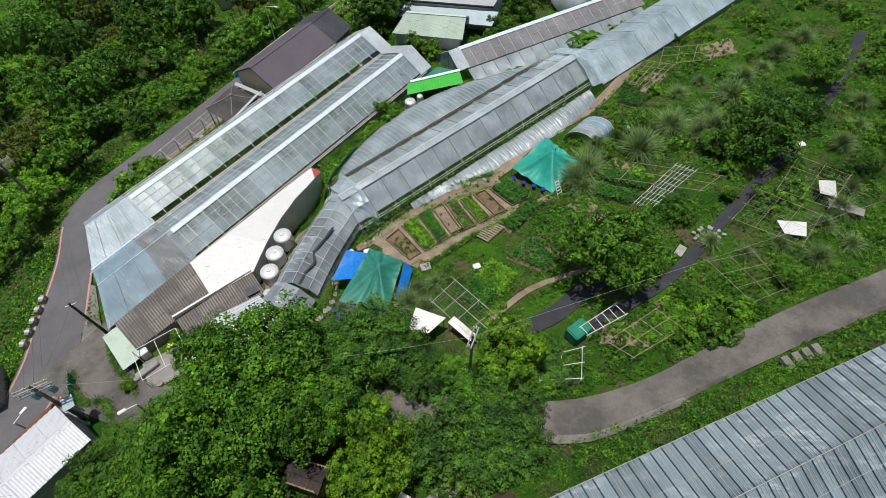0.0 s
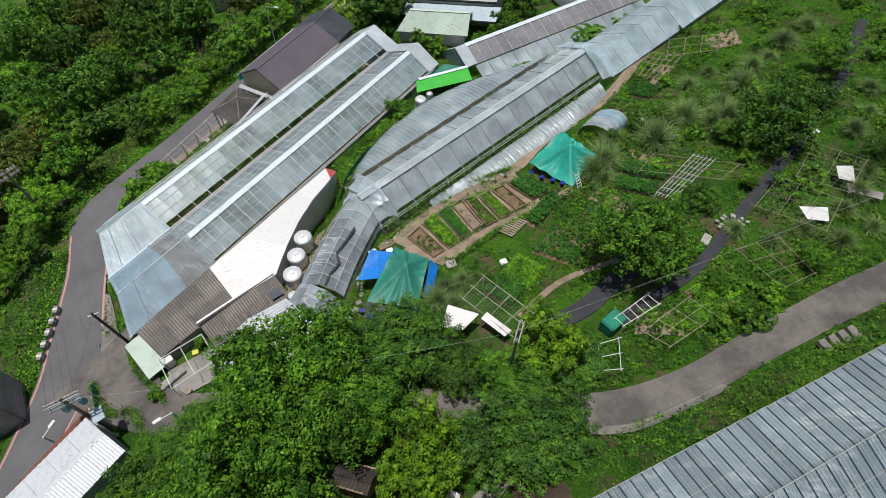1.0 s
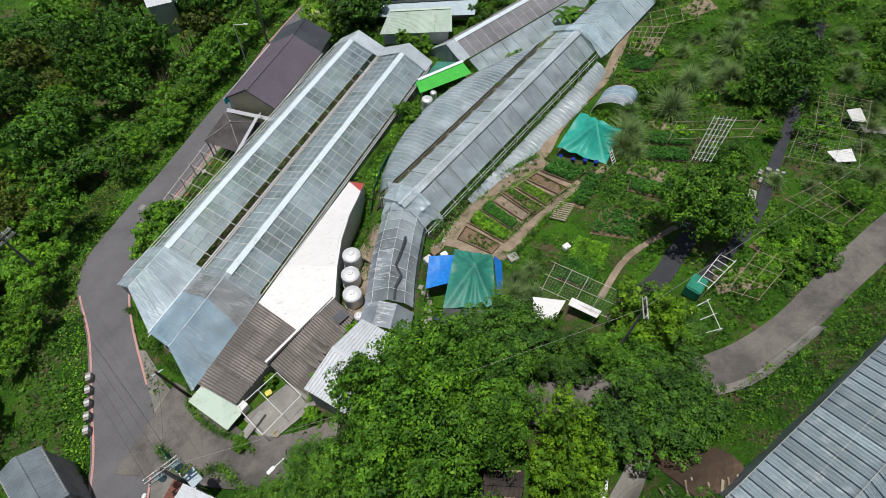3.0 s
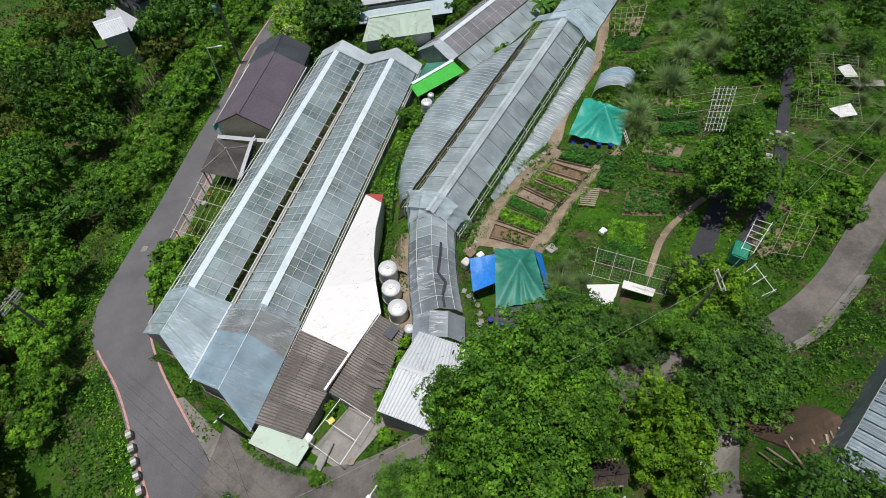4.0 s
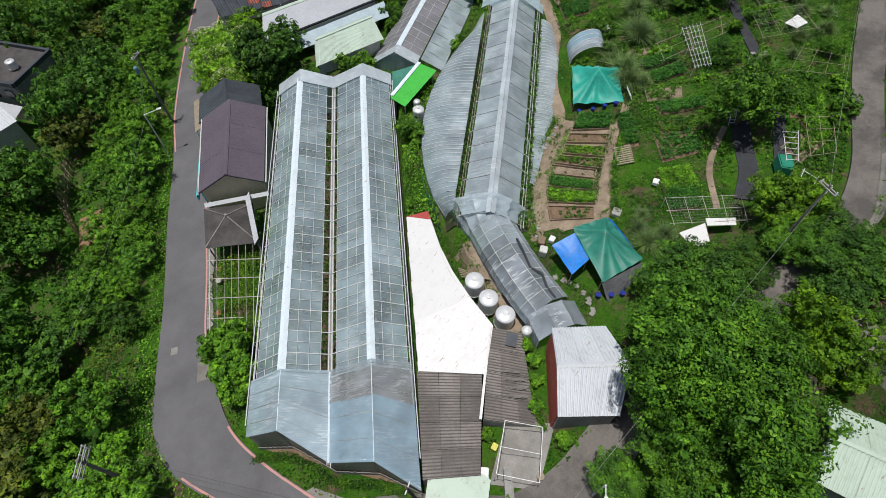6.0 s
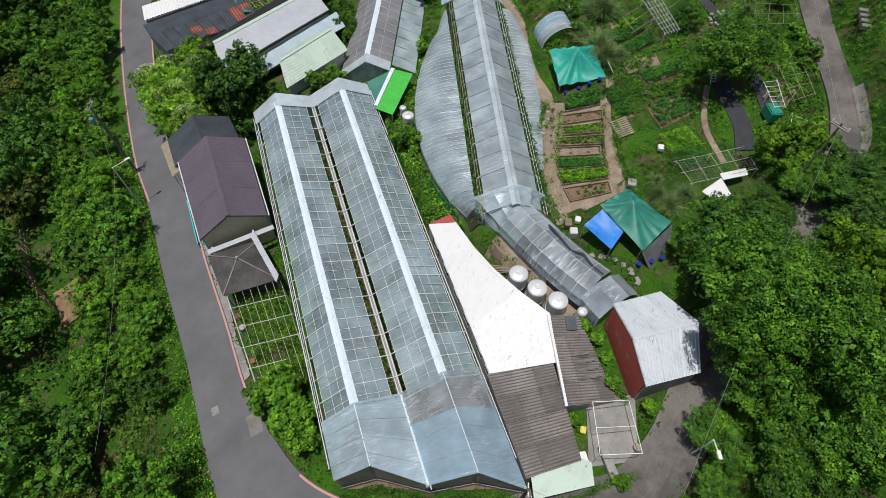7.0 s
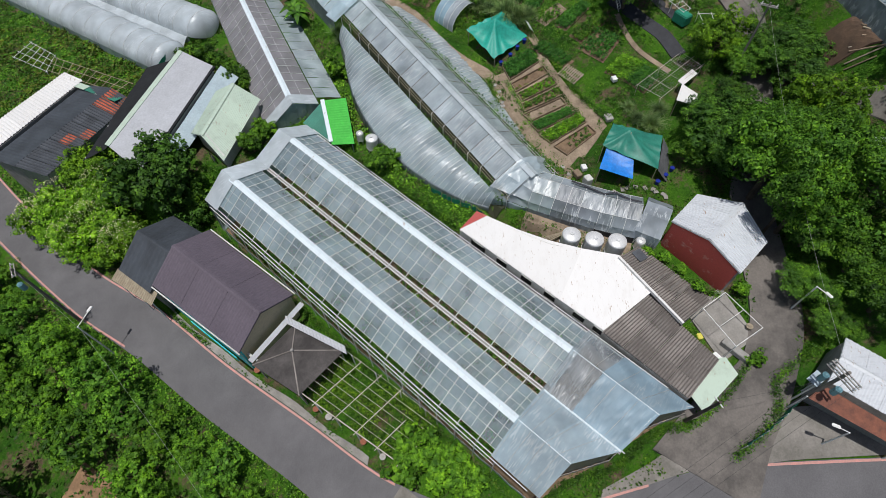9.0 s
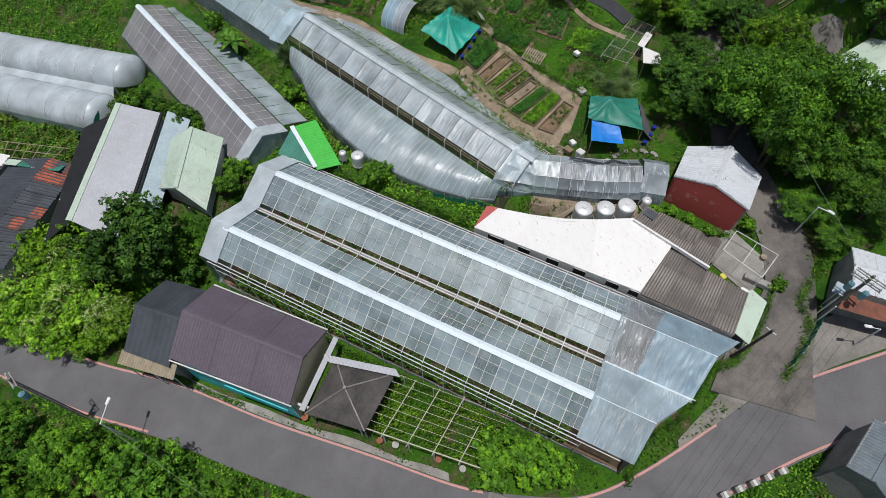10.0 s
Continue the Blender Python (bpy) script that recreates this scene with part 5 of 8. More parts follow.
for lo, hi, m3 in (((-2.75, -0.85), (0, 1.25), "film_grey"), ((2.2, 0.35), (0, 1.25), "film_grey")):
    for k in range(20):
        s0, s1 = 0.7 + 1.15 * k, 0.7 + 1.15 * (k + 1) - 0.015
        skin("film_panel", (t3(s0, *lo), t3(s1, *lo), t3(s1, *hi), t3(s0, *hi)), m3, g3, 3, 4, 0.015)
        bm = bmesh.new()
        rod(bm, t3(s0, lo[0], lo[1] + 0.03), t3(s0, hi[0], hi[1] + 0.03), 0.02, seg=5)
        part("rafter", bm, "galv", g3)
    e, z = across(lo, hi, 0.5)
    bm = bmesh.new()
    rod(bm, t3(0.7, e, z + 0.03), t3(23.7, e, z + 0.03), 0.012, seg=5)
    part("purlin", bm, "galv", g3)
    skin("cover_film", (t3(-0.4, lo[0], lo[1] + 0.06), t3(0.9, lo[0], lo[1] + 0.06), t3(0.9, hi[0], hi[1] + 0.08), t3(-0.4, hi[0], hi[1] + 0.08)), "film_tunnel", g3, 5, 6, 0.02)
    a, b = t3(-0.35, *lo), t3(-0.35, *hi)
    bm = bmesh.new()
    sheet(bm, (a.x, a.y, hz(a.x, a.y) - 0.1), (b.x, b.y, hz(b.x, b.y) - 0.1), b, a, 6, 5, lambda u, v: 0.03 * math.sin(u * 15), 0.01)
    part("end_wall", bm, "film_old", g3)
bm = bmesh.new()
for sgn in (-1, 1):
    sheet(bm, t3(0.8, 0, 1.36), t3(23.7, 0, 1.36), t3(23.7, sgn * 0.26, 1.22), t3(0.8, sgn * 0.26, 1.22), 12, 1, None, 0.03)
part("ridge_cap", bm, "ridge", g3, "white ridge strip")
for k in range(15):
    s0, s1 = 0.6 + 1.5 * k, 0.6 + 1.5 * (k + 1) - 0.02
    skin("wing_film", (t3(s0, 2.3, 0.3), t3(s1, 2.3, 0.3), t3(s1, 4.5, -0.55), t3(s0, 4.5, -0.55)), "film_old", g3, 4, 5, 0.03)
for e, z in ((-2.75, -0.85), (4.5, -0.55)):
    a, b = t3(0, e, z), t3(23.7, e, z)
    bm = bmesh.new()
    sheet(bm, (a.x, a.y, hz(a.x, a.y) - 0.3), (b.x, b.y, hz(b.x, b.y) - 0.3), b, a, 20, 2, lambda u, v: 0.03 * math.sin(u * 60), 0.01)
    part("side_film", bm, "film_dark", g3)

# green-roofed shed between the greenhouses
gsd = thing("green_shed", on(-0.6, 43.4), "low shed with bright green and dull green sheet roofs", "shed")
bm = bmesh.new()
ribbed(bm, (1.5, 44.5, 0.75), (-3.55, 42.75, 0.6), (-3.5, 40.85, 0.75), (1.85, 42.4, 0.85), 0.3, 0.012, 0.03, True)
part("roof_sheet", bm, "bright_green", gsd, "bright green roof sheet")
bm = bmesh.new()
ribbed(bm, (-0.7, 45.85, 0.15), (-3.0, 43.3, 0.1), (-2.6, 42.95, 0.55), (1.5, 44.45, 0.7), 0.25, 0.015, 0.03)
part("roof_sheet", bm, "green_sheet", gsd, "dull green roof sheet")
bm = bmesh.new()
beam(bm, (1.55, 44.45, 0.83), (-3.3, 42.85, 0.7), 0.34, 0.05)
part("ridge_cap", bm, "ridge", gsd, "white ridge strip")
for p in ((1.5, 42.6), (-3.3, 41.1), (-0.7, 45.5), (1.2, 44.3), (-2.8, 43.0)):
    bm = bmesh.new()
    rod(bm, on(*p, -0.1), V3(p, 0.55 if p[1] < 45 else 0.1), 0.05)
    part("post", bm, "galv", gsd)

# pale green house, long grey roof, black net, dark corrugated sheds
ph_ = gable_house("pale_green_house", (-2.5, 55.1), (-5.5, 51.4), (1.9, 50.2), (2.75, 54.5), 0.3, 1.65, "white_wall", "pale_green", "small house with pale green corrugated roof and grey walls", "house", pitch=0.12, amp=0.015, sheets=4, square=False)
bm = bmesh.new()
box(bm, (-4.35, 53.0, -0.75), (0.9, 0.08, 0.7), math.atan2(3.7, 3.0))
wn_ = part("window", bm, "glass_dark", ph_)
bm = bmesh.new()
box(bm, (-4.38, 53.02, -0.75), (0.05, 0.1, 0.75), math.atan2(3.7, 3.0))
part("window_frame", bm, "white_wall", wn_)
lg = thing("long_building", on(0, 58.3), "long building with flat light grey roof and pale green verge", "building")
L = [Vector(p) for p in ((6.9, 58.5, 1.25), (5.4, 55.3, 0.95), (-7.4, 57.5, 0.75), (-5.2, 60.7, 1.15))]
bm = bmesh.new()
sheet(bm, L[0], L[1], L[2], L[3], 2, 24, lambda u, v: 0.012 * math.sin(v * 60), 0.05)
part("roof_sheet", bm, "grey_roof", lg)
bm = bmesh.new()
slab(bm, [L[0] + Vector((0, 0, 0.06)), L[3] + Vector((0, 0, 0.06)), L[3] + Vector((0.25, 0.5, 0.0)), L[0] + Vector((0.25, 0.5, 0.0))], 0.06)
part("verge", bm, "pale_green", lg, "pale green roof verge")
bm = bmesh.new()
beam(bm, L[1] + Vector((0, -0.12, -0.05)), L[2] + Vector((0, -0.12, -0.05)), 0.22, 0.14)
part("gutter", bm, "black_net", lg, "dark eave gutter")
bm = bmesh.new()
sheet(bm, (6.0, 54.9, 0.55), (-6.2, 57.0, 0.3), (-6.6, 55.7, -0.2), (5.2, 53.2, -0.1), 12, 3, lambda u, v: 0.03 * math.sin(u * 30), 0.03)
part("lean_to_roof", bm, "blue_pale", lg, "pale lean-to roof")
wall_run(lg, [p.xy + (Vector((0, 58.0)) - p.xy).normalized() * 0.3 for p in (L[0], L[1], L[2], L[3])], [1.1, 0.85, 0.65, 1.0], "white_wall")
bn = thing("net_house", on(0, 61.5), "black shade-net roof on posts beside the long building", "net house")
bm = bmesh.new()
sheet(bm, (6.2, 59.2, 0.95), (-5.1, 61.3, 0.75), (-6.0, 63.2, 0.15), (5.6, 61.9, 0.35), 14, 4, lambda u, v: -0.05 * math.sin(u * 12) ** 2, 0.01)
part("net", bm, "black_net", bn)
for p in ((5.5, 61.6), (2, 62), (-2, 62.6), (-5.7, 63.0)):
    bm = bmesh.new()
    rod(bm, on(*p, -0.1), V3(p, 0.25), 0.05)
    part("post", bm, "galv", bn)
dk = thing("dark_shed", on(-2.0, 66.5), "large low shed with dark corrugated gable roof and rust-red patches", "shed")
Da, Db, Dr0, Dr1, Dc, Dd = [Vector(p) for p in ((-7.3, 66.0, -0.4), (1.6, 61.9, -0.1), (-6.9, 68.5, 0.25), (2.6, 64.0, 0.4), (3.6, 67.4, -0.2), (-5.5, 71.8, -0.6))]


def dark_sheet(a, b, c, d):
    bm = bmesh.new()
    ribbed(bm, a, b, c, d, 0.26, 0.045, 0.02, groove=True)
    m_ = "rust" if (a.x > -1.6 and random.random() < 0.5) else "orange_rust" if (a.x > -4.2 and random.random() < 0.3) else "dark_corr"
    part("roof_sheet", bm, [m_, "dark_sheet"], dk)


tiles_of(dark_sheet, Da, Db, Dr1, Dr0, 9, 3)
for k in range(4):
    bm = bmesh.new()
    ribbed(bm, lerp(Dd, Dc, k / 4), lerp(Dd, Dc, (k + 1) / 4), lerp(Dr0, Dr1, (k + 1) / 4), lerp(Dr0, Dr1, k / 4), 0.35, 0.012, 0.02)
    part("roof_sheet", bm, "dark_sheet", dk)
dkc = Vector((-2.0, 66.8))
dki = lambda p: p.xy + (dkc - p.xy).normalized() * 0.3
wall_run(dk, [dki(Da), dki(Dr0), dki(Dd), dki(Dc), dki(Dr1), dki(Db)], [-0.5, 0.15, -0.7, -0.3, 0.3, -0.2], "grey_wall")
dk2 = thing("white_shed", on(0, 71.4), "shed with flaking white sheet roof behind the dark shed", "shed")
wc = [Vector(p) for p in ((-4.9, 72.2, -0.55), (4.2, 67.8, -0.2), (5.6, 70.4, -0.5), (-3.1, 74.9, -0.8))]
for k in range(3):
    bm = bmesh.new()
    ribbed(bm, lerp(wc[0], wc[1], k / 3), lerp(wc[0], wc[1], (k + 1) / 3), lerp(wc[3], wc[2], (k + 1) / 3), lerp(wc[3], wc[2], k / 3), 0.3, 0.03, 0.02)
    part("roof_sheet", bm, "white_roof", dk2)
wall_run(dk2, [p.xy + (Vector((0.4, 71.3)) - p.xy).normalized() * 0.3 for p in (wc[0], wc[3], wc[2], wc[1])], [-0.65, -0.9, -0.6, -0.3], "grey_wall")

# two round film tunnels further north
for k, (p, q, hw) in enumerate((((14.6, 60.0), (30.2, 87.5), 2.05), ((9.2, 61.8), (24.6, 88.3), 2.0))):
    pt = thing("polytunnel", on(*p), "rounded polytunnel of milky plastic film", "polytunnel", "polytunnels")
    a, b = Vector(p), Vector(q)
    d = (b - a).normalized()
    n = Vector((d.y, -d.x))
    for j in range(14):
        c0, c1 = a.lerp(b, j / 14), a.lerp(b, (j + 1) / 14 + 0.002)
        bm = bmesh.new()
        rings = []
        for c in (c0, c0.lerp(c1, 0.5), c1):
            gzv = hz(c.x, c.y)
            sag = 0.015 if c is not c0 and c is not c1 else 0.0
            rings.append([bm.verts.new((c.x + n.x * hw * math.cos(t), c.y + n.y * hw * math.cos(t), gzv + 0.9 + (1.6 - sag) * math.sin(t))) for t in [math.pi * i / 12 for i in range(13)]])
        for r0, r1 in zip(rings, rings[1:]):
            for i in range(12):
                bm.faces.new((r0[i], r0[i + 1], r1[i + 1], r1[i]))
        part("film_bay", bm, "film_tunnel", pt, smooth=True)
        bm = bmesh.new()
        bent(bm, [Vector((c0.x + n.x * (hw + 0.02) * math.cos(t), c0.y + n.y * (hw + 0.02) * math.cos(t), hz(c0.x, c0.y) + 0.92 + 1.6 * math.sin(t))) for t in [math.pi * i / 10 for i in range(11)]], 0.018)
        part("hoop", bm, "galv", pt)
        for sgn in (-1, 1):
            u, v = c0 + n * sgn * hw, c1 + n * sgn * hw
            bm = bmesh.new()
            sheet(bm, V3(u, hz(*u) - 0.1), V3(v, hz(*v) - 0.1), V3(v, hz(*c1) + 0.9), V3(u, hz(*c0) + 0.9), 2, 2, None, 0.01)
            part("side_film", bm, "film_old", pt)
    bm = bmesh.new()
    gzv = hz(a.x, a.y)
    rings = []
    for g in range(6):
        f = g / 5 * math.pi / 2
        c, k_ = a - d * 1.1 * math.sin(f), math.cos(f) * 0.92 + 0.08
        rings.append([bm.verts.new((c.x + n.x * hw * k_ * math.cos(t), c.y + n.y * hw * k_ * math.cos(t), gzv + 0.9 * k_ + 1.6 * k_ * math.sin(t))) for t in [math.pi * i / 12 for i in range(13)]])
    for r0, r1 in zip(rings, rings[1:]):
        for i in range(12):
            bm.faces.new((r0[i], r0[i + 1], r1[i + 1], r1[i]))
    part("end_film", bm, "film_tunnel", pt, smooth=True)

# film stretched flat between the tunnels
vc = thing("valley_film", on(17, 70), "flat milky film stretched between the two polytunnels", "film")
for j in range(8):
    f = lambda a, b, t: Vector(a).lerp(Vector(b), t)
    A0, A1 = f((12.9, 61.2), (28.5, 88.4), j / 8), f((12.9, 61.2), (28.5, 88.4), (j + 1) / 8)
    B0, B1 = f((10.8, 60.9), (26.3, 87.6), j / 8), f((10.8, 60.9), (26.3, 87.6), (j + 1) / 8)
    skin("film_sheet", (V3(A0, hz(*A0) + 0.85), V3(A1, hz(*A1) + 0.85), V3(B1, hz(*B1) + 0.85), V3(B0, hz(*B0) + 0.85)), "film_tunnel", vc, 4, 3, 0.02)
    for q in (A0, B0):
        bm = bmesh.new()
        rod(bm, on(q.x, q.y, -0.1), on(q.x, q.y, 0.85), 0.03)
        part("post", bm, "galv", vc)

# the large greenhouse by the lane
g4 = thing("greenhouse", on(13, 4), "large greenhouse with grey ribbed translucent roof beside the lane", "greenhouse")
E0, E1 = Vector((-2.6, 1.33, 10.85)), Vector((20.6, 10.65, 11.05))
dn = Vector((0.373, -0.928, 0))
up4 = Vector((0, 0, 0.75))
for k in range(46):
    a, b = E0.lerp(E1, k / 46), E0.lerp(E1, (k + 1) / 46 - 0.0008)
    for lo in (0.0, 5.4):
        a0, b0, a1, b1 = a + dn * lo, b + dn * lo, a + dn * 2.7 + up4, b + dn * 2.7 + up4
        ph = k * 1.3 + lo
        bm = bmesh.new()
        sheet(bm, a0, b0, b1, a1, 6, 10, lambda u, v: 0.02 * math.sin(u * math.pi) + 0.006 * math.sin(v * 9 + ph), 0.012)
        part("roof_sheet", bm, "film_rib", g4, smooth=True)
        for f, w, m_ in ((0.02, 0.024, "rib_groove"), (0.34, 0.022, "pale_cable"), (0.67, 0.016, "pale_cable")):
            bm = bmesh.new()
            beam(bm, a0.lerp(b0, f) + Vector((0, 0, 0.035)), a1.lerp(b1, f) + Vector((0, 0, 0.035)), w, 0.02)
            part("seam" if m_ == "rib_groove" else "rafter", bm, m_, g4)
for e_, z_ in ((0, 0), (1.5, 0.46), (2.7, 0.78), (3.9, 0.46), (5.4, 0)):
    bm = bmesh.new()
    rod(bm, E0 + dn * e_ + Vector((0, 0, z_)), E1 + dn * e_ + Vector((0, 0, z_)), 0.022 if e_ in (0, 2.7, 5.4) else 0.014, seg=6)
    part("rail", bm, "pale_cable", g4)
for (a, b) in ((E0, E1), (E1, E1 + dn * 5.4), (E1 + dn * 5.4, E0 + dn * 5.4), (E0 + dn * 5.4, E0)):
    bm = bmesh.new()
    sheet(bm, (a.x, a.y, hz(a.x, a.y) - 0.2), (b.x, b.y, hz(b.x, b.y) - 0.2), b, a, 20, 3, lambda u, v: 0.03 * math.sin(u * 70), 0.012)
    part("side_film", bm, "film_dark", g4)

# houses at the road junction and under the trees
jh = gable_house("white_roofed_house", (-22.8, 10.35), (-20.0, 8.4), (-23.0, 4.1), (-25.8, 6.0), 3.1, 3.4, "grey_wall", "white_metal",
                 "house with white ribbed roof and rusty lean-to roofs", "house", inset=0.15, pitch=0.35, amp=0.03, sheets=4)
for pts, m_, lab in (([(-23.5, 11.2, 2.2), (-22.75, 10.2, 2.6), (-25.7, 5.9, 2.5), (-26.3, 6.7, 2.1)], "rust", "rusty brown lean-to roof"),
                     ([(-22.98, 10.81, 2.65), (-22.5, 11.25, 2.65), (-21.95, 10.5, 2.7), (-22.45, 10.1, 2.7)], "blue_pale", "pale blue loose sheet")):
    bm = bmesh.new()
    slab(bm, pts, 0.04)
    part("lean_to_roof", bm, m_, jh, lab)
    for p in pts[:1] + pts[3:]:
        bm = bmesh.new()
        rod(bm, on(p[0] * 0.995, p[1], -0.1), (p[0] * 0.995, p[1], p[2] - 0.04), 0.05)
        part("post", bm, "galv", jh)
gable_house("grey_house", (-34.2, 14.0), (-32.0, 15.2), (-30.0, 12.0), (-32.0, 10.6), 0.6, 1.2, "grey_wall", "blue_grey_tile", "small house with blue-grey ribbed roof below the road", "house", inset=0.2, pitch=0.2, amp=0.02, sheets=3)
gable_house("green_roofed_house", (-6.75, 4.75), (-10.9, 3.6), (-9.0, -3.0), (-4.4, -1.5), 6.4, 7.3, "grey_wall", "pale_green", "house with faded pale green corrugated roof among the trees", "house", pitch=0.2, amp=0.025, sheets=4, square=False)
gable_house("brown_roofed_hut", (-8.1, 5.7), (-7.4, 6.8), (-5.6, 6.3), (-6.2, 5.1), 5.7, 6.25, "wood", "dark_brown", "hut with dark weathered plank roof under the trees", "hut", inset=0.15, pitch=0.25, amp=0.02, sheets=3)
gable_house("white_hut", (-33.4, 76.6), (-32.4, 72.2), (-29.4, 72.8), (-30.2, 77.2), -5.3, -4.6, "white_wall", "white_metal", "hut with weathered white sheet roof in the wood", "hut", inset=0.15, pitch=0.25, amp=0.025, sheets=2)
fh = thing("flat_roofed_house", on(-27.4, 82.0), "house with flat grey concrete roof and dark parapet in the wood", "house")
FP = [Vector(p) for p in ((-31.4, 83.4), (-27.6, 77.6), (-22.4, 80.8), (-27.0, 88.0))]
bm = bmesh.new()
slab(bm, [V3(p, -4.75) for p in FP], 0.2)
part("roof", bm, "asbestos_dark", fh)
for i in range(4):
    bm = bmesh.new()
    beam(bm, V3(FP[i], -4.6), V3(FP[(i + 1) % 4], -4.6), 0.3, 0.5)
    part("parapet", bm, "dark_sheet", fh)
wall_run(fh, list(reversed([p + (Vector((-27, 82.4)) - p).normalized() * 0.3 for p in FP])), [-4.95] * 4, "grey_wall")
for k, f in enumerate((0.2, 0.5, 0.8)):
    p = FP[0].lerp(FP[1], f)
    bm = bmesh.new()
    box(bm, V3(p, -6.1), (0.9, 0.12, 1.1), math.atan2(-5.8, 3.8))
    part("window", bm, "glass_dark", fh)
bm = bmesh.new()
slab(bm, [(-31.6, 83.0, -6.9), (-28.2, 77.2, -6.9), (-29.8, 76.2, -7.3), (-33.2, 82.0, -7.3)], 0.05)
part("canopy", bm, "grey_roof", fh, "pale sheet canopy below the parapet")
water_tank(-26.4, 80.6, -3.6, 0.5, 0.8, -4.75)


# ---- trees ----
def leaf_cloud(rng, lobes, clumps, per, size, spread, squash=0.8):
    """Leaf cards in clumps over a set of rounded lobes: vertices and faces."""
    lobes = np.asarray(lobes, float)
    w = lobes[:, 3] ** 2
    which = rng.choice(len(lobes), clumps, p=w / w.sum())
    d = rng.normal(size=(clumps, 3))
    d[:, 2] = np.abs(d[:, 2]) * 1.1 - 0.35
    d /= np.linalg.norm(d, axis=1, keepdims=True)
    rad = lobes[which, 3:4] * rng.uniform(0.62, 1.1, (clumps, 1))
    c = lobes[which, :3] + d * rad * np.array([1, 1, squash])
    n = clumps * per
    ci = np.repeat(np.arange(clumps), per)
    h = rng.normal(size=(n, 3))
    h[:, 2] = np.abs(h[:, 2]) * 1.3 - 0.2
    h = h + d[ci] * 0.7
    h /= np.linalg.norm(h, axis=1, keepdims=True)
    grow = spread * rng.uniform(0.7, 1.35, (clumps, 1))
    p = c[ci] + h * grow[ci] * rng.uniform(0.55, 1.08, (n, 1)) * np.array([1, 1, 0.8])
    out = h * 0.9 + rng.normal(size=(n, 3)) * 0.3 + np.array([0, 0, 0.2])
    out /= np.linalg.norm(out, axis=1, keepdims=True)
    t = rng.normal(size=(n, 3))
    t -= out * (t * out).sum(1, keepdims=True)
    t /= np.linalg.norm(t, axis=1, keepdims=True)
    s = np.cross(out, t)
    L = size * rng.uniform(0.6, 1.35, (n, 1))
    a, b = p - t * L * 0.5, p + t * L * 0.5 - out * L * 0.12
    m = p + out * L * 0.08
    v = np.stack([a, m - s * L * 0.3, b, m + s * L * 0.3], 1).reshape(-1, 3)
    # large inner leaves that close the crown
    k = clumps * 4
    w_in = rng.choice(len(lobes), k, p=w / w.sum())
    d = rng.normal(size=(k, 3))
    d /= np.linalg.norm(d, axis=1, keepdims=True)
    c = lobes[w_in, :3] + d * lobes[w_in, 3:4] * rng.uniform(0.35, 0.72, (k, 1)) * np.array([1, 1, squash])
    t = rng.normal(size=(k, 3))
    t -= d * (t * d).sum(1, keepdims=True)
    t /= np.linalg.norm(t, axis=1, keepdims=True)
    s = np.cross(d, t)
    L = size * rng.uniform(1.6, 2.6, (k, 1))
    v = np.concatenate([v, np.stack([c - t * L * 0.5, c - s * L * 0.35, c + t * L * 0.5, c + s * L * 0.35], 1).reshape(-1, 3)])
    return v, np.arange(len(v)).reshape(-1, 4)


def tree_kind(seed, r, h, mat, lobes_n, clumps, per, size, label, group, bushy=False):
    """One tree at the origin: tapered trunk with limbs, and a leafy crown."""
    rng = np.random.default_rng(seed)
    t = thing("bush" if bushy else "tree", (0, 0, 0), label, "bush" if bushy else "tree", group)
    lobes = [(0, 0, h - r * 0.85, r * 0.66)]
    for k in range(lobes_n):
        a = k * 2.4 + rng.uniform(0, 0.7)
        q = r * rng.uniform(0.34, 0.78)
        lobes.append((q * math.cos(a), q * math.sin(a), h - r * rng.uniform(0.45, 1.2) * (0.6 + q / r * 0.6), r * rng.uniform(0.28, 0.46)))
    v, f = leaf_cloud(rng, lobes, clumps, per, size, (0.19 if bushy else 0.19) * r ** 0.75)
    crown = obj_from_arrays("crown", v, f, mat)
    crown.parent = t
    bm = bmesh.new()
    top = Vector((0, 0, max(0.3, h - r * 1.1)))
    rod(bm, (0, 0, -0.4), top, 0.05 * r + 0.03, 0.035 * r + 0.015, 8)
    for lx, ly, lz, lr in lobes[1:]:
        rod(bm, top * 0.8, (lx * 0.8, ly * 0.8, lz), 0.028 * r + 0.01, 0.01 * r, 5)
    trunk = obj_from_bm("trunk", bm, "bark")
    trunk.parent = t
    return t


FOREST = "trees of the wooded slope"
kinds = [
    tree_kind(1, 2.7, 5.2, "leaf_dark", 13, 84, 32, 0.24, "broad-leaved tree with dense dark green crown in the wood", FOREST),
    tree_kind(2, 2.4, 5.0, "leaf_mid", 12, 80, 34, 0.22, "leafy green tree in the wood below the road", FOREST),
    tree_kind(3, 2.1, 4.4, "leaf_bright", 11, 74, 34, 0.205, "young light green tree in the wood", FOREST),
    tree_kind(4, 2.3, 4.6, "leaf_olive", 11, 76, 31, 0.225, "olive-green tree in the wood", FOREST),
    tree_kind(5, 3.0, 5.6, "leaf_dark", 15, 94, 31, 0.25, "tall dark green tree with a wide uneven crown", FOREST),
]
used = set()


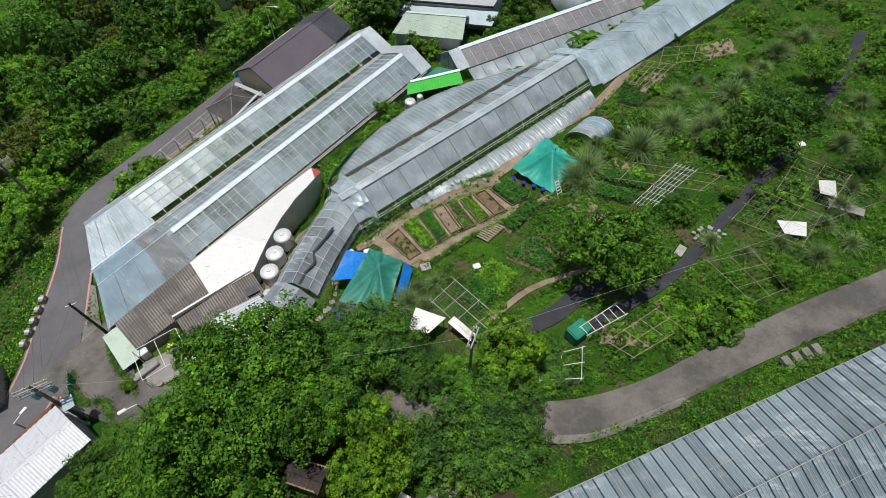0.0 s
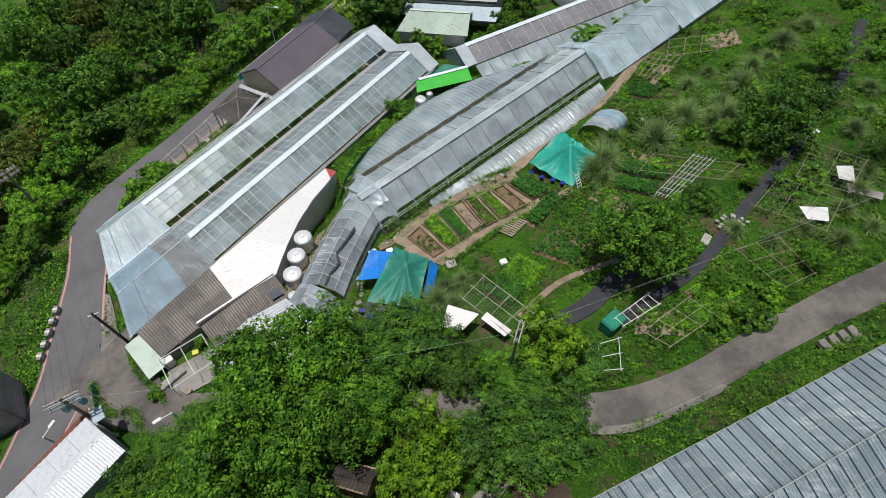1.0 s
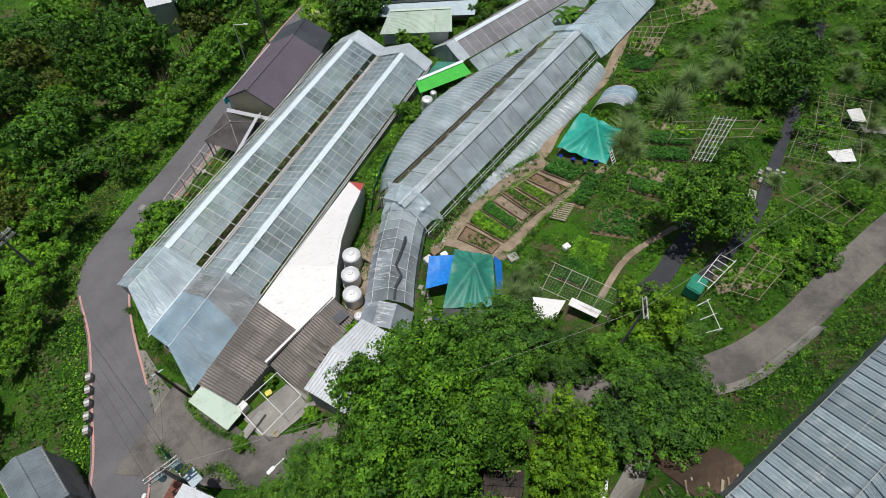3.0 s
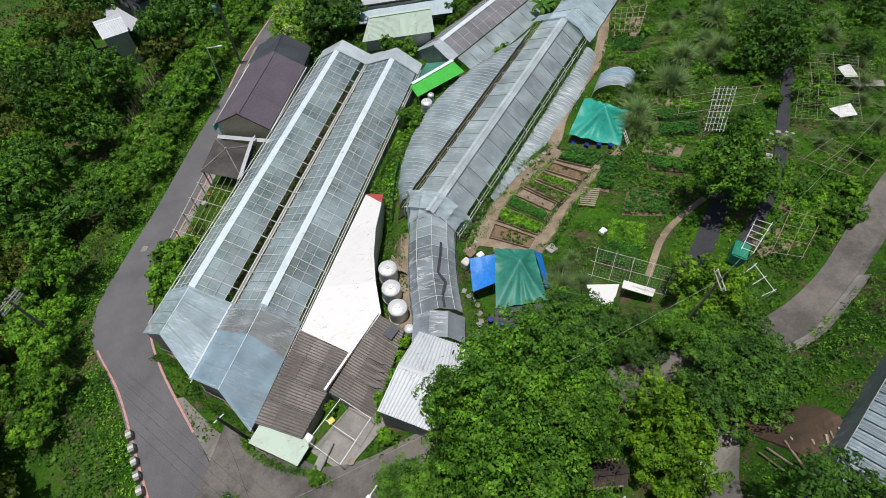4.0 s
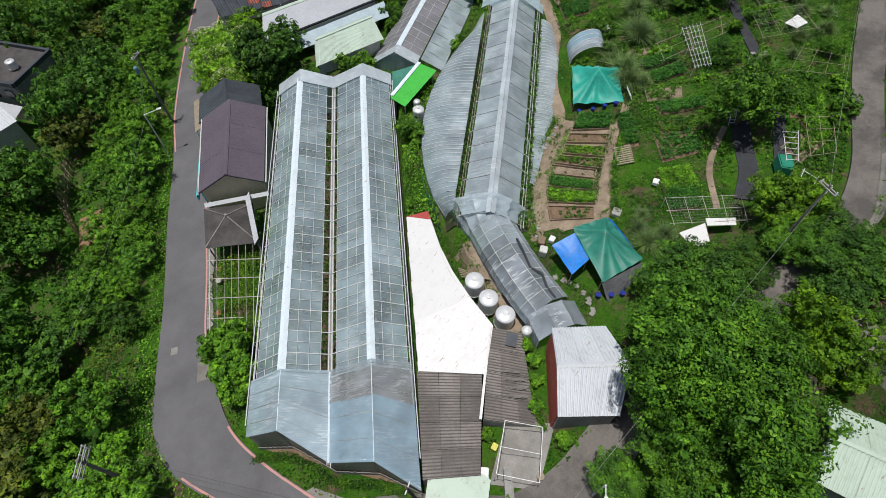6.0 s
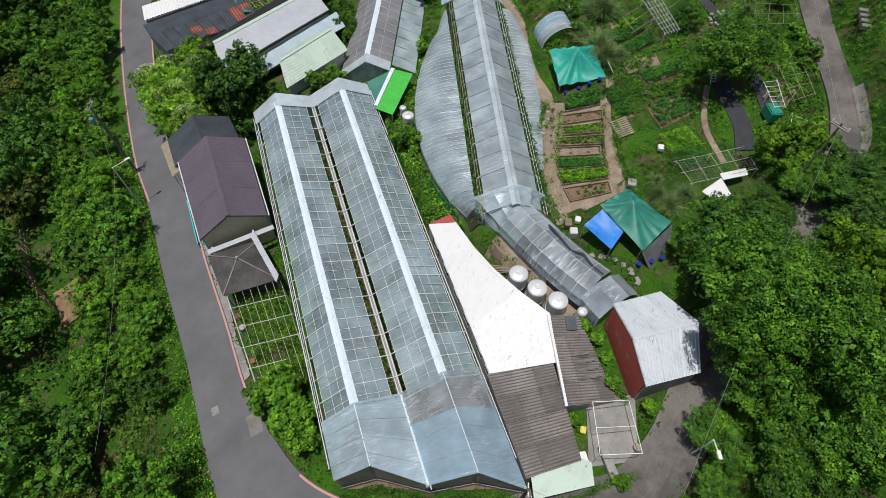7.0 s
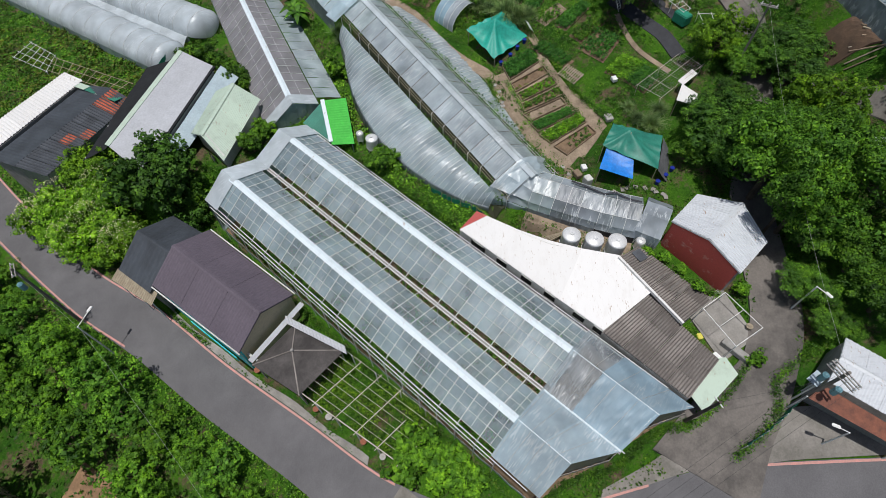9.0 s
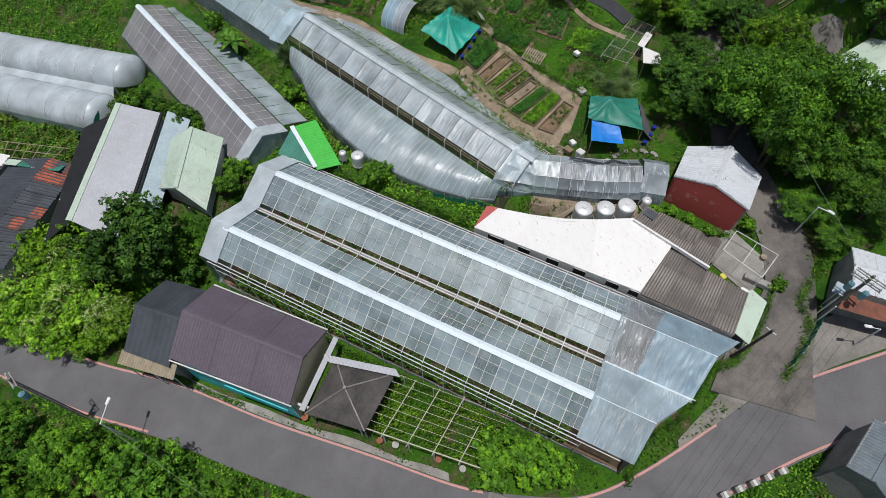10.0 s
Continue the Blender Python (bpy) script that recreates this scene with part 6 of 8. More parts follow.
def plant(kind, x, y, s=1.0, turn=None, sink=0.0, tall=1.0):
    """The first call sets the model itself down, later ones copies of it."""
    m = Matrix.LocRotScale(on(x, y, -sink), Euler((0, 0, random.uniform(0, 6.28) if turn is None else turn)), None)
    if kind.name in used:
        ob = copy_thing(kind, m)
    else:
        used.add(kind.name)
        ob = kind
        ob.matrix_basis = m
    ob.scale = (s, s, s * tall)
    return ob


rng = random.Random(7)
spots = []
for y0 in np.arange(41.5, 92, 2.3):
    for dd in (1.9, 4.6):
        x0 = float(np.interp(y0, [p[1] for p in OUTER], [p[0] for p in OUTER])) - dd * 1.2 + rng.uniform(-0.5, 0.5)
        yy = y0 + dd * 0.5 + rng.uniform(-0.5, 0.5)
        if math.hypot(x0 + 35.6, yy - 41.5) < 3.6 or math.hypot(x0 + 29.8, yy - 57.2) < 2.9:
            continue
        spots.append((x0, yy))
        plant(kinds[2 if rng.random() < 0.62 else 1], x0, yy, rng.uniform(0.65, 0.95), rng.uniform(0, 6.28), 0.2, rng.uniform(0.75, 1.2))
for x0, y0, s0 in ((-36.6, 29.4, 0.9), (-38.2, 32.2, 0.95), (-36.4, 26.4, 0.75), (-39.4, 27.6, 0.9), (-38.0, 24.2, 0.75), (-36.2, 33.4, 0.55)):
    spots.append((x0, y0))
    plant(kinds[2], x0, y0, s0, rng.uniform(0, 6.28), 0.0)
tries = 0
while tries < 9000 and len(spots) < 190:
    tries += 1
    x, y = rng.uniform(-74, 2), rng.uniform(10, 108)
    d = float(dist_west(np.array(x), np.array(y)))
    if d < 2.6 or d > 34:
        continue
    if math.hypot(x + 35.6, y - 41.2) < 4.4 or (y < 24 and d < 9) or math.hypot(x + 33.5, y - 52) < 2.2 or math.hypot(x + 29.8, y - 57.2) < 3.6 or math.hypot(x + 29.6, y - 63.5) < 2.6 or math.hypot(x + 31.4, y - 74.2) < 5.0 or math.hypot(x + 27.4, y - 82) < 6.0:
        continue
    gap = 2.6 if d < 18 else 3.2
    if any((x - a) ** 2 + (y - b) ** 2 < gap * gap for a, b in spots):
        continue
    spots.append((x, y))
    u = rng.random()
    patch = math.sin(x * 0.13 + 1) + math.sin(y * 0.11 + x * 0.05)
    k = (2 if u < 0.5 else 1) if d < 7 else (3 if patch > 0.9 and u < 0.5 else (0, 4, 3, 1, 0, 2)[int(u * 6)])
    plant(kinds[k], x, y, rng.uniform(0.7, 0.95) if d < 7 else rng.uniform(0.85, 1.35), rng.uniform(0, 6.28), tall=rng.uniform(0.8, 1.35))

for x0, y0, s0 in ((16.5, 92.5, 1.1), (20.5, 96.0, 1.2), (33.5, 84.0, 1.1), (37.0, 88.5, 1.2), (31.0, 95.5, 1.1), (36.5, 79.0, 0.8), (26.5, 97.5, 1.2)):
    plant(kinds[0 if x0 < 32 else 4], x0, y0, s0, rng.uniform(0, 6.28))

GROVE = "trees beside the sheds"
grove = [
    tree_kind(11, 3.4, 6.4, "leaf_mid", 20, 210, 56, 0.165, "large broad-leaved tree with dense green crown beside the sheds", GROVE),
    tree_kind(12, 3.0, 5.6, "leaf_dark", 18, 180, 54, 0.165, "dark green tree with thick crown over the lane", GROVE),
    tree_kind(13, 2.0, 3.6, "leaf_lime", 13, 120, 54, 0.145, "small light yellow-green tree by the lane", GROVE),
]
for k, x, y, s, tall in ((0, -11.9, 10.0, 0.92, 1.32), (0, -9.2, 11.3, 1.12, 1.15), (0, -12.9, 8.6, 0.85, 0.8), (0, -8.8, 9.0, 0.9, 1.2), (0, -16.2, 9.4, 0.6, 0.62), (0, -14.8, 6.4, 0.75, 0.8), (0, -10.6, 7.0, 1.08, 1.15),
                         (1, -4.6, 13.4, 0.92, 0.75), (1, -6.8, 12.6, 0.75, 0.8), (1, -1.2, 11.6, 0.6, 0.7), (0, 1.4, 10.6, 0.55, 0.8), (2, 3.6, 12.1, 1.05, 1.1), (0, 2.2, 9.8, 0.62, 0.7), (1, 0.4, 7.2, 0.8, 0.75),
                         (1, 2.6, 6.6, 0.75, 0.7), (2, -2.9, 7.2, 1.0, 1.25), (2, -3.9, 4.9, 0.9, 1.2), (1, -1.8, 0.6, 0.9, 1.0), (1, -3.4, -2.4, 1.0, 1.0), (0, -18.6, 8.2, 0.5, 0.55), (0, -17.5, 5.5, 0.8, 0.8), (0, -13.6, 4.0, 0.85, 0.9), (1, 4.2, 6.4, 0.5, 0.5),
                         (1, 3.4, 8.6, 0.7, 0.7), (1, 5.6, 11.6, 0.5, 0.5), (1, -6.4, 11.0, 0.85, 1.1), (0, -5.6, 14.8, 0.45, 0.6), (1, -2.9, 13.0, 0.7, 0.7), (0, -6.0, 9.2, 0.72, 1.1), (0, -12.1, 11.0, 0.66, 1.85)):
    plant(grove[k], x, y, s, tall=tall)
gard = [
    tree_kind(21, 2.6, 4.6, "leaf_mid", 17, 165, 46, 0.155, "round green tree standing among the garden plots", "garden trees"),
    tree_kind(22, 2.7, 3.9, "leaf_dark", 17, 165, 46, 0.16, "dense dark fruit tree in the garden", "garden trees"),
]
plant(gard[0], 10.2, 18.4, 1.28, tall=1.0)
plant(gard[0], 12.4, 18.9, 0.6, tall=0.8)
plant(gard[1], 23.2, 28.8, 1.15, tall=1.1)
plant(gard[1], 26.6, 32.0, 0.85)
plant(gard[1], 16.0, 22.9, 0.5)
plant(gard[0], 14.2, 16.0, 0.35)
plant(gard[1], 28.6, 25.6, 0.5)
plant(gard[0], 30.5, 36.5, 0.8)
plant(gard[1], 33.5, 29.5, 0.7)
plant(gard[0], 20.4, 16.9, 0.4)
plant(gard[0], 20.5, 29.5, 0.5, tall=0.7)
BUSH = "bushes by the buildings"
bush = [
    tree_kind(31, 1.7, 2.6, "leaf_mid", 9, 85, 32, 0.19, "leafy green bush by the buildings", BUSH, True),
    tree_kind(32, 2.4, 3.4, "leaf_dark", 11, 105, 34, 0.21, "dense dark bush by the road", BUSH, True),
    tree_kind(36, 2.4, 3.4, "leaf_lime", 12, 130, 34, 0.19, "large light green bush full of small blossoms by the road", BUSH, True),
    tree_kind(33, 1.4, 2.2, "leaf_bright", 8, 75, 32, 0.17, "bright green leafy bush on the verge", BUSH, True),
]
for k, x, y, s in ((3, -27.0, 33.9, 1.5), (3, -27.6, 32.3, 1.45), (3, -28.2, 30.7, 1.1), (2, -8.2, 65.0, 1.35), (2, -10.2, 61.8, 1.2), (2, -7.4, 61.4, 1.2), (2, -11.6, 59.2, 0.9), (2, -9.4, 67.4, 0.95), (2, -11.2, 63.6, 0.95), (2, -12.6, 60.6, 0.7), (1, -8.0, 57.2, 1.35), (1, -9.4, 54.8, 0.9), (2, -10.6, 65.0, 0.9), (2, -5.6, 63.6, 1.1), (1, -6.4, 56.0, 1.2),
                   (0, -7.2, 54.2, 0.95), (3, -3.0, 49.9, 0.95), (3, -1.2, 49.2, 0.8), (0, -5.2, 38.2, 0.85), (3, -13.4, 17.4, 0.45), (3, -14.3, 16.4, 0.4), (3, -15.6, 15.4, 0.4), (3, -13.0, 18.4, 0.4), (3, -20.6, 12.6, 0.45), (3, -16.0, 12.9, 0.5), (3, -18.7, 16.3, 0.4), (3, 7.0, 44.2, 0.9), (0, 8.8, 58.9, 1.1), (0, 9.4, 57.6, 0.9), (0, 6.6, 55.2, 1.0), (0, 5.9, 53.8, 0.9), (3, 5.0, 53.0, 0.7), (0, 6.9, 59.9, 0.9), (3, 19.6, 24.2, 0.5), (0, -6.4, 55.9, 0.8)):
    plant(bush[k], x, y, s)


def in_poly(X, Y, poly):
    inside = np.zeros(X.shape, bool)
    n = len(poly)
    for i in range(n):
        (x0, y0), (x1, y1) = poly[i], poly[(i + 1) % n]
        c = ((y0 > Y) != (y1 > Y)) & (X < (x1 - x0) * (Y - y0) / (y1 - y0 + 1e-9) + x0)
        inside ^= c
    return inside


def near_line(X, Y, pts, w):
    best = np.full(X.shape, 1e9)
    for (x0, y0), (x1, y1) in zip(pts, pts[1:]):
        dx, dy = x1 - x0, y1 - y0
        t = np.clip(((X - x0) * dx + (Y - y0) * dy) / (dx * dx + dy * dy), 0, 1)
        best = np.minimum(best, np.hypot(X - x0 - t * dx, Y - y0 - t * dy))
    return best < w


def flat(v):
    return (v.x, v.y)


COVERED = [
    [tuple(p) for p in OUTER] + [tuple(p) for p in reversed(INNER)],
    [flat(tw(south_edge(-39.8) - 0.1, -39.8, 0)), flat(tw(35, -39.8, 0)), flat(tw(35, -28.6, 0)), flat(tw(-1.8, -28.6, 0))],
    [flat(tw(s, e, 0)) for s, e, z in wp],
    [(-23.5, 17.3), (-19.2, 22.4), (-13.8, 20.9), (-12.5, 19), (-9.6, 15.3), (-13.6, 11.3), (-16.2, 13.6), (-19.1, 12), (-21.9, 13.5)],
    [flat(t2(9.5, -29, 0)), flat(t2(18, -32.4, 0)), flat(t2(26, -32.2, 0)), flat(t2(37, -28.6, 0)), flat(t2(62, -28.2, 0)), flat(t2(62, -23.2, 0)), flat(t2(36, -22.5, 0)), flat(t2(26, -20.8, 0)), flat(t2(14.5, -22.8, 0)), flat(t2(9.5, -22.9, 0))],
    [flat(t3(-0.4, -2.8, 0)), flat(t3(24, -2.8, 0)), flat(t3(24, 4.5, 0)), flat(t3(-0.4, 4.5, 0))],
    [(-21.8, 46.2), (-16.8, 43.2), (-10.2, 54.4), (-15.6, 57.6)],
    [(-7.4, 57.4), (5.3, 53.1), (6.9, 58.5), (5.6, 62), (2.6, 68.6), (1.5, 73), (-5, 71.2), (-8.4, 66.4), (-6, 63)],
    [(-6.3, 25.9), (-10.0, 26.5), (-12.6, 18.2), (-9.0, 16.6)],
    [(3.2, 3.6), (20.6, 10.6), (22.6, 5.6), (5.2, -1.4)],
    [(5.2, 29.4), (8.2, 26.6), (11, 29), (8.3, 32.2)], [(-7.2, 21.6), (-2.8, 20.6), (-3.2, 16.8), (-7.2, 16.8)],
    [(-5.3, 22.6), (-3.2, 25.4), (4.3, 29.4), (6.9, 26.3), (2.0, 23.4), (-1.0, 20.9)],
    [(-26.8, 14.6), (-25.0, 13.0), (-22.8, 10.9), (-20.0, 8.6), (-23.2, 4), (-25.8, 4)],
    [(-25.6, 18.6), (-27.4, 18.3), (-26, 15.2), (-22, 12.7)],
    [(-1.2, 0.0), (3.4, 0.6), (3.6, 6.6), (0.6, 7.4)], [(12.6, 28.5), (15.3, 26.8), (13.4, 24.3), (10.8, 25.8)], [(7.6, 23.1), (9.8, 20.7), (8.7, 19.9), (6.6, 22.1)], [(9.0, 24.3), (11.5, 21.9), (10.7, 21.1), (8.2, 23.3)], [(10.0, 26.0), (11.9, 23.9), (10.8, 23.1), (9.0, 25.0)], [(6.7, 26.3), (7.2, 25.4), (4.7, 22.7), (4.1, 23.6)],
    [(6.0, 22.4), (8.2, 20.6), (6.6, 18.8), (4.2, 20.4)], [(16.5, 40.0), (18.2, 37.8), (16.6, 36.4), (15.0, 38.0)], [(14.4, 38.0), (16.0, 35.6), (14.8, 34.5), (13.3, 36.1)],
    [(9.6, 15.0), (12.4, 14.2), (11.6, 12.8), (9.0, 13.2)], [(12.6, 15.8), (14.6, 16.8), (15.6, 15.0), (13.6, 14.0)],
    [(-21.9, 45.5), (-23.8, 41.9), (-20.5, 39.4), (-18.6, 43.2)],
]
LINES = [(LANE, 1.15), ([(8.4, 14.2), (12.9, 16.8), (15.2, 18.6), (20.2, 23.6), (24.8, 28), (32, 35.8), (38, 44)], 0.45), ([(4.3, 14.4), (6.6, 15.4), (8.4, 16.8), (10.2, 18.1), (11.4, 19.2)], 0.6),
         ([(1.2, 7.2), (0.0, 5.2), (-2.4, 3.2), (-5, 0.5)], 0.6), ([(4.9, 30.4), (9.5, 35.0), (12.9, 37.4), (19, 45)], 0.42), ([(2.7, 15.3), (4.9, 17.2), (6.4, 18.0), (9.6, 18.9)], 0.25)]


def free(X, Y):
    ok = np.ones(X.shape, bool)
    for p in COVERED:
        ok &= ~in_poly(X, Y, p)
    for pts, w in LINES:
        ok &= ~near_line(X, Y, pts, w)
    return ok


SHRUB = "low shrubs on the garden slope"
shrub = [tree_kind(34, 0.9, 1.0, "leaf_mid", 7, 30, 34, 0.12, "low leafy shrub among the garden weeds", SHRUB, True), tree_kind(35, 0.8, 0.9, "leaf_bright", 6, 28, 34, 0.115, "low light green shrub among the garden weeds", SHRUB, True)]
rs_ = random.Random(17)
placed = []
while len(placed) < 80:
    x, y = rs_.uniform(4, 40), rs_.uniform(10, 52)
    if x - y > 3 or x - y < -33 or any((x - a) ** 2 + (y - b) ** 2 < 1.4 for a, b in placed):
        continue
    if x < 13 and 20 < y < 33 and x + 1.0 * y < 42:
        continue
    if not free(np.array([x]), np.array([y]))[0] or any(near_line(np.array([x]), np.array([y]), q, w + 0.8)[0] for q, w in LINES[1:]):
        continue
    placed.append((x, y))
    plant(shrub[rs_.random() < 0.45], x, y, rs_.uniform(0.6, 1.5), rs_.uniform(0, 6.28), 0.1)


# ---- grasses, weeds and crops ----
def blade_clump(seed, n, length, label, group, mat="blade"):
    r = np.random.default_rng(seed)
    a = r.uniform(0, math.tau, n)
    L = length * r.uniform(0.55, 1.1, n)
    lean = r.uniform(0.1, 1.15, n)
    base = r.normal(size=(n, 2)) * length * 0.12
    v = []
    for i in range(n):
        d = np.array([math.cos(a[i]), math.sin(a[i])])
        s = np.array([-d[1], d[0]]) * 0.017
        for f, w in ((0, 0.7), (0.5, 1.0), (1.0, 0.15)):
            q = base[i] + d * L[i] * lean[i] * (f * f * 0.9 + f * 0.15)
            z = L[i] * (f - 0.55 * lean[i] * f * f)
            v.append((*(q - s * w), z))
            v.append((*(q + s * w), z))
    k = np.arange(n)[:, None] * 6
    f = np.concatenate([k + np.array([[0, 1, 3, 2]]), k + np.array([[2, 3, 5, 4]])], 0)
    ob = obj_from_arrays("grass_clump", np.array(v), f, mat)
    return tagged(ob, label, "grass", group)


gc = [blade_clump(41, 640, 1.35, "tall arching clump of silvery grass", "clumps of tall grass"), blade_clump(42, 480, 1.0, "arching clump of coarse grass", "clumps of tall grass")]
gc_spots = [(15.2, 30.2, 1.7), (16.0, 31.2, 1.4), (10.9, 28.6, 1.5), (11.6, 30.0, 1.4), (10.0, 27.4, 1.3), (10.4, 26.5, 1.2), (12.3, 31.2, 1.1), (-1.8, 18.2, 1.0), (-2.4, 17.2, 1.0), (-0.6, 18.8, 0.8), (-1.2, 16.6, 0.8),
            (21.5, 34, 1.4), (24, 36, 1.5), (26, 38.6, 1.4), (18.4, 33, 1.4), (20.0, 31.6, 1.4), (21.4, 32.2, 1.3), (20.6, 30.6, 1.2), (30, 42, 1.2), (28, 40, 1.0), (33, 44, 1.1), (22.5, 39, 0.9), (27, 34.6, 0.9), (24.5, 21.0, 1.0), (26, 22.5, 1.0), (27.6, 24.2, 1.1), (23.0, 18.4, 0.9), (25.4, 19.4, 1),
            (29, 28.6, 1), (31, 30.5, 1), (20.2, 37.4, 0.9), (17.4, 33.2, 0.8), (32.6, 33.4, 0.9), (35, 38, 1), (12.0, 44.8, 0.9), (10.8, 44.4, 0.9), (17.2, 20.2, 0.7), (19.0, 19.0, 0.8), (21.2, 19.6, 0.8)]
for i, (x, y, s) in enumerate(gc_spots):
    k = gc[i % 2]
    m = Matrix.LocRotScale(on(x, y, -0.05), Euler((0, 0, i * 1.3)), None)
    ob = k if i < 2 else copy_thing(k, m)
    ob.matrix_basis = m
    ob.scale = (s, s, s)


def scatter_leaves(name, mat, n, x0, x1, y0, y1, size, high, seed, label, keep=None, grow=0.5):
    r = np.random.default_rng(seed)
    X, Y = r.uniform(x0, x1, n), r.uniform(y0, y1, n)
    lush = np.sin(X * 0.9 + 2 * np.sin(Y * 0.37)) + np.sin(Y * 1.1 + 1.7 * np.sin(X * 0.43)) + 0.7 * np.sin((X + Y) * 2.3)
    ok = free(X, Y) & (lush + r.normal(size=n) * 0.8 > -grow)
    if keep is not None:
        ok &= keep(X, Y)
    X, Y, lush = X[ok], Y[ok], lush[ok]
    n = len(X)
    Z = gz(X, Y) + r.uniform(0.0, 1, n) * high * np.clip(0.5 + 0.35 * lush, 0.12, 1.3)
    p = np.stack([X, Y, Z], 1)
    nrm = r.normal(size=(n, 3)) * 0.5 + np.array([0, 0, 0.8])
    nrm /= np.linalg.norm(nrm, axis=1, keepdims=True)
    t = r.normal(size=(n, 3))
    t -= nrm * (t * nrm).sum(1, keepdims=True)
    t /= np.linalg.norm(t, axis=1, keepdims=True)
    s = np.cross(nrm, t)
    L = size * r.uniform(0.5, 1.5, (n, 1))
    v = np.stack([p - t * L * 0.5, p - s * L * 0.3 + nrm * L * 0.1, p + t * L * 0.5, p + s * L * 0.3 + nrm * L * 0.1], 1).reshape(-1, 3)
    ob = obj_from_arrays(name, v, np.arange(n * 4).reshape(n, 4), mat)
    return tagged(ob, label, "plants", kind="stuff")


scatter_leaves("garden_weeds", "weeds", 260000, -14, 42, -2, 52, 0.10, 0.16, 51, "dense low weeds and vegetable leaves over the garden slope")
scatter_leaves("verge_weeds", "weeds", 90000, -40, -5, 8, 66, 0.16, 0.35, 52, "green weeds along the road verges and round the buildings", lambda X, Y: dist_west(X, Y) < 6)
scatter_leaves("wood_undergrowth", "leaf_dark", 60000, -70, -10, 12, 100, 0.3, 0.7, 53, "dark undergrowth of the wood", lambda X, Y: dist_west(X, Y) > 1.2)
scatter_leaves("tall_weeds", "leaf_mid", 60000, -2, 46, 6, 56, 0.15, 0.6, 56, "taller weeds in patches over the slope", grow=-0.9)


def mound_field(name, mat, count, per, x0, x1, y0, y1, r0, r1, size, seed, label, keep=None, thick=0.0):
    """Rounded tufts of leaves, thick where the ground is lush."""
    r = np.random.default_rng(seed)
    X, Y = r.uniform(x0, x1, count), r.uniform(y0, y1, count)
    lush = np.sin(X * 0.61 + 1.5 * np.sin(Y * 0.31)) + np.sin(Y * 0.73 + 1.4 * np.sin(X * 0.37))
    ok = free(X, Y) & (lush + r.normal(size=count) * 0.5 > 0.15 - thick)
    for pts, w in LINES[1:]:
        ok &= ~near_line(X, Y, pts, w + 0.4)
    if keep is not None:
        ok &= keep(X, Y)
    X, Y = X[ok], Y[ok]
    R = r.uniform(r0, r1, len(X)) ** 1.0
    ci = np.repeat(np.arange(len(X)), per)
    h = r.normal(size=(len(ci), 3))
    h[:, 2] = np.abs(h[:, 2]) * 1.2 + 0.1
    h /= np.linalg.norm(h, axis=1, keepdims=True)
    P = np.stack([X, Y, gz(X, Y)], 1)[ci] + h * R[ci, None] * r.uniform(0.6, 1.05, (len(ci), 1)) * np.array([1, 1, 0.85])
    out = h + r.normal(size=h.shape) * 0.3 + np.array([0, 0, 0.25])
    out /= np.linalg.norm(out, axis=1, keepdims=True)
    t = r.normal(size=h.shape)
    t -= out * (t * out).sum(1, keepdims=True)
    t /= np.linalg.norm(t, axis=1, keepdims=True)
    q = np.cross(out, t)
    L = size * r.uniform(0.6, 1.4, (len(ci), 1))
    v = np.stack([P - t * L * 0.5, P - q * L * 0.3 + out * L * 0.1, P + t * L * 0.5, P + q * L * 0.3 + out * L * 0.1], 1).reshape(-1, 3)
    tagged(obj_from_arrays(name, v, np.arange(len(v)).reshape(-1, 4), mat), label, "plants", kind="stuff")


mound_field("weed_tufts", "weeds", 6500, 36, -6, 42, 8, 54, 0.12, 0.4, 0.095, 61, "rounded tufts of green weeds over the garden slope")
mound_field("dark_tufts", "leaf_mid", 1500, 60, 2, 42, 8, 54, 0.25, 0.65, 0.095, 62, "dense low green bushes over the garden slope")
mound_field("lane_tufts", "leaf_mid", 3000, 44, 2, 34, 3, 22, 0.2, 0.5, 0.10, 63, "thick green growth along the lane banks", lambda X, Y: near_line(X, Y, LANE, 3.3), 6.0)
mound_field("road_tufts", "leaf_mid", 2600, 34, -42, -8, 14, 82, 0.2, 0.55, 0.15, 64, "leafy growth along the outer road edge", lambda X, Y: (dist_west(X, Y) > 0.05) & (dist_west(X, Y) < 3.2))
mound_field("terrace_tufts", "leaf_mid", 2600, 30, -14, 9, 24, 50, 0.2, 0.5, 0.14, 65, "bright leafy tufts on the strip between the greenhouses", lambda X, Y: (0.786 * X - 0.618 * Y > -28.5) & (0.616 * X - 0.788 * Y < -29.3))
scatter_leaves("roadside_weeds", "leaf_bright", 60000, -40, -14, 14, 66, 0.16, 0.6, 58, "bright green weeds crowding the outer road edge", lambda X, Y: (dist_west(X, Y) > 0.02) & (dist_west(X, Y) < 1.7), 3)
scatter_leaves("terrace_plants", "leaf_bright", 26000, -14, 8, 24, 50, 0.2, 0.8, 57, "bright green plants on the strip between the greenhouses", lambda X, Y: (0.786 * X - 0.618 * Y > -28.6) & (0.616 * X - 0.788 * Y < -29.5), 3)
scatter_leaves("field_weeds", "weeds", 110000, -14, 34, 62, 98, 0.2, 0.6, 59, "rough weeds over the field beside the road", lambda X, Y: dist_west(X, Y) < 0.01, 2)
scatter_leaves("clearing_grass", "leaf_olive", 9000, -40, -31, 36, 47, 0.16, 0.25, 66, "dry olive grass in a clearing below the road", lambda X, Y: np.hypot(X + 35.6, Y - 41.2) < 4.2)
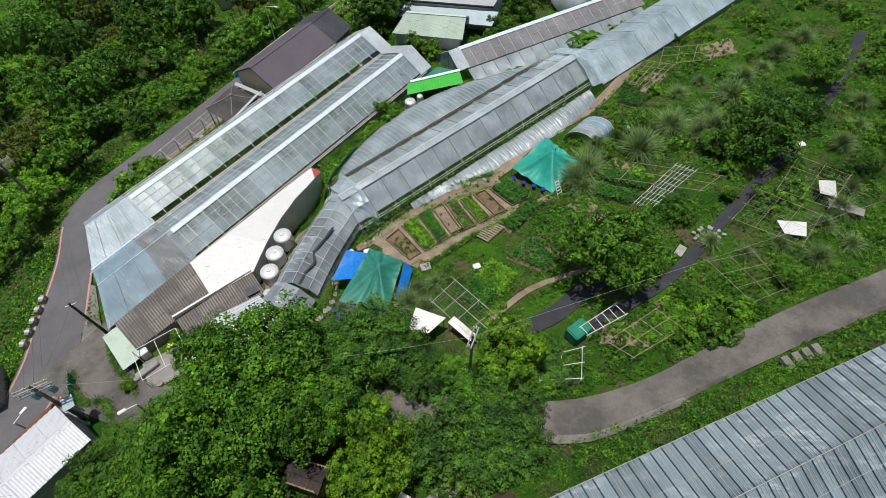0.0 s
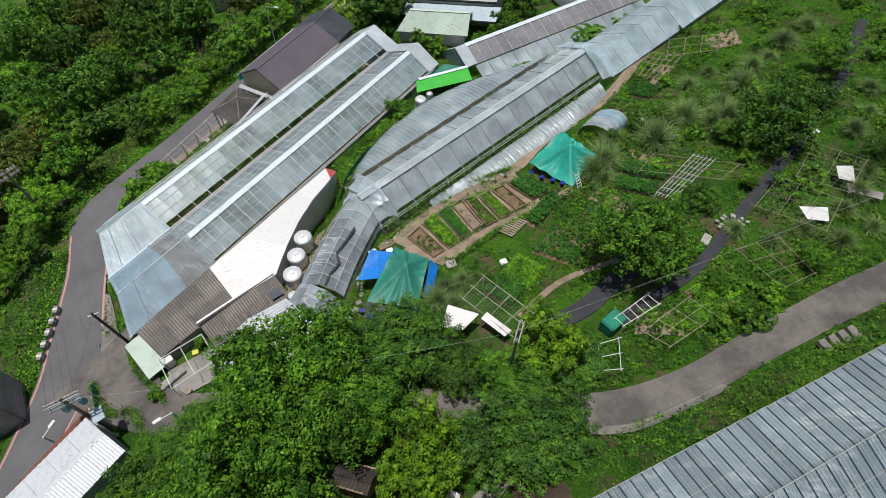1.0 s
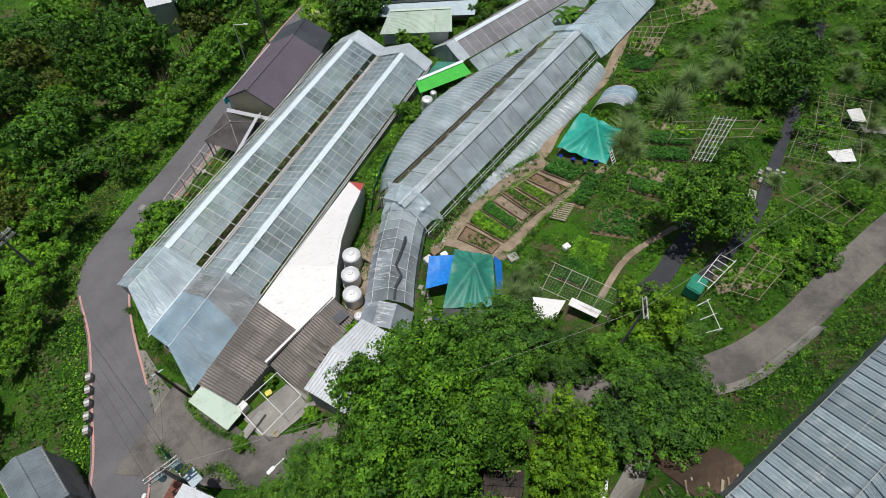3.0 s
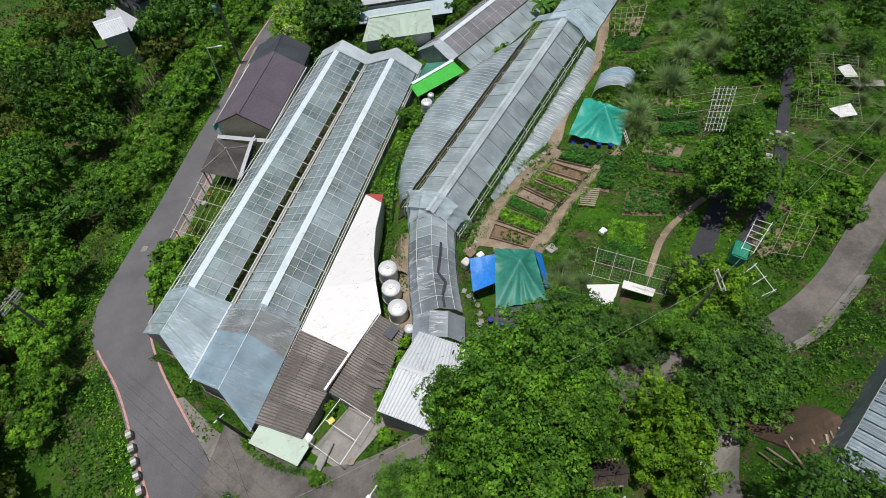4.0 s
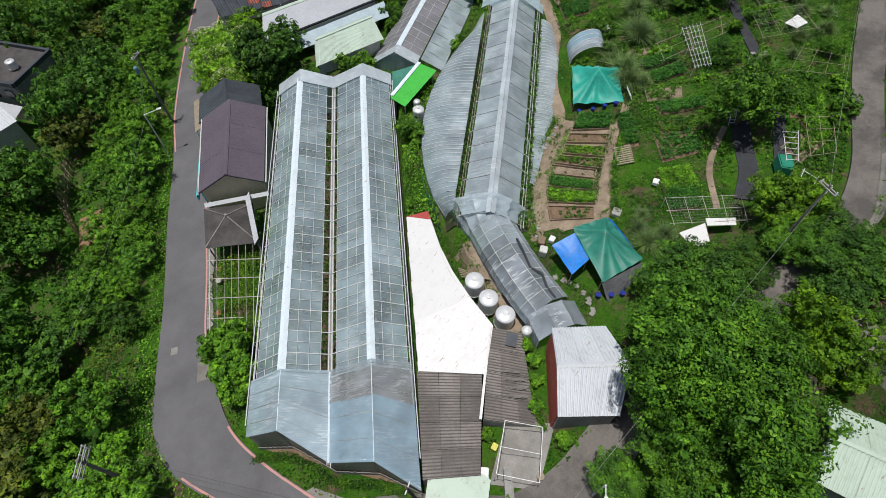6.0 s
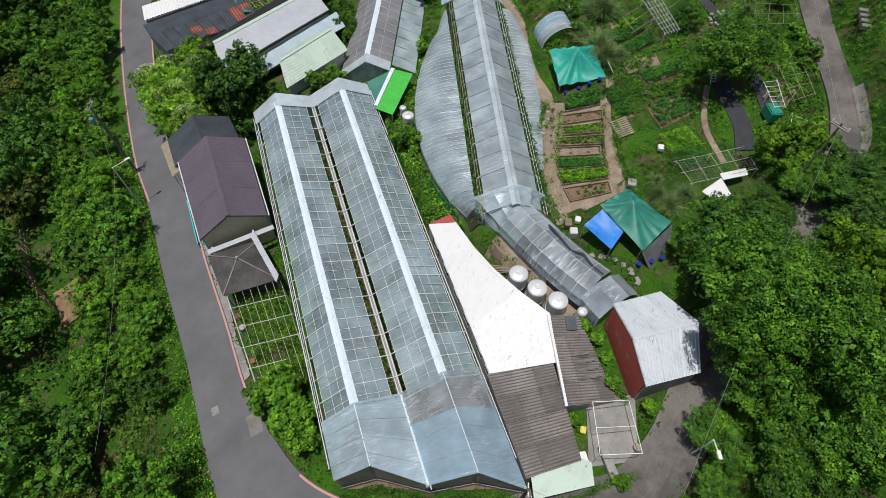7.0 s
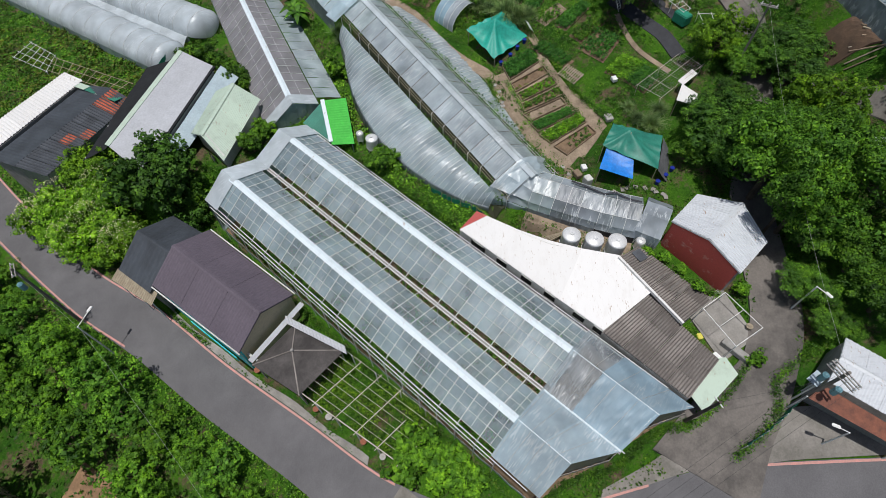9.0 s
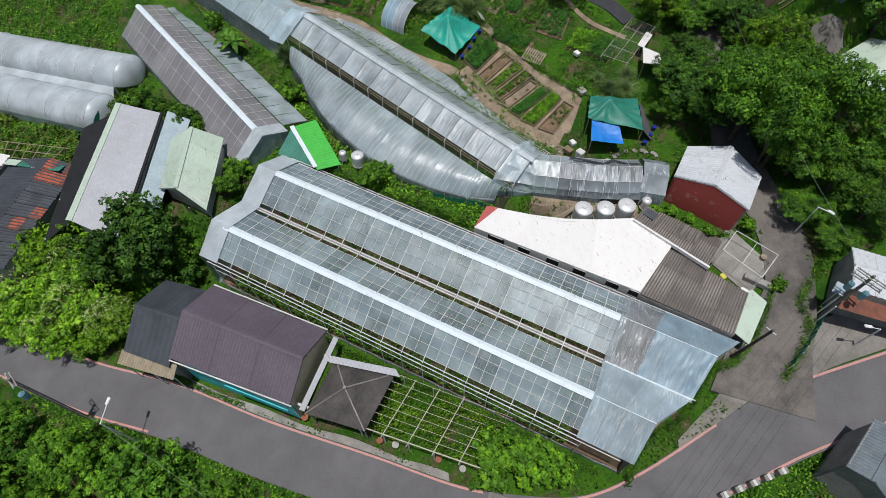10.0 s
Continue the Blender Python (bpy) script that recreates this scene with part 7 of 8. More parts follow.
scatter_leaves("dry_brush", "leaf_olive", 16000, 0, 16, 60, 84, 0.3, 0.5, 55, "dry brush and stalks beside the polytunnels")
scatter_leaves("grass_tufts", "weeds", 60000, 6, 60, 10, 62, 0.2, 0.45, 54, "rough grass on the open slope")


# ---- tents and tarpaulins ----
def canopy(name, corners, peak, peak_at, mat, parent, n=16, sag=0.12, folds=0.05, label=""):
    """A tarpaulin stretched over a ridge point and tied at its corners."""
    c = [Vector(p) for p in corners]
    bm = bmesh.new()
    grid = []
    for j in range(n + 1):
        row = []
        for i in range(n + 1):
            u, v = i / n, j / n
            p = c[0] * (1 - u) * (1 - v) + c[1] * u * (1 - v) + c[2] * u * v + c[3] * (1 - u) * v
            du, dv = u - peak_at[0], v - peak_at[1]
            ru = abs(du) / (peak_at[0] if du < 0 else 1 - peak_at[0])
            rv = abs(dv) / (peak_at[1] if dv < 0 else 1 - peak_at[1])
            r = min(1.0, max(ru, rv))
            a = math.atan2(dv, du)
            rise = peak * (1 - r) ** 1.15 - sag * math.sin(min(1, r) * math.pi) * (0.6 + 0.4 * math.cos(4 * a))
            crease = folds * math.sin(a * 11 + 2 * math.sin(a * 3)) * min(1, r * 1.5) * (1.1 - r * 0.5)
            row.append(bm.verts.new(p + Vector((0, 0, rise + crease))))
        grid.append(row)
    for j in range(n):
        for i in range(n):
            bm.faces.new((grid[j][i], grid[j][i + 1], grid[j + 1][i + 1], grid[j + 1][i]))
    bmesh.ops.recalc_face_normals(bm, faces=bm.faces)
    return part(name, bm, mat, parent, label, smooth=True)


def prop(parent, p, top, r=0.03, mat="bamboo"):
    bm = bmesh.new()
    rod(bm, on(p[0], p[1], -0.1), (p[0], p[1], top), r)
    part("pole", bm, mat, parent)


teal = thing("canopy_tent", on(8.0, 29.4), "teal tarpaulin tent stretched over poles at the bed end", "tent")
canopy("canopy", [(5.35, 29.55, 2.75), (8.2, 26.6, 3.0), (10.35, 29.0, 4.0), (8.2, 32.1, 3.6)], 1.25, (0.5, 0.62), "teal_tarp", teal, 34, 0.42, 0.12)
for p, z in (((5.4, 29.5), 2.7), ((8.15, 26.7), 2.95), ((10.2, 29.0), 3.9), ((8.2, 31.9), 3.7), ((8.6, 29.9), 4.6)):
    prop(teal, p, z)
gtent = thing("canopy_tent", on(-4.9, 18.9), "green tarpaulin tent with grey tarpaulin end beside the bent tunnel", "tent")
canopy("canopy", [(-5.2, 21.4, 3.35), (-7.0, 17.4, 2.95), (-3.7, 16.6, 3.1), (-2.85, 20.3, 3.4)], 1.0, (0.34, 0.55), "green_tarp", gtent, 34, 0.24, 0.09)
canopy("end_flap", [(-7.05, 17.4, 2.9), (-7.3, 16.5, 1.9), (-5.2, 15.6, 2.0), (-3.8, 16.5, 3.0)], 0.1, (0.5, 0.5), "grey_tarp", gtent, 8, 0.02, 0.02, "grey tarpaulin flap")
for p, z in (((-5.2, 21.3), 3.3), ((-6.95, 17.5), 2.9), ((-3.8, 16.7), 3.0), ((-3.0, 20.2), 3.35), ((-4.6, 19.4), 4.2), ((-7.2, 16.6), 1.9)):
    prop(gtent, p, z)
btarp = thing("tarpaulin", on(-6.5, 20.3), "bright blue tarpaulin awning tied beside the green tent", "tarpaulin")
canopy("sheet", [(-6.95, 21.65, 2.75), (-7.75, 19.25, 2.6), (-6.2, 19.1, 3.0), (-5.25, 21.05, 3.2)], -0.15, (0.5, 0.5), "blue_tarp", btarp, 12, 0.05, 0.02)
for p, z in (((-6.95, 21.6), 2.7), ((-7.7, 19.3), 2.55), ((-6.25, 19.2), 2.95)):
    prop(btarp, p, z)
btarp2 = thing("tarpaulin", on(-2.6, 19.2), "narrow blue tarpaulin hanging behind the green tent", "tarpaulin")
canopy("sheet", [(-2.75, 20.3, 3.3), (-3.3, 17.6, 2.9), (-2.8, 17.5, 2.3), (-2.2, 20.1, 2.7)], 0.05, (0.5, 0.5), "blue_tarp", btarp2, 8, 0.03, 0.03)
for p, z in (((-2.3, 20.0), 2.7), ((-2.85, 17.6), 2.4)):
    prop(btarp2, p, z)

# small hooped tunnel behind the teal tent
ht = thing("hoop_tunnel", on(11.3, 33.6), "low hooped tunnel of blue-grey film behind the tent", "tunnel")
HA, HB = Vector((11.1, 32.4)), Vector((12.9, 34.2))
HN = Vector((-0.71, 0.70)) * 1.5


def hoop_at(q, t, grow=1.0):
    x, y = q.x + HN.x * grow * math.cos(t), q.y + HN.y * grow * math.cos(t)
    return Vector((x, y, hz(x, y) - 0.05 + 1.4 * grow * math.sin(t) ** 0.8))


for k in range(4):
    bm = bmesh.new()
    rows = [[bm.verts.new(hoop_at(q, math.pi * i / 12)) for i in range(13)] for q in (HA.lerp(HB, k / 4), HA.lerp(HB, (k + 1) / 4))]
    for i in range(12):
        bm.faces.new((rows[0][i], rows[0][i + 1], rows[1][i + 1], rows[1][i]))
    part("film_bay", bm, "film_blue" if k > 1 else "film_dark", ht, smooth=True)
for k in range(5):
    bm = bmesh.new()
    bent(bm, [hoop_at(HA.lerp(HB, k / 4), math.pi * i / 8, 1.015) for i in range(9)], 0.02)
    part("hoop", bm, "galv", ht)
bm = bmesh.new()
fan = [bm.verts.new(hoop_at(HB, math.pi * i / 12)) for i in range(13)]
bm.faces.new(fan)
part("end_film", bm, "film_dark", ht)


# ---- vegetable beds ----
def leaf_batch(r, P, size, up=0.7):
    n = len(P)
    nrm = r.normal(size=(n, 3)) * 0.5 + np.array([0, 0, up])
    nrm /= np.linalg.norm(nrm, axis=1, keepdims=True)
    t = r.normal(size=(n, 3))
    t -= nrm * (t * nrm).sum(1, keepdims=True)
    t /= np.linalg.norm(t, axis=1, keepdims=True)
    s = np.cross(nrm, t)
    L = size * r.uniform(0.6, 1.4, (n, 1))
    v = np.stack([P - t * L * 0.5, P - s * L * 0.32 + nrm * L * 0.1, P + t * L * 0.5, P + s * L * 0.32 + nrm * L * 0.1], 1).reshape(-1, 3)
    return v, np.arange(n * 4).reshape(n, 4)


def garden_bed(corners, soil, crop, rows, per_row, height, size, label, seed, boards=True, cover=1.0):
    c = [Vector(p) for p in corners]
    m = (c[0] + c[1] + c[2] + c[3]) / 4
    b = thing("garden_bed", on(m.x, m.y), label, "garden bed", "vegetable beds")
    bm = bmesh.new()
    at = lambda u, v: c[0] * (1 - u) * (1 - v) + c[1] * u * (1 - v) + c[2] * u * v + c[3] * (1 - u) * v
    nu, nv = 14, 8
    grid = [[bm.verts.new((at(i / nu, j / nv).x, at(i / nu, j / nv).y, hz(*at(i / nu, j / nv)) + (0.02 if i in (0, nu) or j in (0, nv) else 0.16 + 0.03 * math.sin(i * 2.1 + j * 1.7)))) for i in range(nu + 1)] for j in range(nv + 1)]
    for j in range(nv):
        for i in range(nu):
            bm.faces.new((grid[j][i], grid[j][i + 1], grid[j + 1][i + 1], grid[j + 1][i]))
    bmesh.ops.recalc_face_normals(bm, faces=bm.faces)
    part("soil", bm, soil, b)
    if boards:
        for i in range(4):
            p, q = c[i], c[(i + 1) % 4]
            bm = bmesh.new()
            beam(bm, on(p.x, p.y, 0.1), on(q.x, q.y, 0.1), 0.05, 0.22)
            part("edging_board", bm, "wood", b)
    if crop:
        r = np.random.default_rng(seed)
        P = []
        for j in range(rows):
            for i in range(per_row):
                if r.random() > cover:
                    continue
                u, v = (i + r.uniform(0.1, 0.9)) / per_row, (j + 0.5 + r.normal() * 0.12) / rows
                q = at(0.03 + 0.94 * u, 0.05 + 0.9 * min(1, max(0, v)))
                k = 18
                P.append(np.array([q.x, q.y, hz(q.x, q.y) + 0.16]) + r.normal(size=(k, 3)) * np.array([size, size, 0]) * 0.7 + np.stack([np.zeros(k), np.zeros(k), r.uniform(0, height, k)], 1))
        P = np.concatenate(P)
        v, f = leaf_batch(r, P - np.array(b.location), size * 1.15)
        ob = tagged(obj_from_arrays("crop", v, f, crop), kind="stuff")
        ob.parent = b
    return b


garden_bed([(5.3, 28.8), (6.5, 26.4), (5.1, 25.7), (3.6, 28.1)], "bed_soil", "veg_dark", 6, 26, 0.4, 0.14, "raised bed full of dark green vegetables", 61)
garden_bed([(3.2, 28.0), (4.6, 25.3), (3.8, 24.9), (2.3, 27.6)], "bed_soil", "leaf_olive", 2, 10, 0.12, 0.1, "raised bed of bare brown soil edged with boards", 62, cover=0.4)
garden_bed([(2.0, 27.5), (3.4, 24.7), (2.6, 24.2), (1.2, 27.1)], "bed_soil", "leaf_bright", 4, 20, 0.22, 0.11, "narrow bed of young yellow-green vegetables", 63, cover=0.65)
garden_bed([(0.9, 27.1), (2.3, 24.1), (1.5, 23.7), (0.1, 26.9)], "bed_soil", "weeds", 4, 18, 0.25, 0.12, "weedy bed with sparse vegetables", 64, cover=0.6)
garden_bed([(-0.2, 27.0), (1.2, 23.9), (0.5, 23.5), (-0.9, 26.4)], "dirt", "leaf_olive", 2, 10, 0.1, 0.09, "bare pale bed edged with dark boards", 65, cover=0.2)
garden_bed([(-1.2, 26.4), (0.2, 23.4), (-0.5, 22.9), (-2.0, 25.8)], "bed_soil", "veg_dark", 5, 30, 0.3, 0.1, "bed of dense blue-green leeks", 66)
garden_bed([(-2.3, 25.7), (-0.6, 22.6), (-1.4, 22.0), (-3.2, 24.8)], "bed_soil", "leaf_bright", 4, 26, 0.32, 0.14, "bed of bright green leafy vegetables", 67)
garden_bed([(-3.5, 24.6), (-1.7, 21.9), (-2.5, 21.3), (-4.4, 23.6)], "bed_soil", "weeds", 3, 16, 0.2, 0.12, "bare brown bed with a few weeds", 68, cover=0.35)
for i, (cs, soil, crop, cov, lab) in enumerate((
        ([(12.6, 28.4), (15.2, 26.8), (14.5, 25.9), (11.9, 27.3)], "bed_soil", "veg_dark", 1.0, "open plot of dark green sweet potato leaves"),
        ([(11.7, 26.9), (14.2, 25.5), (13.4, 24.4), (10.9, 25.8)], "bed_soil", "veg_dark", 1.0, "second open plot of dark green sweet potato leaves"),
        ([(7.6, 23.1), (9.8, 20.7), (8.7, 19.9), (6.6, 22.1)], "bed_soil", "weeds", 0.7, "open plot of mixed vegetables in rows"),
        ([(6.0, 22.4), (8.2, 20.6), (6.6, 18.8), (4.2, 20.4)], "bed_soil", "veg_dark", 0.65, "open plot of vegetables in loose rows"),
        ([(2.1, 18.9), (3.6, 17.5), (2.1, 16.1), (0.6, 17.5)], "bed_soil", "veg_dark", 1.0, "open plot of large-leaved vegetables by the trellis"),
        ([(16.5, 40.0), (18.2, 37.8), (16.6, 36.4), (15.0, 38.0)], "bed_soil", "veg_dark", 0.9, "open plot of leafy vegetables by the path"),
        ([(14.4, 38.0), (16.0, 35.6), (14.8, 34.5), (13.3, 36.1)], "bed_soil", "weeds", 0.4, "half-bare plot of brown soil"),
        ([(13.3, 30.0), (15.0, 28.9), (14.2, 28.2), (12.8, 29.0)], "dirt", "weeds", 0.12, "bare patch of pale soil"),
        ([(18.6, 43.4), (20.6, 41.2), (18.0, 38.4), (16.5, 40.2)], "dirt", "weeds", 0.2, "bare plot under a bamboo trellis"),
        ([(24.6, 45.4), (27.6, 46.4), (27.2, 43.2), (24.0, 42.8)], "dirt", "weeds", 0.12, "bare heap of pale soil"),
        ([(9.6, 15.0), (12.4, 14.2), (11.6, 12.8), (9.0, 13.2)], "dirt", "weeds", 0.3, "bare plot by the lane"),
        ([(6.7, 26.3), (7.2, 25.4), (4.7, 22.7), (4.1, 23.6)], "bed_soil", "veg_dark", 1.0, "strip of dark leafy vegetables along the path"),
        ([(9.0, 24.3), (11.5, 21.9), (10.7, 21.1), (8.2, 23.3)], "bed_soil", "veg_dark", 0.8, "rows of young leeks on open soil"),
        ([(10.0, 26.0), (11.9, 23.9), (10.8, 23.1), (9.0, 25.0)], "dirt", "weeds", 0.2, "bare pale strip of soil between the plots"),
        ([(3.2, 20.4), (4.9, 18.9), (3.4, 17.0), (1.8, 18.6)], "bed_soil", "leaf_bright", 1.0, "plot of large bright green leaves by the path"),
        ([(12.5, 15.0), (14.3, 15.0), (12.8, 13.1), (11.1, 13.1)], "bed_soil", "leaf_mid", 0.9, "rows of green vegetables beside the lane"),
        ([(12.6, 15.8), (14.6, 16.8), (15.6, 15.0), (13.6, 14.0)], "bed_soil", "leaf_bright", 0.7, "plot of bright green vegetables by the lane"))):
    garden_bed(cs, soil, crop, 7, 30, 0.3, 0.12, lab, 80 + i, boards=False, cover=cov)


# ---- trellises ----
def trellis(corners, h, nu, nv, label, mat="bamboo", r=0.02, posts=True, mesh=0):
    c = [Vector(p) for p in corners]
    m = (c[0] + c[1] + c[2] + c[3]) / 4
    t = thing("trellis", on(m.x, m.y), label, "trellis", "garden trellises")
    at = lambda u, v: (lambda q: Vector((q.x, q.y, hz(q.x, q.y) + h)))(c[0] * (1 - u) * (1 - v) + c[1] * u * (1 - v) + c[2] * u * v + c[3] * (1 - u) * v)
    for i in range(nu + 1):
        j = random.uniform(-0.012, 0.012)
        bm = bmesh.new()
        rod(bm, at(i / nu + j, -0.06), at(i / nu - j, 1.06), r, seg=5)
        part("bar", bm, mat, t)
    for i in range(nv + 1):
        j = random.uniform(-0.012, 0.012)
        bm = bmesh.new()
        p, q = at(-0.06, i / nv + j), at(1.06, i / nv - j)
        rod(bm, p + Vector((0, 0, 0.04)), q + Vector((0, 0, 0.04)), r, seg=5)
        part("bar", bm, mat, t)
    if posts:
        for u in (0, 0.5, 1):
            for v in (0, 1):
                p = at(u, v)
                bm = bmesh.new()
                rod(bm, on(p.x, p.y, -0.1), p, r * 1.2, seg=5)
                part("post", bm, mat, t)
    if mesh:
        bm = bmesh.new()
        for i in range(mesh + 1):
            rod(bm, at(i / mesh, 0), at(i / mesh, 1), 0.004, seg=3)
        k = max(3, int(mesh * (c[3] - c[0]).length / (c[1] - c[0]).length))
        for i in range(k + 1):
            rod(bm, at(0, i / k), at(1, i / k), 0.004, seg=3)
        part("netting", bm, "pale_cable", t)
    return t


trellis([(0.7, 18.2), (3.6, 14.6), (2.0, 13.3), (-0.75, 16.6)], 1.0, 4, 2, "white pipe trellis with netting over vegetables", "bamboo_pale", 0.016, True, 22)
trellis([(13.3, 24.0), (16.9, 27.4), (18.0, 26.5), (14.2, 23.2)], 0.9, 7, 5, "grey bamboo trellis grid over the slope", "galv", 0.016)
trellis([(14.3, 28.0), (19.3, 25.6), (17.6, 24.3), (12.7, 26.4)], 1.0, 2, 2, "long bamboo poles tied across the grid trellis", "bamboo", 0.018)
trellis([(18.8, 43.5), (20.9, 41.6), (17.9, 38.4), (16.6, 40.3)], 0.8, 5, 4, "bamboo trellis grid over bare soil", "bamboo", 0.025)
trellis([(21.2, 45.4), (25.4, 44.4), (24.0, 41.6), (20.0, 42.4)], 0.7, 3, 2, "loose bamboo frame on the slope", "bamboo", 0.022)
trellis([(7.9, 14.0), (10.1, 15.4), (10.5, 14.6), (8.2, 13.4)], 0.9, 5, 1, "white pipe frame over the sheet path", "white_plastic", 0.02)
trellis([(16.2, 18.1), (19.0, 18.6), (19.8, 15.8), (17.6, 15.0)], 0.9, 2, 3, "thin bamboo trellis over weeds by the lane", "bamboo", 0.012)
trellis([(22.4, 23.9), (25.1, 27.0), (27.4, 24.7), (24.8, 21.9)], 0.9, 3, 2, "thin netted trellis over the slope", "bamboo", 0.012, True, 9)
trellis([(18.8, 21.6), (21.4, 24.0), (24.2, 21.4), (22.0, 19.0)], 0.8, 2, 3, "thin netted trellis with bamboo bars", "bamboo", 0.012, True, 9)
trellis([(9.2, 13.0), (12.4, 15.0), (13.4, 13.6), (10.4, 11.9)], 0.7, 3, 2, "thin bamboo frame by the lane", "bamboo", 0.016)
trellis([(5.4, 12.2), (7.8, 12.7), (7.4, 10.8), (5.2, 10.8)], 0.7, 2, 2, "small white frame under the tree", "white_plastic", 0.02)


# ---- panels, boxes and loose things in the garden ----
def plate(name, corners, thick, mat, label, category, legs=True, group=""):
    c = [Vector(p) for p in corners]
    m = sum(c, Vector()) / len(c)
    t = thing(name, on(m.x, m.y), label, category, group)
    bm = bmesh.new()
    slab(bm, c, thick)
    bmesh.ops.bevel(bm, geom=bm.edges, offset=0.01, segments=1, affect='EDGES')
    part("sheet", bm, mat, t)
    if legs:
        for p in c:
            q = p + (m - p) * 0.12
            bm = bmesh.new()
            rod(bm, on(q.x, q.y, -0.1), (q.x, q.y, q.z - 0.02), 0.03, seg=5)
            part("leg", bm, "bamboo", t)
    return t


plate("sheet_roof", [(-1.75, 15.85, 4.95), (0.1, 15.1, 5.0), (-0.95, 14.1, 4.95), (-2.2, 14.4, 4.9)], 0.04, "white_roof", "white sheet roof over a small garden store", "roof")
plate("sheet_roof", [(0.6, 15.3, 4.85), (1.95, 13.95, 4.95), (1.5, 13.6, 4.9), (0.2, 14.9, 4.8)], 0.04, "white_roof", "narrow white sheet roof by the trellis", "roof")
plate("loose_board", [(21.4, 21.2, 6.7), (23.2, 21.0, 6.75), (22.8, 19.9, 6.7), (21.6, 20.2, 6.6)], 0.03, "white_plastic", "white sheet lying on a trellis", "sheet")
plate("loose_board", [(25.2, 24.4, 6.95), (26.3, 24.3, 7.0), (25.8, 22.9, 6.95), (24.9, 23.3, 6.9)], 0.03, "white_wall", "off-white sheet lying on a trellis", "sheet")
plate("loose_board", [(25.4, 23.0, 6.75), (27.4, 22.0, 6.8), (27.0, 21.4, 6.8), (25.2, 22.3, 6.75)], 0.03, "concrete", "grey sheet lying on a trellis", "sheet")


def small_box(name, x, y, size, turn, mat, label, category, h=0.0, group=""):
    bm = bmesh.new()
    box(bm, on(x, y, size[2] / 2 + h), size, turn)
    bmesh.ops.bevel(bm, geom=bm.edges, offset=min(size) * 0.08, segments=2, affect='EDGES')
    return alone(name, bm, mat, label, category, group)


small_box("plastic_crate", 2.2, 19.7, (0.5, 0.42, 0.3), 0.4, "white_plastic", "white plastic crate among the vegetables", "crate", 0.1)
small_box("cardboard_box", -5.7, 22.4, (0.5, 0.4, 0.35), 0.3, "white_plastic", "white box beside the green tent", "box", 0.0)
small_box("crate", -6.2, 22.9, (0.7, 0.5, 0.4), 0.5, "wood", "weathered wooden crate by the path", "crate")
small_box("crate", -6.9, 22.2, (0.6, 0.55, 0.7), 0.5, "white_wall", "pale cupboard beside the blue tarpaulin", "cupboard")
small_box("net_cage", 7.8, 13.9, (1.3, 0.9, 0.9), 0.65, "net_green", "cage wrapped in teal netting by the lane", "cage")
small_box("white_box", -20.45, 15.0, (0.55, 0.5, 0.9), 0.7, "white_plastic", "white cabinet at the courtyard corner", "cabinet")
small_box("bench", -19.9, 13.6, (0.5, 1.9, 0.45), -0.75, "grey_wall", "grey bench along the courtyard edge", "bench")
small_box("yellow_crate", -18.9, 15.6, (0.42, 0.35, 0.3), 0.3, "yellow", "yellow plastic crate in the courtyard", "crate")
small_box("stone_block", -1.3, 20.3, (0.7, 0.6, 0.3), 0.3, "stone", "pale flat stone beside the path", "stone")
small_box("white_sack", 15.1, 33.5, (0.7, 0.5, 0.4), 0.9, "white_plastic", "white sack by a grass clump", "sack")
small_box("white_sack", 25.6, 28.4, (0.8, 0.5, 0.4), 0.7, "white_wall", "pale sack beside the sheet path", "sack")
small_box("white_sack", 26.3, 28.9, (0.6, 0.5, 0.35), 0.2, "white_plastic", "white sack beside the sheet path", "sack")
small_box("stone_slab", 15.2, 19.6, (0.9, 0.5, 0.25), 0.9, "stone", "flat grey slab by the sheet path", "slab")
for i in range(14):
    a = i * 2.4
    small_box("rock", 17.3 + 0.5 * math.cos(a) * (1 + i * 0.08), 20.9 + 0.6 * math.sin(a), (0.22 + 0.03 * (i % 4), 0.2, 0.16), a, "stone", "loose grey rock in a heap by the path", "rock", group="rock heap")
for i, (x, y) in enumerate(((5.5, 28.9), (6.2, 28.1), (6.9, 27.5), (7.5, 26.9), (-6.9, 16.6), (-6.4, 16.1), (-7.4, 17.2))):
    bm = bmesh.new()
    bmesh.ops.create_cone(bm, cap_ends=True, segments=14, radius1=0.14, radius2=0.18, depth=0.36, matrix=Matrix.Translation(on(x, y, 0.18)))
    alone("bucket", bm, "blue_plastic", "dark blue plastic bucket under the tent edge", "bucket", "blue buckets")
# slatted pallet
pal = thing("pallet", on(3.3, 23.1), "pale wooden pallet leaning on the bank", "pallet")
for k in range(9):
    f = k / 8 - 0.5
    bm = bmesh.new()
    c = Vector((3.3, 23.1, 0)) + Vector((0.71, 0.71, 0)) * f * 1.7
    d = Vector((0.71, -0.71, 0)) * 0.6
    beam(bm, on(c.x - d.x, c.y - d.y, 0.22), on(c.x + d.x, c.y + d.y, 0.22), 0.11, 0.025)
    part("slat", bm, "bamboo", pal)
for f in (-0.45, 0, 0.45):
    bm = bmesh.new()
    c = Vector((3.3, 23.1, 0)) + Vector((0.71, -0.71, 0)) * f
    d = Vector((0.71, 0.71, 0)) * 0.9
    beam(bm, on(c.x - d.x, c.y - d.y, 0.14), on(c.x + d.x, c.y + d.y, 0.14), 0.09, 0.1)
    part("runner", bm, "wood", pal)


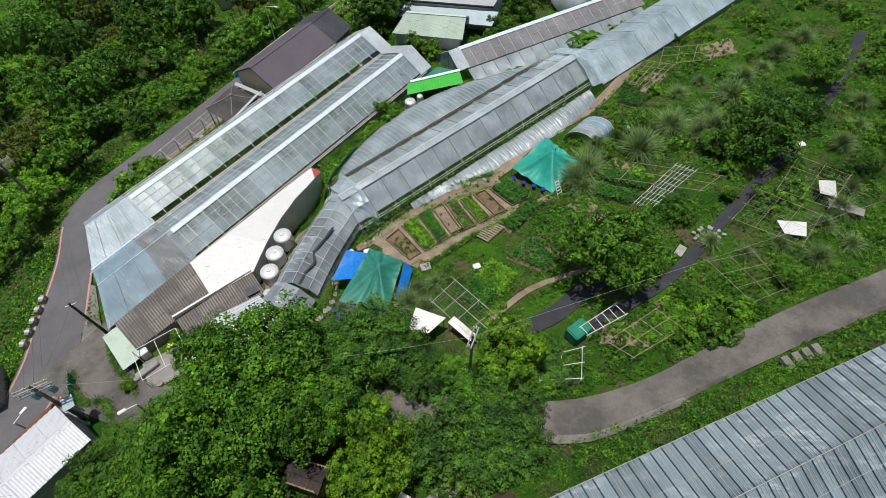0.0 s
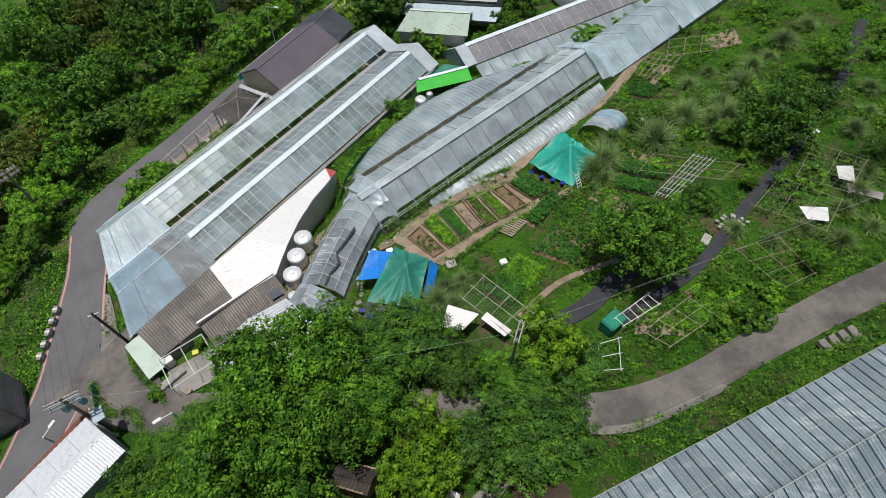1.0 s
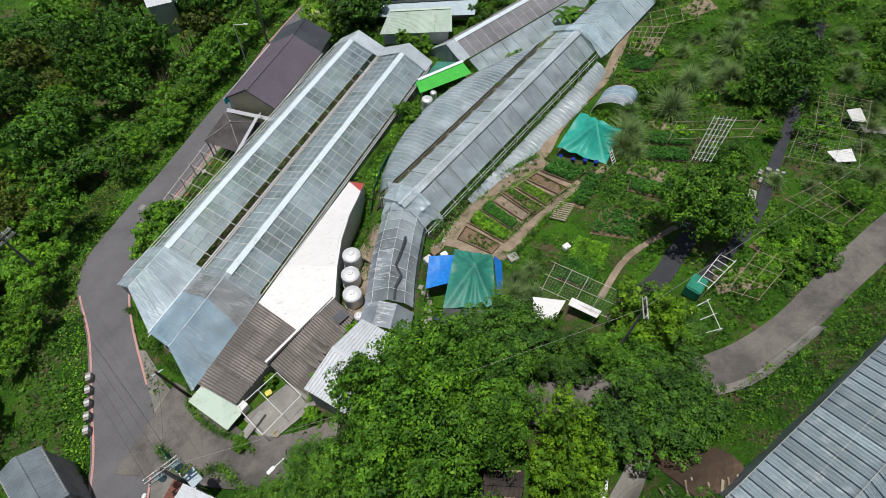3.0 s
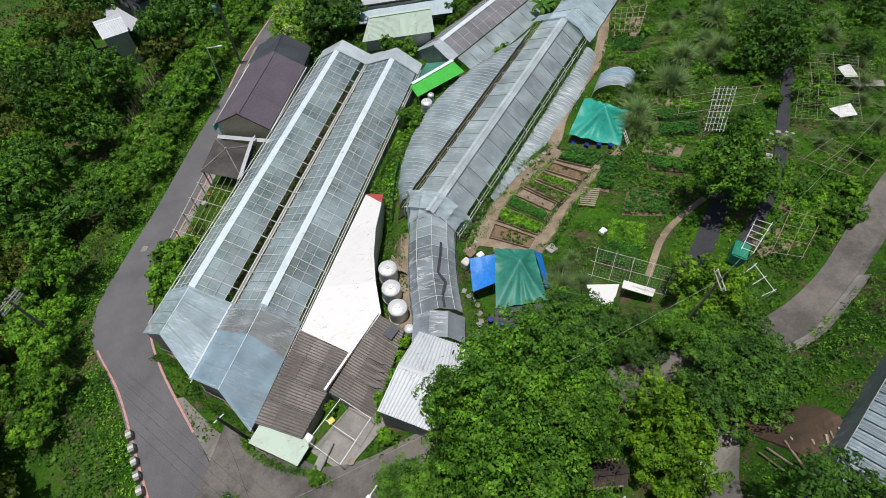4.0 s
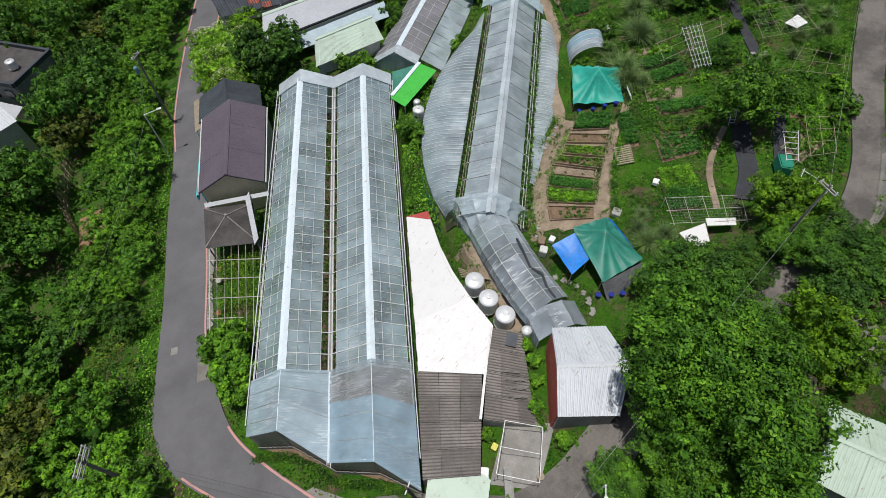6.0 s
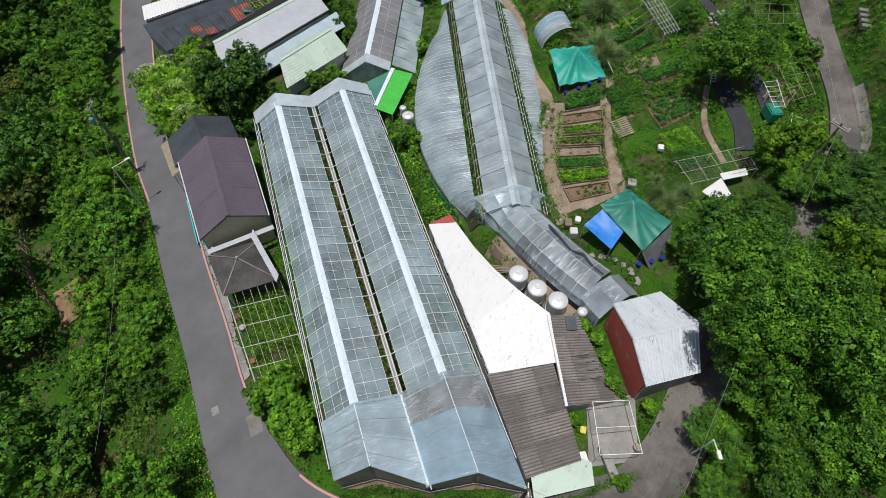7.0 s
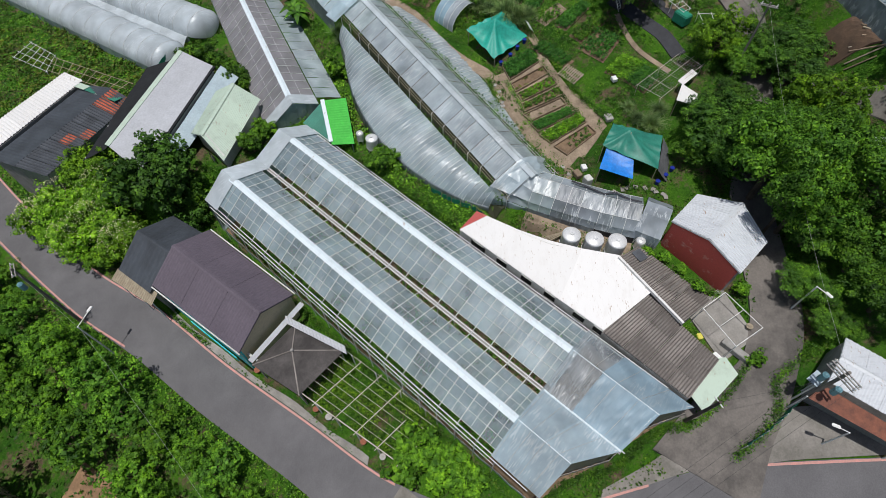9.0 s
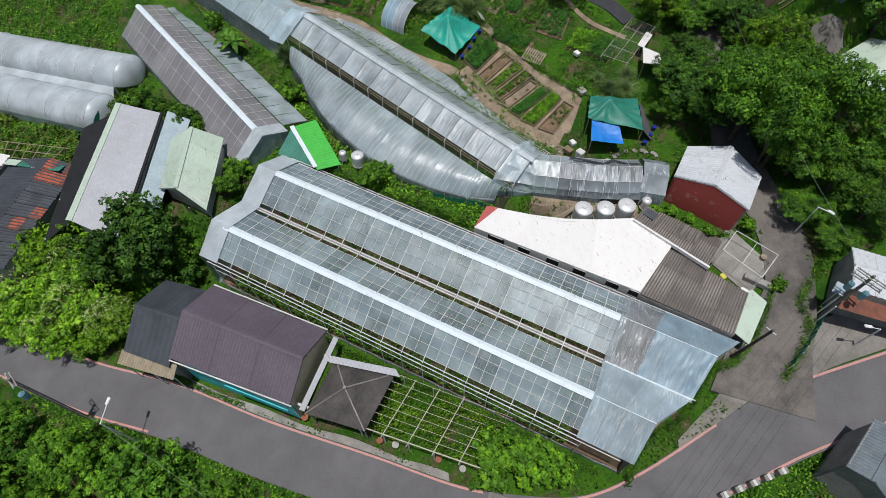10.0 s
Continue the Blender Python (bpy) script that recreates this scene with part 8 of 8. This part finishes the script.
def ladder(x, y, turn, length, label):
    t = thing("step_ladder", on(x, y), label, "ladder")
    d = Vector((math.cos(turn), math.sin(turn), 0))
    n = Vector((-d.y, d.x, 0))
    for s in (-0.22, 0.22):
        bm = bmesh.new()
        beam(bm, on(x, y) + n * s, on(x, y) + n * s * 0.8 + d * length * 0.5 + Vector((0, 0, length * 0.8)), 0.05, 0.03)
        part("rail", bm, "galv", t)
    for k in range(1, 6):
        f = k / 6
        bm = bmesh.new()
        p = on(x, y) + d * length * 0.5 * f + Vector((0, 0, length * 0.8 * f))
        beam(bm, p - n * 0.2, p + n * 0.2, 0.06, 0.025)
        part("rung", bm, "galv", t)


ladder(8.7, 26.2, 2.2, 1.5, "aluminium step ladder beside the teal tent")
ladder(9.9, 18.6, 0.8, 1.4, "aluminium step ladder at the end of the path")
# stepping stones
for i, p in enumerate(resample([(-6.0, 23.4), (-4.3, 25.3), (-2.5, 27.0), (0.5, 28.5), (3.2, 29.3)], 18)):
    small_box("stepping_stone", p.x + 0.12 * math.sin(i * 2), p.y + 0.1 * math.cos(i * 3), (0.34, 0.26, 0.06), i * 1.1, "stone", "pale stepping stone in the earth path", "stone", 0.02, "stepping stones")
for i, p in enumerate(resample([(-8.6, 16.6), (-7.9, 17.6), (-7.6, 18.8), (-7.9, 20.2)], 9)):
    small_box("stepping_stone", p.x, p.y + 0.1 * math.cos(i * 3), (0.38, 0.3, 0.06), i * 0.9, "concrete", "pale paving slab beside the tent", "stone", 0.02, "paving slabs")
# lane steps
for k in range(4):
    small_box("step_slab", 17.4 + 0.55 * k, 10.55 + 0.2 * k, (0.42, 1.1, 0.3), 0.35, "old_concrete", "rough stone step beside the lane", "step", -0.1, "lane steps")
# green net fence by the greenhouse
nf = thing("net_fence", on(-7.0, 31.2), "low teal net fence along the greenhouse wing", "fence")
npts = resample([(-7.6, 34.25), (-8.45, 32.95), (-9.15, 31.45), (-10.15, 29.3)], 9)
for a, b in zip(npts, npts[1:]):
    bm = bmesh.new()
    sheet(bm, on(a.x, a.y, 0), on(b.x, b.y, 0), on(b.x, b.y, 0.55), on(a.x, a.y, 0.5), 4, 2, lambda u, v: 0.04 * math.sin(u * 6), 0.01)
    part("net_panel", bm, "net_green", nf)
for a in npts:
    bm = bmesh.new()
    rod(bm, on(a.x, a.y, -0.1), on(a.x, a.y, 0.65), 0.025)
    part("post", bm, "bamboo", nf)
bf = thing("bamboo_fence", on(-30.8, 61.0), "rough fence of bamboo stakes in the wood clearing", "fence")
fp = resample([(-31.3, 57.6), (-30.6, 61.5), (-29.2, 65.0), (-27.8, 67.8)], 34)
for i, p in enumerate(fp):
    bm = bmesh.new()
    rod(bm, on(p.x, p.y, -0.2), on(p.x + 0.1 * math.sin(i * 2.1), p.y + 0.12 * math.cos(i * 1.7), 1.9 + 0.35 * math.sin(i * 3.3)), 0.05)
    part("stake", bm, "bamboo", bf)
for h in (0.5, 1.1):
    bm = bmesh.new()
    for p, q in zip(fp, fp[1:]):
        rod(bm, on(p.x, p.y, h), on(q.x, q.y, h + 0.03), 0.025)
    part("rail", bm, "bamboo", bf)
gf = thing("mesh_fence", on(-24.4, 12.2), "green mesh fence between the lane and the forecourt", "fence")
gp = resample([(-25.7, 13.9), (-24.6, 12.3), (-23.3, 10.9)], 6)
for a, b in zip(gp, gp[1:]):
    bm = bmesh.new()
    sheet(bm, on(a.x, a.y, 0), on(b.x, b.y, 0), on(b.x, b.y, 1.0), on(a.x, a.y, 1.0), 4, 2, lambda u, v: 0.05 * math.sin(u * 9), 0.012)
    part("net_panel", bm, "net_green", gf)
for a in gp:
    bm = bmesh.new()
    rod(bm, on(a.x, a.y, -0.1), on(a.x, a.y, 1.1), 0.03)
    part("post", bm, "galv", gf)
# bare logs and boards on the bank behind the tanks
for i in range(5):
    bm = bmesh.new()
    rod(bm, on(-11.2 - 0.12 * i, 26.4 - 0.2 * i, 0.15 + 0.05 * i), on(-11.0 - 0.1 * i, 23.4 + 0.1 * i, 0.3 + 0.05 * i), 0.05, seg=6)
    alone("bamboo_pole", bm, "bamboo", "long bamboo pole lying beside the tunnel", "pole", "bamboo poles")
for i in range(9):
    a = 0.5 + 0.12 * math.sin(i * 2.2)
    x, y = -0.2 + 0.33 * i, 3.4 - 0.12 * i
    bm = bmesh.new()
    d = Vector((math.cos(a + 0.6), math.sin(a + 0.6), 0)) * (0.6 + 0.12 * (i % 4))
    rod(bm, on(x - d.x, y - d.y, 0.1), on(x + d.x, y + d.y, 0.14), 0.05 + 0.01 * (i % 3), seg=6)
    alone("timber", bm, "bamboo" if i % 2 else "wood", "old timber lying on bare earth by the drive", "timber", "loose timber")
a, b = both_edges([(2.0, 6.4), (1.9, 4.0), (1.0, 1.0)], 2.2, 20)
tagged(obj_from_bm("earth_bank", strip(a, b, 0.09, 0.2, 8), "mud_red"), "bare reddish earth beside the drive", "bank", kind="structure")
small_box("bathtub", -2.2, 4.6, (0.6, 1.3, 0.4), -0.5, "white_plastic", "old white tub beside the drive", "tub")

# roadside barrier blocks
for k in range(5):
    x, y = -31.35 - 0.12 * k, 16.9 + 1.0 * k
    t = thing("barrier_block", on(x, y), "concrete roadside barrier block with dark and pale bands", "barrier", "barrier blocks")
    bm = bmesh.new()
    box(bm, on(x, y, 0.3), (0.34, 0.62, 0.6), 0.1)
    bmesh.ops.bevel(bm, geom=bm.edges, offset=0.03, segments=2, affect='EDGES')
    part("block", bm, "concrete", t)
    bm = bmesh.new()
    box(bm, on(x, y, 0.45), (0.36, 0.2, 0.33), 0.1)
    part("band", bm, "white_wall", t)


# flower pots
def pot(x, y, r, mat, label):
    t = thing("flower_pot", on(x, y), label, "pot", "flower pots")
    bm = bmesh.new()
    bmesh.ops.create_cone(bm, cap_ends=True, segments=16, radius1=r * 0.7, radius2=r, depth=r * 1.6, matrix=Matrix.Translation(on(x, y, r * 0.8)))
    part("pot_body", bm, mat, t)
    bm = bmesh.new()
    bmesh.ops.create_cone(bm, cap_ends=True, segments=16, radius1=r * 1.1, radius2=r * 1.1, depth=r * 0.25, matrix=Matrix.Translation(on(x, y, r * 1.6)))
    part("rim", bm, mat, t)


for x, y, r, m_, lab in ((-18.4, 12.6, 0.2, "bamboo", "pale brown clay pot in the courtyard"), (-21.4, 46.0, 0.22, "terracotta", "brown clay pot by the house wall"), (-24.0, 41.2, 0.2, "terracotta", "brown clay pot by the pergola"), (-24.5, 40.2, 0.22, "stone", "grey pot at the pergola foot"),
                        (-26.0, 37.6, 0.2, "terracotta", "clay pot on the road verge"), (-26.9, 36.2, 0.2, "stone", "grey pot on the road verge")):
    pot(x, y, r, m_, lab)


# ---- poles, lamps and cables ----
def cable(name, p, q, sag, mat="cable", r=0.006, label="thin overhead cable sagging between the poles"):
    p, q = Vector(p), Vector(q)
    bm = bmesh.new()
    pts = [p.lerp(q, i / 12) - Vector((0, 0, sag * 4 * (i / 12) * (1 - i / 12))) for i in range(13)]
    n = (q - p).cross(Vector((0, 0, 1))).normalized() * r
    up = Vector((0, 0, r))
    rings = [[bm.verts.new(c + o) for o in (n, up, -n, -up)] for c in pts]
    for r0, r1 in zip(rings, rings[1:]):
        for i in range(4):
            bm.faces.new((r0[i], r0[(i + 1) % 4], r1[(i + 1) % 4], r1[i]))
    return alone(name, bm, mat, label, "cable", "overhead cables")


def utility_pole(x, y, top, arms, label, trafos=0, turn=0.0, thick=0.13):
    t = thing("utility_pole", on(x, y), label, "utility pole", "utility poles")
    bm = bmesh.new()
    rod(bm, on(x, y, -0.3), (x, y, top), thick, thick * 0.7, 10)
    part("shaft", bm, "pole", t)
    d = Vector((math.cos(turn), math.sin(turn), 0))
    n = Vector((-d.y, d.x, 0))
    for k in range(arms):
        z = top - 0.25 - 0.5 * k
        for s in (-0.1, 0.1):
            bm = bmesh.new()
            beam(bm, Vector((x, y, z)) - d * (0.9 if arms > 1 else 0.6) + n * s, Vector((x, y, z)) + d * (0.9 if arms > 1 else 0.6) + n * s, 0.06)
            arm = part("crossarm", bm, "stone", t)
        for f in (-0.8, -0.3, 0.3, 0.8) if arms > 1 else (-0.5, 0.5):
            bm = bmesh.new()
            c = Vector((x, y, z)) + d * f
            rod(bm, c, c + Vector((0, 0, 0.22)), 0.05, 0.03, 8)
            part("insulator", bm, "white_plastic", arm)
    for k in range(trafos):
        bm = bmesh.new()
        c = Vector((x, y, top - 1.5)) + d * (0.45 if k else -0.45) + n * 0.25
        bmesh.ops.create_cone(bm, cap_ends=True, segments=14, radius1=0.19, radius2=0.19, depth=0.6, matrix=Matrix.Translation(c))
        bmesh.ops.create_uvsphere(bm, u_segments=10, v_segments=6, radius=0.16, matrix=Matrix.Translation(c + Vector((0, 0, 0.27))))
        part("transformer", bm, "transformer", t, "blue-grey transformer can", smooth=False)
    return t


utility_pole(-23.1, 10.7, 5.4, 2, "utility pole with transformers and crossarms by the forecourt", 2, 0.5)
utility_pole(-17.9, 61.2, 3.0, 1, "utility pole with crossarm and transformer beside the road", 1, 0.6)
utility_pole(-36.4, 30.7, 2.5, 2, "utility pole with double crossarms in the wood", 0, 0.9)
utility_pole(1.35, 11.05, 11.1, 1, "concrete utility pole rising out of the trees", 0, 1.2, 0.09)
tp = thing("wooden_pole", on(-24.05, 16.9), "dark wooden service pole beside the shed awning", "pole")
bm = bmesh.new()
rod(bm, on(-24.05, 16.9, -0.2), (-24.45, 16.96, 3.5), 0.11, 0.08, 10)
part("shaft", bm, "dark_brown", tp)
bm = bmesh.new()
beam(bm, (-24.7, 16.8, 3.3), (-24.1, 17.1, 3.3), 0.06)
part("bracket", bm, "galv", tp)


def street_lamp(x, y, hx, hy, hzv, label):
    t = thing("street_lamp", on(x, y), label, "street lamp", "street lamps")
    bm = bmesh.new()
    rod(bm, on(x, y, -0.2), (x, y, hzv - 0.1), 0.06, 0.05, 8)
    part("post", bm, "galv", t)
    bm = bmesh.new()
    rod(bm, (x, y, hzv - 0.1), (hx, hy, hzv), 0.03)
    part("arm", bm, "white_plastic", t)
    bm = bmesh.new()
    box(bm, (hx, hy, hzv + 0.03), (0.46, 0.2, 0.09), math.atan2(hy - y, hx - x))
    bmesh.ops.bevel(bm, geom=bm.edges, offset=0.03, segments=2, affect='EDGES')
    head = part("lamp_head", bm, "white_plastic", t, "flat white lamp head")
    bm = bmesh.new()
    box(bm, (hx, hy, hzv - 0.03), (0.34, 0.14, 0.03), math.atan2(hy - y, hx - x))
    part("lens", bm, "grey_roof", head)


street_lamp(-20.4, 57.5, -19.1, 57.15, -0.15, "street lamp with flat white head over the road")
street_lamp(-17.3, 10.0, -17.92, 9.56, 4.5, "lamp with flat white head among the trees")
street_lamp(-25.4, 9.6, -25.1, 10.3, 2.4, "lamp with flat white head at the forecourt")
cable("cable", (1.35, 11.05, 11.0), (48, 27, 13.5), 0.6, "pale_cable")
cable("cable", (1.35, 11.05, 10.9), (-23.1, 10.7, 5.3), 0.8, "pale_cable")
for k, o in enumerate((-0.7, -0.25, 0.25, 0.7)):
    cable("cable", (-23.1 + 0.88 * o, 10.7 + 0.48 * o, 5.3), (-36.4 + 0.62 * o, 30.7 + 0.78 * o, 2.3), 1.0)
cable("cable", (-23.1, 10.7, 4.9), (-24.4, 16.95, 3.4), 0.3)
cable("cable", (-17.9, 61.2, 2.4), (-20.4, 57.5, -0.4), 0.2, "pale_cable")
cable("cable", (-20.4, 57.5, -0.5), (-36.0, 40.0, -1.0), 1.0, "pale_cable")

# blossoms on the big roadside bush
r_ = np.random.default_rng(91)
P = []
for x, y, s in ((-8.2, 65.0, 3.2), (-10.2, 61.8, 2.9), (-7.4, 61.4, 2.9), (-11.6, 59.2, 2.15), (-9.4, 67.4, 2.3), (-11.2, 63.6, 2.3)):
    a, e = r_.uniform(0, math.tau, 620), r_.uniform(0.25, 1.45, 620)
    P.append(np.stack([x + s * 0.9 * np.cos(a) * np.cos(e), y + s * 0.9 * np.sin(a) * np.cos(e), hz(x, y) + 1.3 + s * 0.98 * np.sin(e)], 1))
v, f = leaf_batch(r_, np.concatenate(P), 0.062, 1.2)
tagged(obj_from_arrays("white_blossoms", v, f, "petal"), "white blossoms scattered over the roadside bushes", "flowers", kind="stuff")
# creepers under the pergola
r_ = np.random.default_rng(92)
n_ = 7800
u_, w_ = r_.uniform(0.03, 1, n_), r_.uniform(0.05, 0.95, n_)
X_ = PA.x + (PB.x - PA.x) * u_ + cross.x * w_
Y_ = PA.y + (PB.y - PA.y) * u_ + cross.y * w_
ok_ = np.sin(X_ * 2.1) + np.sin(Y_ * 1.7 + X_) + r_.normal(size=n_) * 0.7 > -0.5
X_, Y_ = X_[ok_], Y_[ok_]
v, f = leaf_batch(r_, np.stack([X_, Y_, gz(X_, Y_) + r_.uniform(0.05, 1.25, len(X_))], 1), 0.13)
tagged(obj_from_arrays("creeping_plants", v, f, "leaf_lime"), "creeping plants and weeds under the pergola", "plants", kind="stuff")
# growth inside the open sides of the twin greenhouse
r_ = np.random.default_rng(93)
P = []
for e0, e1, n_ in ((-39.3, -38.4, 5000), (-34.9, -33.6, 2200), (-29.7, -29.0, 3000), (-38.4, -34.9, 5000), (-33.6, -29.7, 5000)):
    s_, e_ = r_.uniform(6.5, 33.5, n_), r_.uniform(e0, e1, n_)
    X_, Y_ = AX.x * s_ + BX.x * e_, AX.y * s_ + BX.y * e_
    P.append(np.stack([X_, Y_, gz(X_, Y_) + r_.uniform(0.1, 1.0, n_)], 1))
for e0, e1, n_ in ((-28.6, -27.6, 2600), (-24.2, -22.9, 3400)):
    s_, e_ = r_.uniform(10.5, 34.5, n_), r_.uniform(e0, e1, n_)
    X_, Y_ = A2.x * s_ + B2.x * e_, A2.y * s_ + B2.y * e_
    P.append(np.stack([X_, Y_, gz(X_, Y_) + r_.uniform(0.1, 1.1, n_)], 1))
v, f = leaf_batch(r_, np.concatenate(P), 0.2)
tagged(obj_from_arrays("greenhouse_plants", v, f, "leaf_dark"), "rows of green plants growing inside the greenhouse", "plants", kind="stuff")


def weed_row(pts, wide, count, high, seed, mat="leaf_mid", size=0.1):
    count = int(count * 1.5)
    r = np.random.default_rng(seed)
    q = resample(pts, 40)
    q = np.array([tuple(p) for p in q])
    k, t = r.integers(0, 39, count), r.random((count, 1))
    c = q[k] * (1 - t) + q[k + 1] * t + r.normal(size=(count, 2)) * wide * 0.3
    P = np.column_stack([c, gz(c[:, 0], c[:, 1]) + 0.05 + np.abs(r.normal(size=count)) * high * 0.5])
    v, f = leaf_batch(r, P, size)
    tagged(obj_from_arrays("weed_row", v, f, mat), "strip of green weeds growing along a wall foot", "plants", kind="stuff")


weed_row([(-24.6, 17.4), (-24.2, 16.2), (-22.4, 14.2), (-21.0, 13.2), (-19.9, 12.1)], 0.45, 1500, 0.4, 101)
weed_row([tuple(tw(south_edge(e) - 0.55, e, 0).xy) for e in (-39.9, -37.2, -34.3, -31.5, -29.0)], 0.45, 3200, 0.4, 102)
weed_row([(-26.2, 14.4), (-24.8, 12.6), (-23.4, 11.6), (-21.9, 11.6), (-20.2, 9.6), (-19.0, 8.0)], 0.6, 2200, 0.6, 103)
weed_row([tuple(tw(s, -40.0, 0).xy) for s in (4, 12, 20, 28, 34)], 0.5, 4200, 0.6, 104, "weeds")
weed_row([tuple(tw(s, -28.4, 0).xy) for s in (19, 24, 29, 34)], 0.5, 2200, 0.6, 105)
weed_row([(-19.5, 50.3), (-17.9, 52.9), (-16.6, 54.6)], 0.3, 700, 0.4, 106)
weed_row([(-5.9, 23.8), (-3.8, 26.0), (-0.2, 28.6), (4.0, 30.0)], 0.4, 1300, 0.25, 108, "weeds", 0.12)
weed_row([(-1.6, 20.2), (0.4, 21.8), (2.8, 23.3), (6.1, 25.0)], 0.45, 1500, 0.3, 109, "weeds", 0.12)
weed_row([(-3.0, 24.9), (-1.0, 26.4), (1.2, 27.4), (3.6, 28.4)], 0.5, 700, 0.2, 110, "weeds", 0.1)
weed_row([(-1.2, 22.2), (1.0, 23.6), (3.4, 24.7), (5.2, 25.4)], 0.5, 700, 0.2, 111, "weeds", 0.1)
weed_row([(-13.0, 19.4), (-14.6, 16.8), (-15.8, 15.0), (-16.2, 14.2)], 0.35, 1400, 0.5, 107)

# pipes and stakes over the rough field beside the polytunnels
trellis([(9.6, 74.0), (5.6, 64.6), (4.2, 65.4), (7.4, 73.4)], 0.7, 9, 2, "loose frame of pale pipes over the rough field", "bamboo", 0.03)
trellis([(12.6, 78.5), (10.2, 74.6), (7.6, 74.2), (10.0, 79.0)], 0.6, 5, 3, "leaning stakes and pipes in the rough field", "galv", 0.025)
te = thing("end_sheet", on(6.9, 61.7), "teal sheet hung across the polytunnel mouth", "sheet")
bm = bmesh.new()
sheet(bm, on(8.7, 61.2, -0.1), on(5.4, 62.0, -0.1), on(5.6, 62.2, 1.3), on(8.6, 61.4, 1.9), 8, 4, lambda u, v: 0.05 * math.sin(u * 16), 0.015)
part("panel", bm, "net_green", te)
for x, y, h in ((8.7, 61.3, 1.95), (5.4, 62.1, 1.35)):
    bm = bmesh.new()
    rod(bm, on(x, y, -0.1), on(x, y, h), 0.03)
    part("post", bm, "galv", te)
gs = thing("loose_sheets", on(2.2, 67.0), "faded pale green sheets along the dark shed's back edge", "sheet")
for k in range(4):
    f0, f1 = k / 4, (k + 1) / 4 - 0.02
    bm = bmesh.new()
    ribbed(bm, lerp((3.0, 67.9, 0.1), (0.9, 63.0, 0.35), f0), lerp((3.0, 67.9, 0.1), (0.9, 63.0, 0.35), f1), lerp((3.7, 67.7, -0.1), (1.7, 62.7, 0.1), f1), lerp((3.7, 67.7, -0.1), (1.7, 62.7, 0.1), f0), 0.2, 0.02, 0.02)
    part("sheet", bm, "green_sheet" if k % 2 else "pale_green", gs)
for k, (x, y) in enumerate(((3.6, 67.6), (1.7, 62.8))):
    bm = bmesh.new()
    rod(bm, on(x, y, -0.1), (x, y, -0.05), 0.04)
    part("post", bm, "galv", gs)


def banana(x, y, h, label):
    """A clump of broad arching leaves on short stems."""
    t = thing("banana_plant", on(x, y), label, "plant", "banana plants")
    bm = bmesh.new()
    rod(bm, on(x, y, -0.1), on(x, y, h * 0.6), 0.12, 0.08, 8)
    part("stem", bm, "veg_dark", t)
    for k in range(9):
        a, up = k * 2.4, 0.9 - 0.07 * k
        d, n = Vector((math.cos(a), math.sin(a), 0)), Vector((-math.sin(a), math.cos(a), 0))
        bm = bmesh.new()
        rows = []
        for i in range(7):
            f = i / 6
            c = on(x, y, h * 0.55) + d * 1.5 * f + Vector((0, 0, h * (0.7 * up * f - 0.55 * f * f)))
            w = 0.28 * math.sin(math.pi * min(1, 0.12 + f * 0.88)) + 0.01
            rows.append([bm.verts.new(c - n * w - Vector((0, 0, 0.06))), bm.verts.new(c), bm.verts.new(c + n * w - Vector((0, 0, 0.06)))])
        for r0, r1 in zip(rows, rows[1:]):
            for i in range(2):
                bm.faces.new((r0[i], r0[i + 1], r1[i + 1], r1[i]))
        part("leaf", bm, "leaf_mid", t, smooth=True)


banana(13.9, 49.2, 2.6, "banana plant with broad arching leaves between the greenhouses")
banana(15.0, 49.9, 2.2, "smaller banana plant between the greenhouses")
